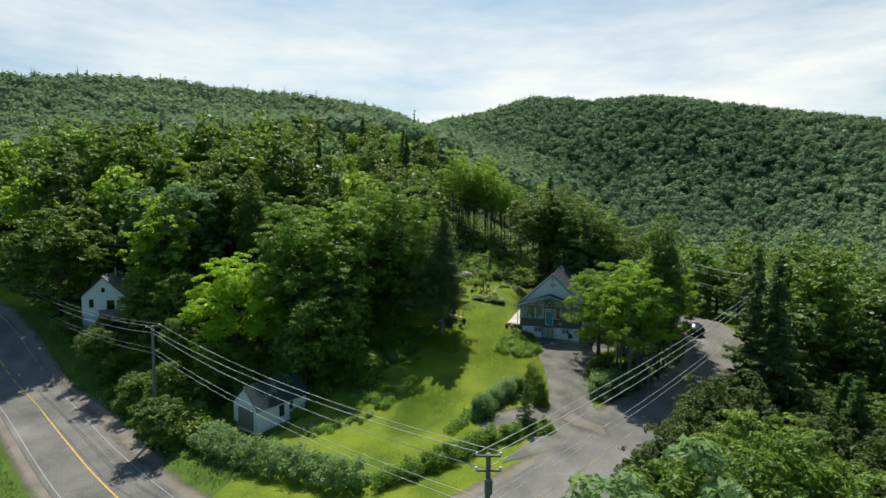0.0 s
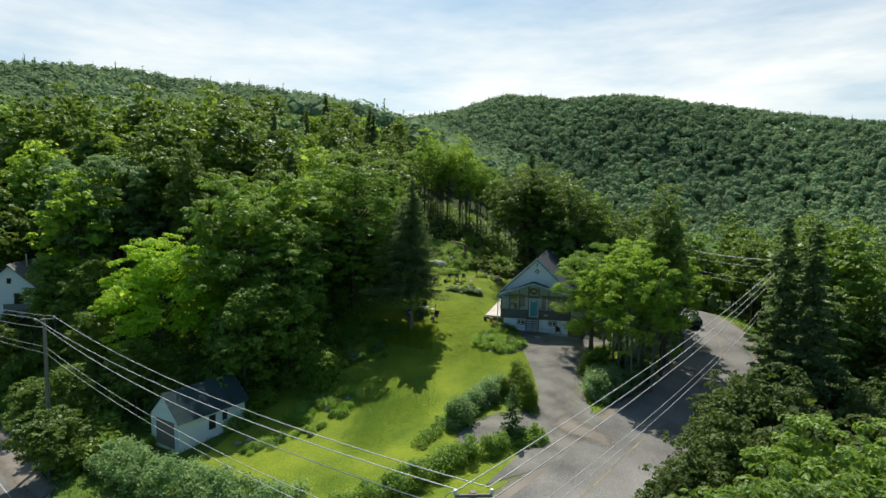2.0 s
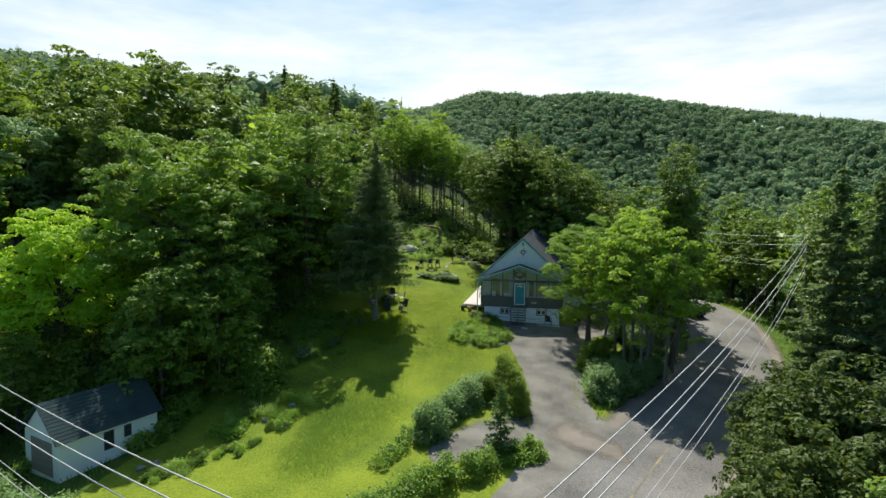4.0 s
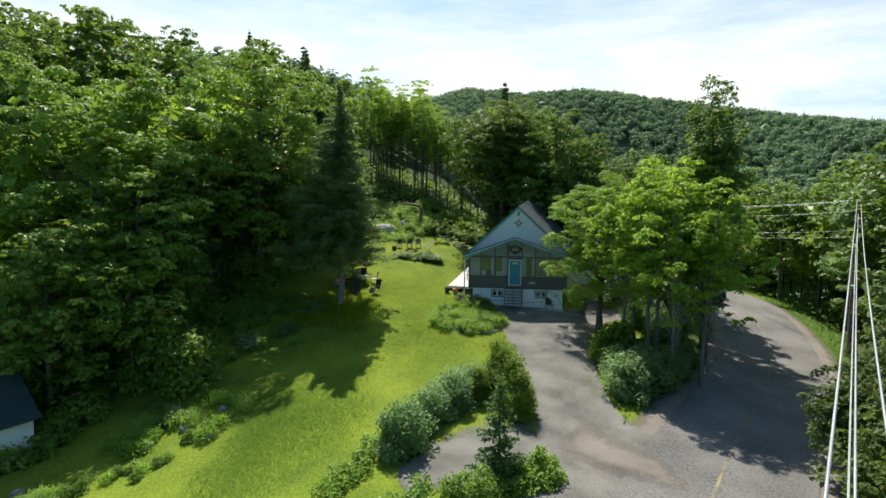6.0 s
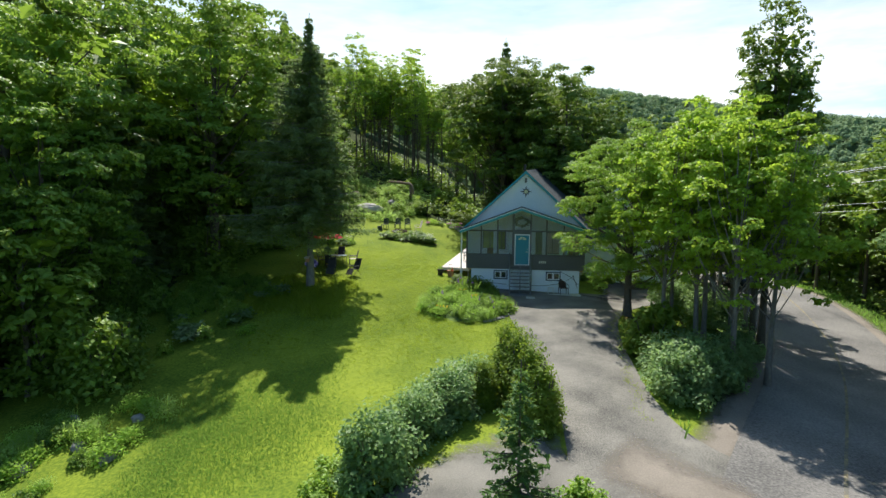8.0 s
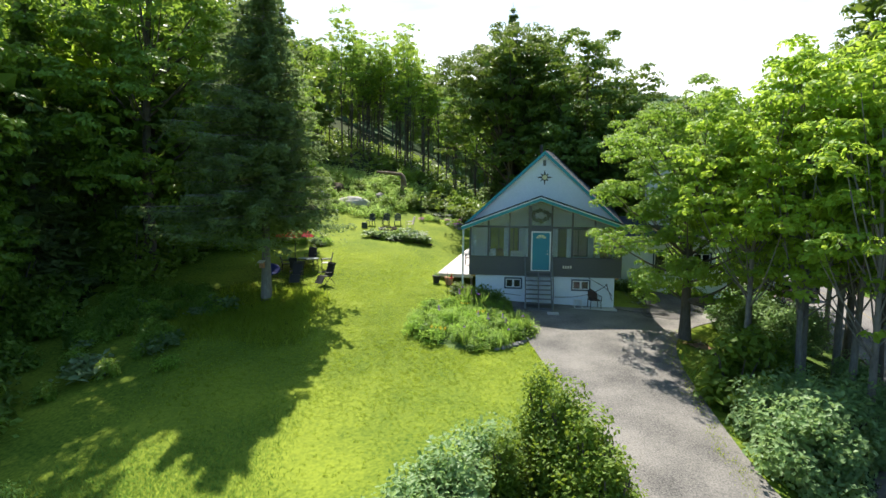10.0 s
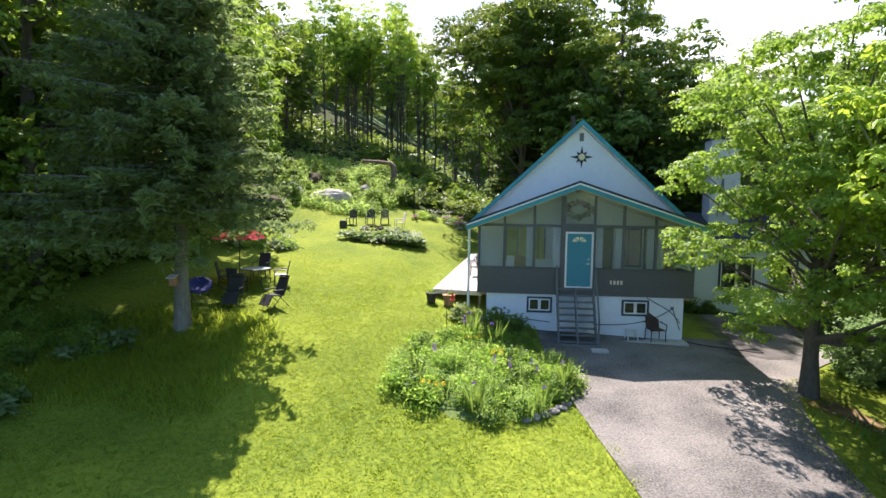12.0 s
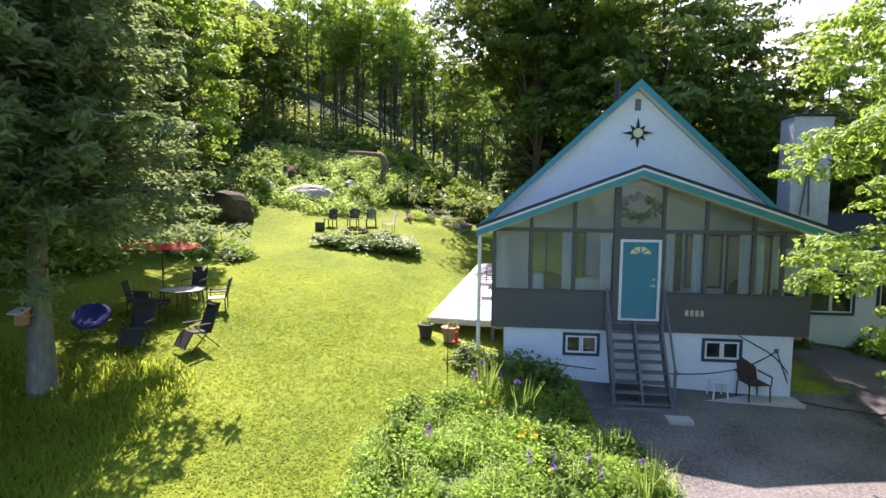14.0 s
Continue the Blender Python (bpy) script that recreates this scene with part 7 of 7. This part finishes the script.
def wave(x, y):
    return np.sin(x * 0.9 + 1.3 * np.sin(y * 0.35)) + np.sin(y * 0.8 + 1.1 * np.sin(x * 0.5))


def lawn_tufts():
    """Short lawn grass in small tufts of unlike height, thicker in some places than others."""
    r = np.random.default_rng(31)
    n, k = 26000, 9
    x, y = r.uniform(-18, -1, n), r.uniform(54, 80, n)
    keep = on_lawn(x, y) & (r.random(n) < np.clip((y - 54) / 6, 0, 1) * np.clip((80 - y) / 10, 0, 1) * np.clip((x + 18) / 3, 0, 1) * (0.7 + 0.15 * wave(x * 1.9, y * 1.9)))
    x, y = x[keep], y[keep]
    n = len(x)
    tall = r.uniform(0.5, 1.0, n) ** 1.5 + 0.25 * np.clip(wave(x * 0.8 + 2, y * 0.8), 0, 2)
    a = r.uniform(0, 6.283, (n, k))
    h = 0.05 * tall[:, None] * r.uniform(0.6, 1.2, (n, k))
    b = np.stack([x[:, None] + r.normal(0, 0.035, (n, k)), y[:, None] + r.normal(0, 0.035, (n, k)), (ground(x, y) - 0.008)[:, None] + 0 * a], 2)
    t = b + np.stack([np.cos(a) * h * 0.8, np.sin(a) * h * 0.8, h], 2)
    s = np.stack([-np.sin(a), np.cos(a), 0 * a], 2) * (0.009 * r.uniform(0.6, 1.4, (n, k)))[..., None]
    v = np.stack([b - s, b + s, t + s * 0.4, t - s * 0.4], 2).reshape(-1, 3)
    tagged(new("lawn_grass", from_arrays("lawn_grass", v, np.arange(len(v)).reshape(-1, 4), M_GRASS)), "short uneven sunlit lawn grass in tufts", "grass", kind="stuff")


lawn_tufts()


def clover():
    """Small flat leaves that cover the mown lawn."""
    r = np.random.default_rng(37)
    x, y = r.uniform(-17, -1, 290000), r.uniform(57, 78, 290000)
    k = on_lawn(x, y) & (r.random(len(x)) < np.clip((y - 57) / 6, 0, 1) * np.clip((x + 17) / 2, 0, 1) * np.clip((78 - y) / 5, 0, 1) * (0.55 + 0.3 * np.sin(x * 2.3 + 2 * np.sin(y * 1.7)) * np.sin(y * 2.9 + np.sin(x * 1.9))))
    x, y = x[k], y[k]
    c = np.stack([x, y, ground(x, y) + r.uniform(0.004, 0.018, len(x))], 1)
    v, f = leaf_arrays(r, c, np.tile([0, 0, 1.0], (len(x), 1)), 0.019, 0.4, 0.8)
    tagged(new("clover", from_arrays("clover", v, f, M_GRASS)), "low clover growing in the lawn", "clover", kind="stuff")


clover()
blades("rough_grass", 36, 48000, (-20, -10, 60, 69), 0.22, 0.016, M_GRASS, "rough longer grass round the spruce's foot", lambda x, y: on_lawn(x, y) & (((x + 15.5) / 4.2) ** 2 + ((y - 65.3) / 3.0) ** 2 + 0.2 * wave(x * 1.7, y * 1.7) < np.random.default_rng(7).uniform(0.0, 1.1, len(x))))
blades("tall_grass", 32, 150000, (-18, -8.5, 44, 60.5), 0.075, 0.008, M_GRASS_TALL, "longer darker grass left unmown in the lawn", lambda x, y: on_lawn(x, y) & (((x + 13) / 3.6) ** 2 + ((y - 52) / 6.8) ** 2 + 0.22 * wave(x, y) < np.random.default_rng(6).uniform(0.1, 1.15, len(x))))


def verge(x, y):
    d = np.min((x[:, None] - ROADLINE[None, ::2, 0]) ** 2 + (y[:, None] - ROADLINE[None, ::2, 1]) ** 2, axis=1)
    right = (x > 3.2) & (x < 14) & (y > 52) & (y < 65) & (d > 4.6 ** 2) & ~((x < 5.6) & (y > 67.5))
    left = (x < -26) & (y < 60) & (d > 4.9 ** 2)
    out = (x > 15) & (d > 4.4 ** 2) & (d < 9 ** 2)
    return right | left | out


def drive_edge(x, y):
    left = np.interp(y, [41, 47, 51, 54, 59, 64.5, 67.5], [-4, -1.2, -1.0, -0.9, -1.5, -2.9, -3.4])
    right = np.interp(y, [52, 54.5, 58.5, 64.7, 67.6], [2.8, 2.1, 2.4, 2.9, 4.2])
    r = np.random.default_rng(9)
    return (y > 54) & (y < 67.5) & (np.abs(np.where(np.abs(x - left) < np.abs(x - right), x - left, x - right) + 0.12 * np.sin(y * 2.1) + 0.1 * np.sin(y * 5.3)) < np.abs(r.normal(0, 0.16, len(x))))


blades("edge_grass", 34, 60000, (-4, 5, 54, 67.5), 0.08, 0.012, M_GRASS, "ragged grass along the driveway's edges", drive_edge)
blades("verge_grass", 33, 90000, (-70, 34, 28, 96), 0.3, 0.035, M_GRASS_TALL, "rough grass on the verges and banks", verge)


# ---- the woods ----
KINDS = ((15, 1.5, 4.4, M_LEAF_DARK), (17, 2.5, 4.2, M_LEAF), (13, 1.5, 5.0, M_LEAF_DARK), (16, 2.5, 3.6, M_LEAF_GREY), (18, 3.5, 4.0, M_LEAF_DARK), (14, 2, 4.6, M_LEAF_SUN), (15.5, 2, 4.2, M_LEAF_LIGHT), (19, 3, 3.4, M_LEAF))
WOOD_NEAR = [broadleaf("tree", 20 + k, h, c, r_, 2400, 0.22, m, 52, 1.1, trunk_r=0.2, limbs=8, hull=0.6) for k, (h, c, r_, m) in enumerate(KINDS)]
WOOD = [broadleaf("tree", 20 + k, h, c, r_, 1500, 0.32, m, 42, 1.25, trunk_r=0.2, limbs=5, hull=0.6) for k, (h, c, r_, m) in enumerate(KINDS)]
SLIM = [broadleaf("tree", 30 + k, h, c, r_, 3200, 0.125, m, 44, 0.8, trunk_r=0.11, limbs=12, open_crown=0.05, hull=0.0) for k, (h, c, r_, m) in enumerate(((16, 6, 2.2, M_LEAF_NEAR), (18, 8, 2.0, M_LEAF_LIGHT), (15, 5, 2.4, M_LEAF_NEAR)))]
WOOD_C = [conifer("spruce", 40 + k, h, 1.0, r_, M_NEEDLE, 32, 0.3, 0.7) for k, (h, r_) in enumerate(((16, 2.6), (13, 2.2)))]


def open_ground(x, y):
    """Whether a plan point is lawn, road, garden or house, where no wood stands."""
    if y < 95 and -26 + max(0, y - 62) * 0.26 < x < 12.5 and y > 36:
        return not (y > 84 and x > 1)
    if ((ROADLINE - np.array([x, y])) ** 2).sum(1).min() < (8.5 if x < 12 else 6.5) ** 2:
        return True
    if -24 < x < -8 and y < 104 or (-70 < x < -54 and y < 68):
        return True
    if x < -26 and y < 60 + 2.0 * np.sin(x * 0.3) or (-47 < x < -28 and y < 70) or (-82 < x < -66 and y < 72):
        return True
    return y < 36 or (x < 34 and y < 60)


# wood floor instead of lawn under the trees, its colour darkened for their shade
mid_x, mid_y = np.meshgrid((gx[:-1] + gx[1:]) / 2, (gy[:-1] + gy[1:]) / 2)
near_road = np.array([((ROADLINE[::3] - np.array([a, b])) ** 2).sum(1).min() for a, b in zip(mid_x.ravel(), mid_y.ravel())]) < 49
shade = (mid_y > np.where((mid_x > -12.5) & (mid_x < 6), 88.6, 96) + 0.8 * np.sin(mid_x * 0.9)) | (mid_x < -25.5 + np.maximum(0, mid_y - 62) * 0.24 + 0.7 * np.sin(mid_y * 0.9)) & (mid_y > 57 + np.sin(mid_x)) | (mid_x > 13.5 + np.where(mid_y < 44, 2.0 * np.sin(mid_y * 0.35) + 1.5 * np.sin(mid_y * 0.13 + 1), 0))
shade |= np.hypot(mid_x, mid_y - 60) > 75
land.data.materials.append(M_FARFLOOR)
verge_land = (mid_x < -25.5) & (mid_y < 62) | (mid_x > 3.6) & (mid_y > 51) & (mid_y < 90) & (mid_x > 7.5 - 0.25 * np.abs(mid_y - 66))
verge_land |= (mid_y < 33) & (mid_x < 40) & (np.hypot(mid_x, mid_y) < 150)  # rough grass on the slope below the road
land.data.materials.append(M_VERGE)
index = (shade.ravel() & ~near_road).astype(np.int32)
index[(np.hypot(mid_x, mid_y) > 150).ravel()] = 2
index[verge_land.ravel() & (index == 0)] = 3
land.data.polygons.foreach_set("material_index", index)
land.data.update()

rw = np.random.default_rng(11)
spots, tries = [], 0
while len(spots) < 285 and tries < 60000:
    tries += 1
    near = tries < 12000
    x, y = (rw.uniform(-75, 45), rw.uniform(36, 112)) if near else (rw.uniform(-115, 70), rw.uniform(36, 150))
    if abs(math.atan2(x + 3, y)) > 1.0 or open_ground(x, y) or (x > 12 and y > 118):
        continue
    gap = (5.8 if 92 < y < 114 and -24 < x < 14 else 4.3) if near else (8.5 if -26 < x < 20 else 6.0)
    if (-26 < x < 2 and 103 < y < 128) or any((x - a) ** 2 + (y - b) ** 2 < gap ** 2 for a, b in spots):
        continue
    if near and len(spots) > 190:
        continue
    spots.append((x, y))
for x, y in spots:
    back = 92 < y < 112 and -22 < x < 0
    if rw.random() < 0.1 and not (y < 112 and -22 < x < 14):
        plant_tree(WOOD_C[rw.integers(2)], x, y, rw.uniform(0, 360), rw.uniform(0.8, 1.15), "dark spruce standing in the mixed woods", group="woodland spruces", name="spruce_tree")
    elif back:
        plant_tree(SLIM[rw.integers(3)], x, y, rw.uniform(0, 360), rw.uniform(0.8, 1.05), "slim tall-stemmed tree behind the garden", group="slim woodland trees", name="tree")
    else:
        s = rw.uniform(0.78, 1.06) * (0.97 if x > 22 else 0.9 if x > 6 else 1.16 if x < -42 and y < 100 else 0.76 if y > 96 and x < -14 else 1.06 if x < -28 else 0.94)
        plant_tree((WOOD_NEAR if np.hypot(x + 8, y - 60) < 56 else WOOD)[rw.integers(len(WOOD))], x, y, rw.uniform(0, 360), s, "leafy green tree of the mixed woods", group="woodland trees", name="tree")


for k in range(46):
    x, y = rw.uniform(-26, 0), rw.uniform(104, 116) - (3 if k % 5 == 0 else 0)
    plant_tree(SLIM[k % 3], x, y, rw.uniform(0, 360), rw.uniform(0.7, 0.98), "slim tall-stemmed tree behind the garden", group="slim woodland trees", name="tree")


# the tallest trees on the crest: plan and height of the top
for x, y, top in ((-46.0, 113.3, 37.1), (-33.6, 106.6, 32.0)):
    plant_tree(BIG["far_spruce"], x, y, x * 30, (top - gz(x, y)) / 19.6, "tall spruce standing out on the wooded crest", group="crest spruces", name="spruce_tree")
for k, (x, y, top) in enumerate(((-46.6, 80.5, 29.3), (-53.5, 106.7, 35.6), (-41.0, 109.0, 34.4), (-60.0, 101.0, 35.0), (-55.0, 83.0, 30.0), (-38.0, 103.0, 31.5))):
    plant_tree(WOOD_NEAR[1 if k else 0], x, y, x * 50, (top - gz(x, y)) / (17 if k else 15), "tall leafy tree on the wooded crest", group="crest trees", name="tree")


for x, y, s in ((1.5, 93.5, 0.95), (6.2, 91.5, 0.9), (9.6, 95.5, 0.95), (4.0, 99.0, 1.0), (-1.2, 97.5, 0.95), (12.5, 90.0, 0.9)):
    plant_tree(WOOD_NEAR[int(x * 10) % len(WOOD_NEAR)], x, y, x * 50, s, "leafy green tree of the mixed woods", group="woodland trees", name="tree")


def undergrowth():
    """Low leafy growth that covers the floor of the woods near the garden."""
    r = np.random.default_rng(8)
    n = 6000
    x, y = r.uniform(-80, 45, n), r.uniform(44, 125, n)
    keep = np.array([not open_ground(a, b) or (b > 96.5 and -24 < a < -6) or (b > 89.3 and -12.5 < a < 3) for a, b in zip(x, y)])
    x, y = x[keep], y[keep]
    k = 16
    c = np.stack([x, y, ground(x, y) + r.uniform(0.1, 1.0, len(x))], 1)
    p = c[:, None] + r.normal(0, 0.6, (len(x), k, 3)) * np.array([1, 1, 0.5])
    v, f = leaf_arrays(r, p.reshape(-1, 3), np.tile([0, 0, 1.0], (len(x) * k, 1)), 0.24, 0.6)
    tagged(new("undergrowth", from_arrays("undergrowth", v, f, M_LEAF_DARK)), "dense low undergrowth on the floor of the woods", "undergrowth", kind="stuff")


undergrowth()


def far_woods():
    """The woods on the hills: a dome or a pointed cone of leafy sprays for each crown."""
    r = np.random.default_rng(5)
    way, d = r.uniform(-62, 46, 60000), np.sqrt(r.uniform(100 ** 2, 735 ** 2, 60000))
    x, y = d * np.sin(np.radians(way)), d * np.cos(np.radians(way))
    keep = ((d > 150) | (x > 62) | (x < -100) | ((x > 14) & (y > 112))) & ((way > -19) | (d < 500))
    keep &= r.random(len(x)) < 0.55
    x, y = x[keep][:17500], y[keep][:17500]
    x, y = np.r_[x, r.uniform(-150, 150, 260)], np.r_[y, r.uniform(-130, -14, 260)]
    d, n = np.hypot(x, y), len(x)
    z = ground(x, y)
    cone = r.random(n) < 0.07
    hgt = r.uniform(9, 14, n) * np.where(cone, 1.25, 1.0)
    wid = r.uniform(2.4, 5.2, n) * np.where(cone, 0.42, 1.0)
    rings, sides = np.radians([100, 55, 8]), 5
    a = np.linspace(0, 2 * np.pi, sides, endpoint=False)
    rad = np.where(cone[:, None], np.array([0.8, 0.42, 0.03])[None], np.sin(rings)[None])[:, :, None] * r.uniform(0.6, 0.95, (n, 3, sides))
    up = np.where(cone[:, None], np.array([0.1, 0.55, 1.0])[None], (0.66 + 0.27 * np.cos(rings))[None])[:, :, None] + np.zeros((1, 1, sides))
    v = np.stack([x[:, None, None] + wid[:, None, None] * rad * np.cos(a), y[:, None, None] + wid[:, None, None] * rad * np.sin(a), z[:, None, None] + hgt[:, None, None] * up], 3).reshape(-1, 3)
    i, j = np.meshgrid(np.arange(sides), np.arange(2))
    f = np.stack([j * sides + i, j * sides + (i + 1) % sides, (j + 1) * sides + (i + 1) % sides, (j + 1) * sides + i], 2).reshape(-1, 4)
    f = (f[None] + (np.arange(n) * 3 * sides)[:, None, None]).reshape(-1, 4)
    k = 18
    q = r.normal(0, 1, (n, k, 3)) + np.array([0, 0, 0.5])
    q /= np.linalg.norm(q, axis=2)[:, :, None]
    q[:, :, 2] = np.where(q[:, :, 2] < -0.1, -q[:, :, 2], q[:, :, 2])
    slim = np.where(cone[:, None, None], 0.8 * (1.02 - np.clip(q[:, :, 2:3], 0, 1)), 1.0)
    rise = np.where(cone[:, None], 0.15 + 0.85 * q[:, :, 2], 0.66 + 0.34 * q[:, :, 2])
    p = np.stack([x[:, None] + q[:, :, 0] * slim[:, :, 0] * wid[:, None], y[:, None] + q[:, :, 1] * slim[:, :, 0] * wid[:, None], z[:, None] + hgt[:, None] * rise], 2)
    p += r.normal(0, 0.35, p.shape)
    sv, sf = leaf_arrays(r, p.reshape(-1, 3), (q + np.array([0, 0, 0.35])).reshape(-1, 3), np.repeat(np.clip(wid * 0.26, 0.55, 1.1), k)[:, None], 0.35, 0.8)
    v, f = join_arrays([(v, f), (sv, sf)])
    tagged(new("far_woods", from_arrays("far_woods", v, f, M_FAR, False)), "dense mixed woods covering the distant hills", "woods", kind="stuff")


far_woods()
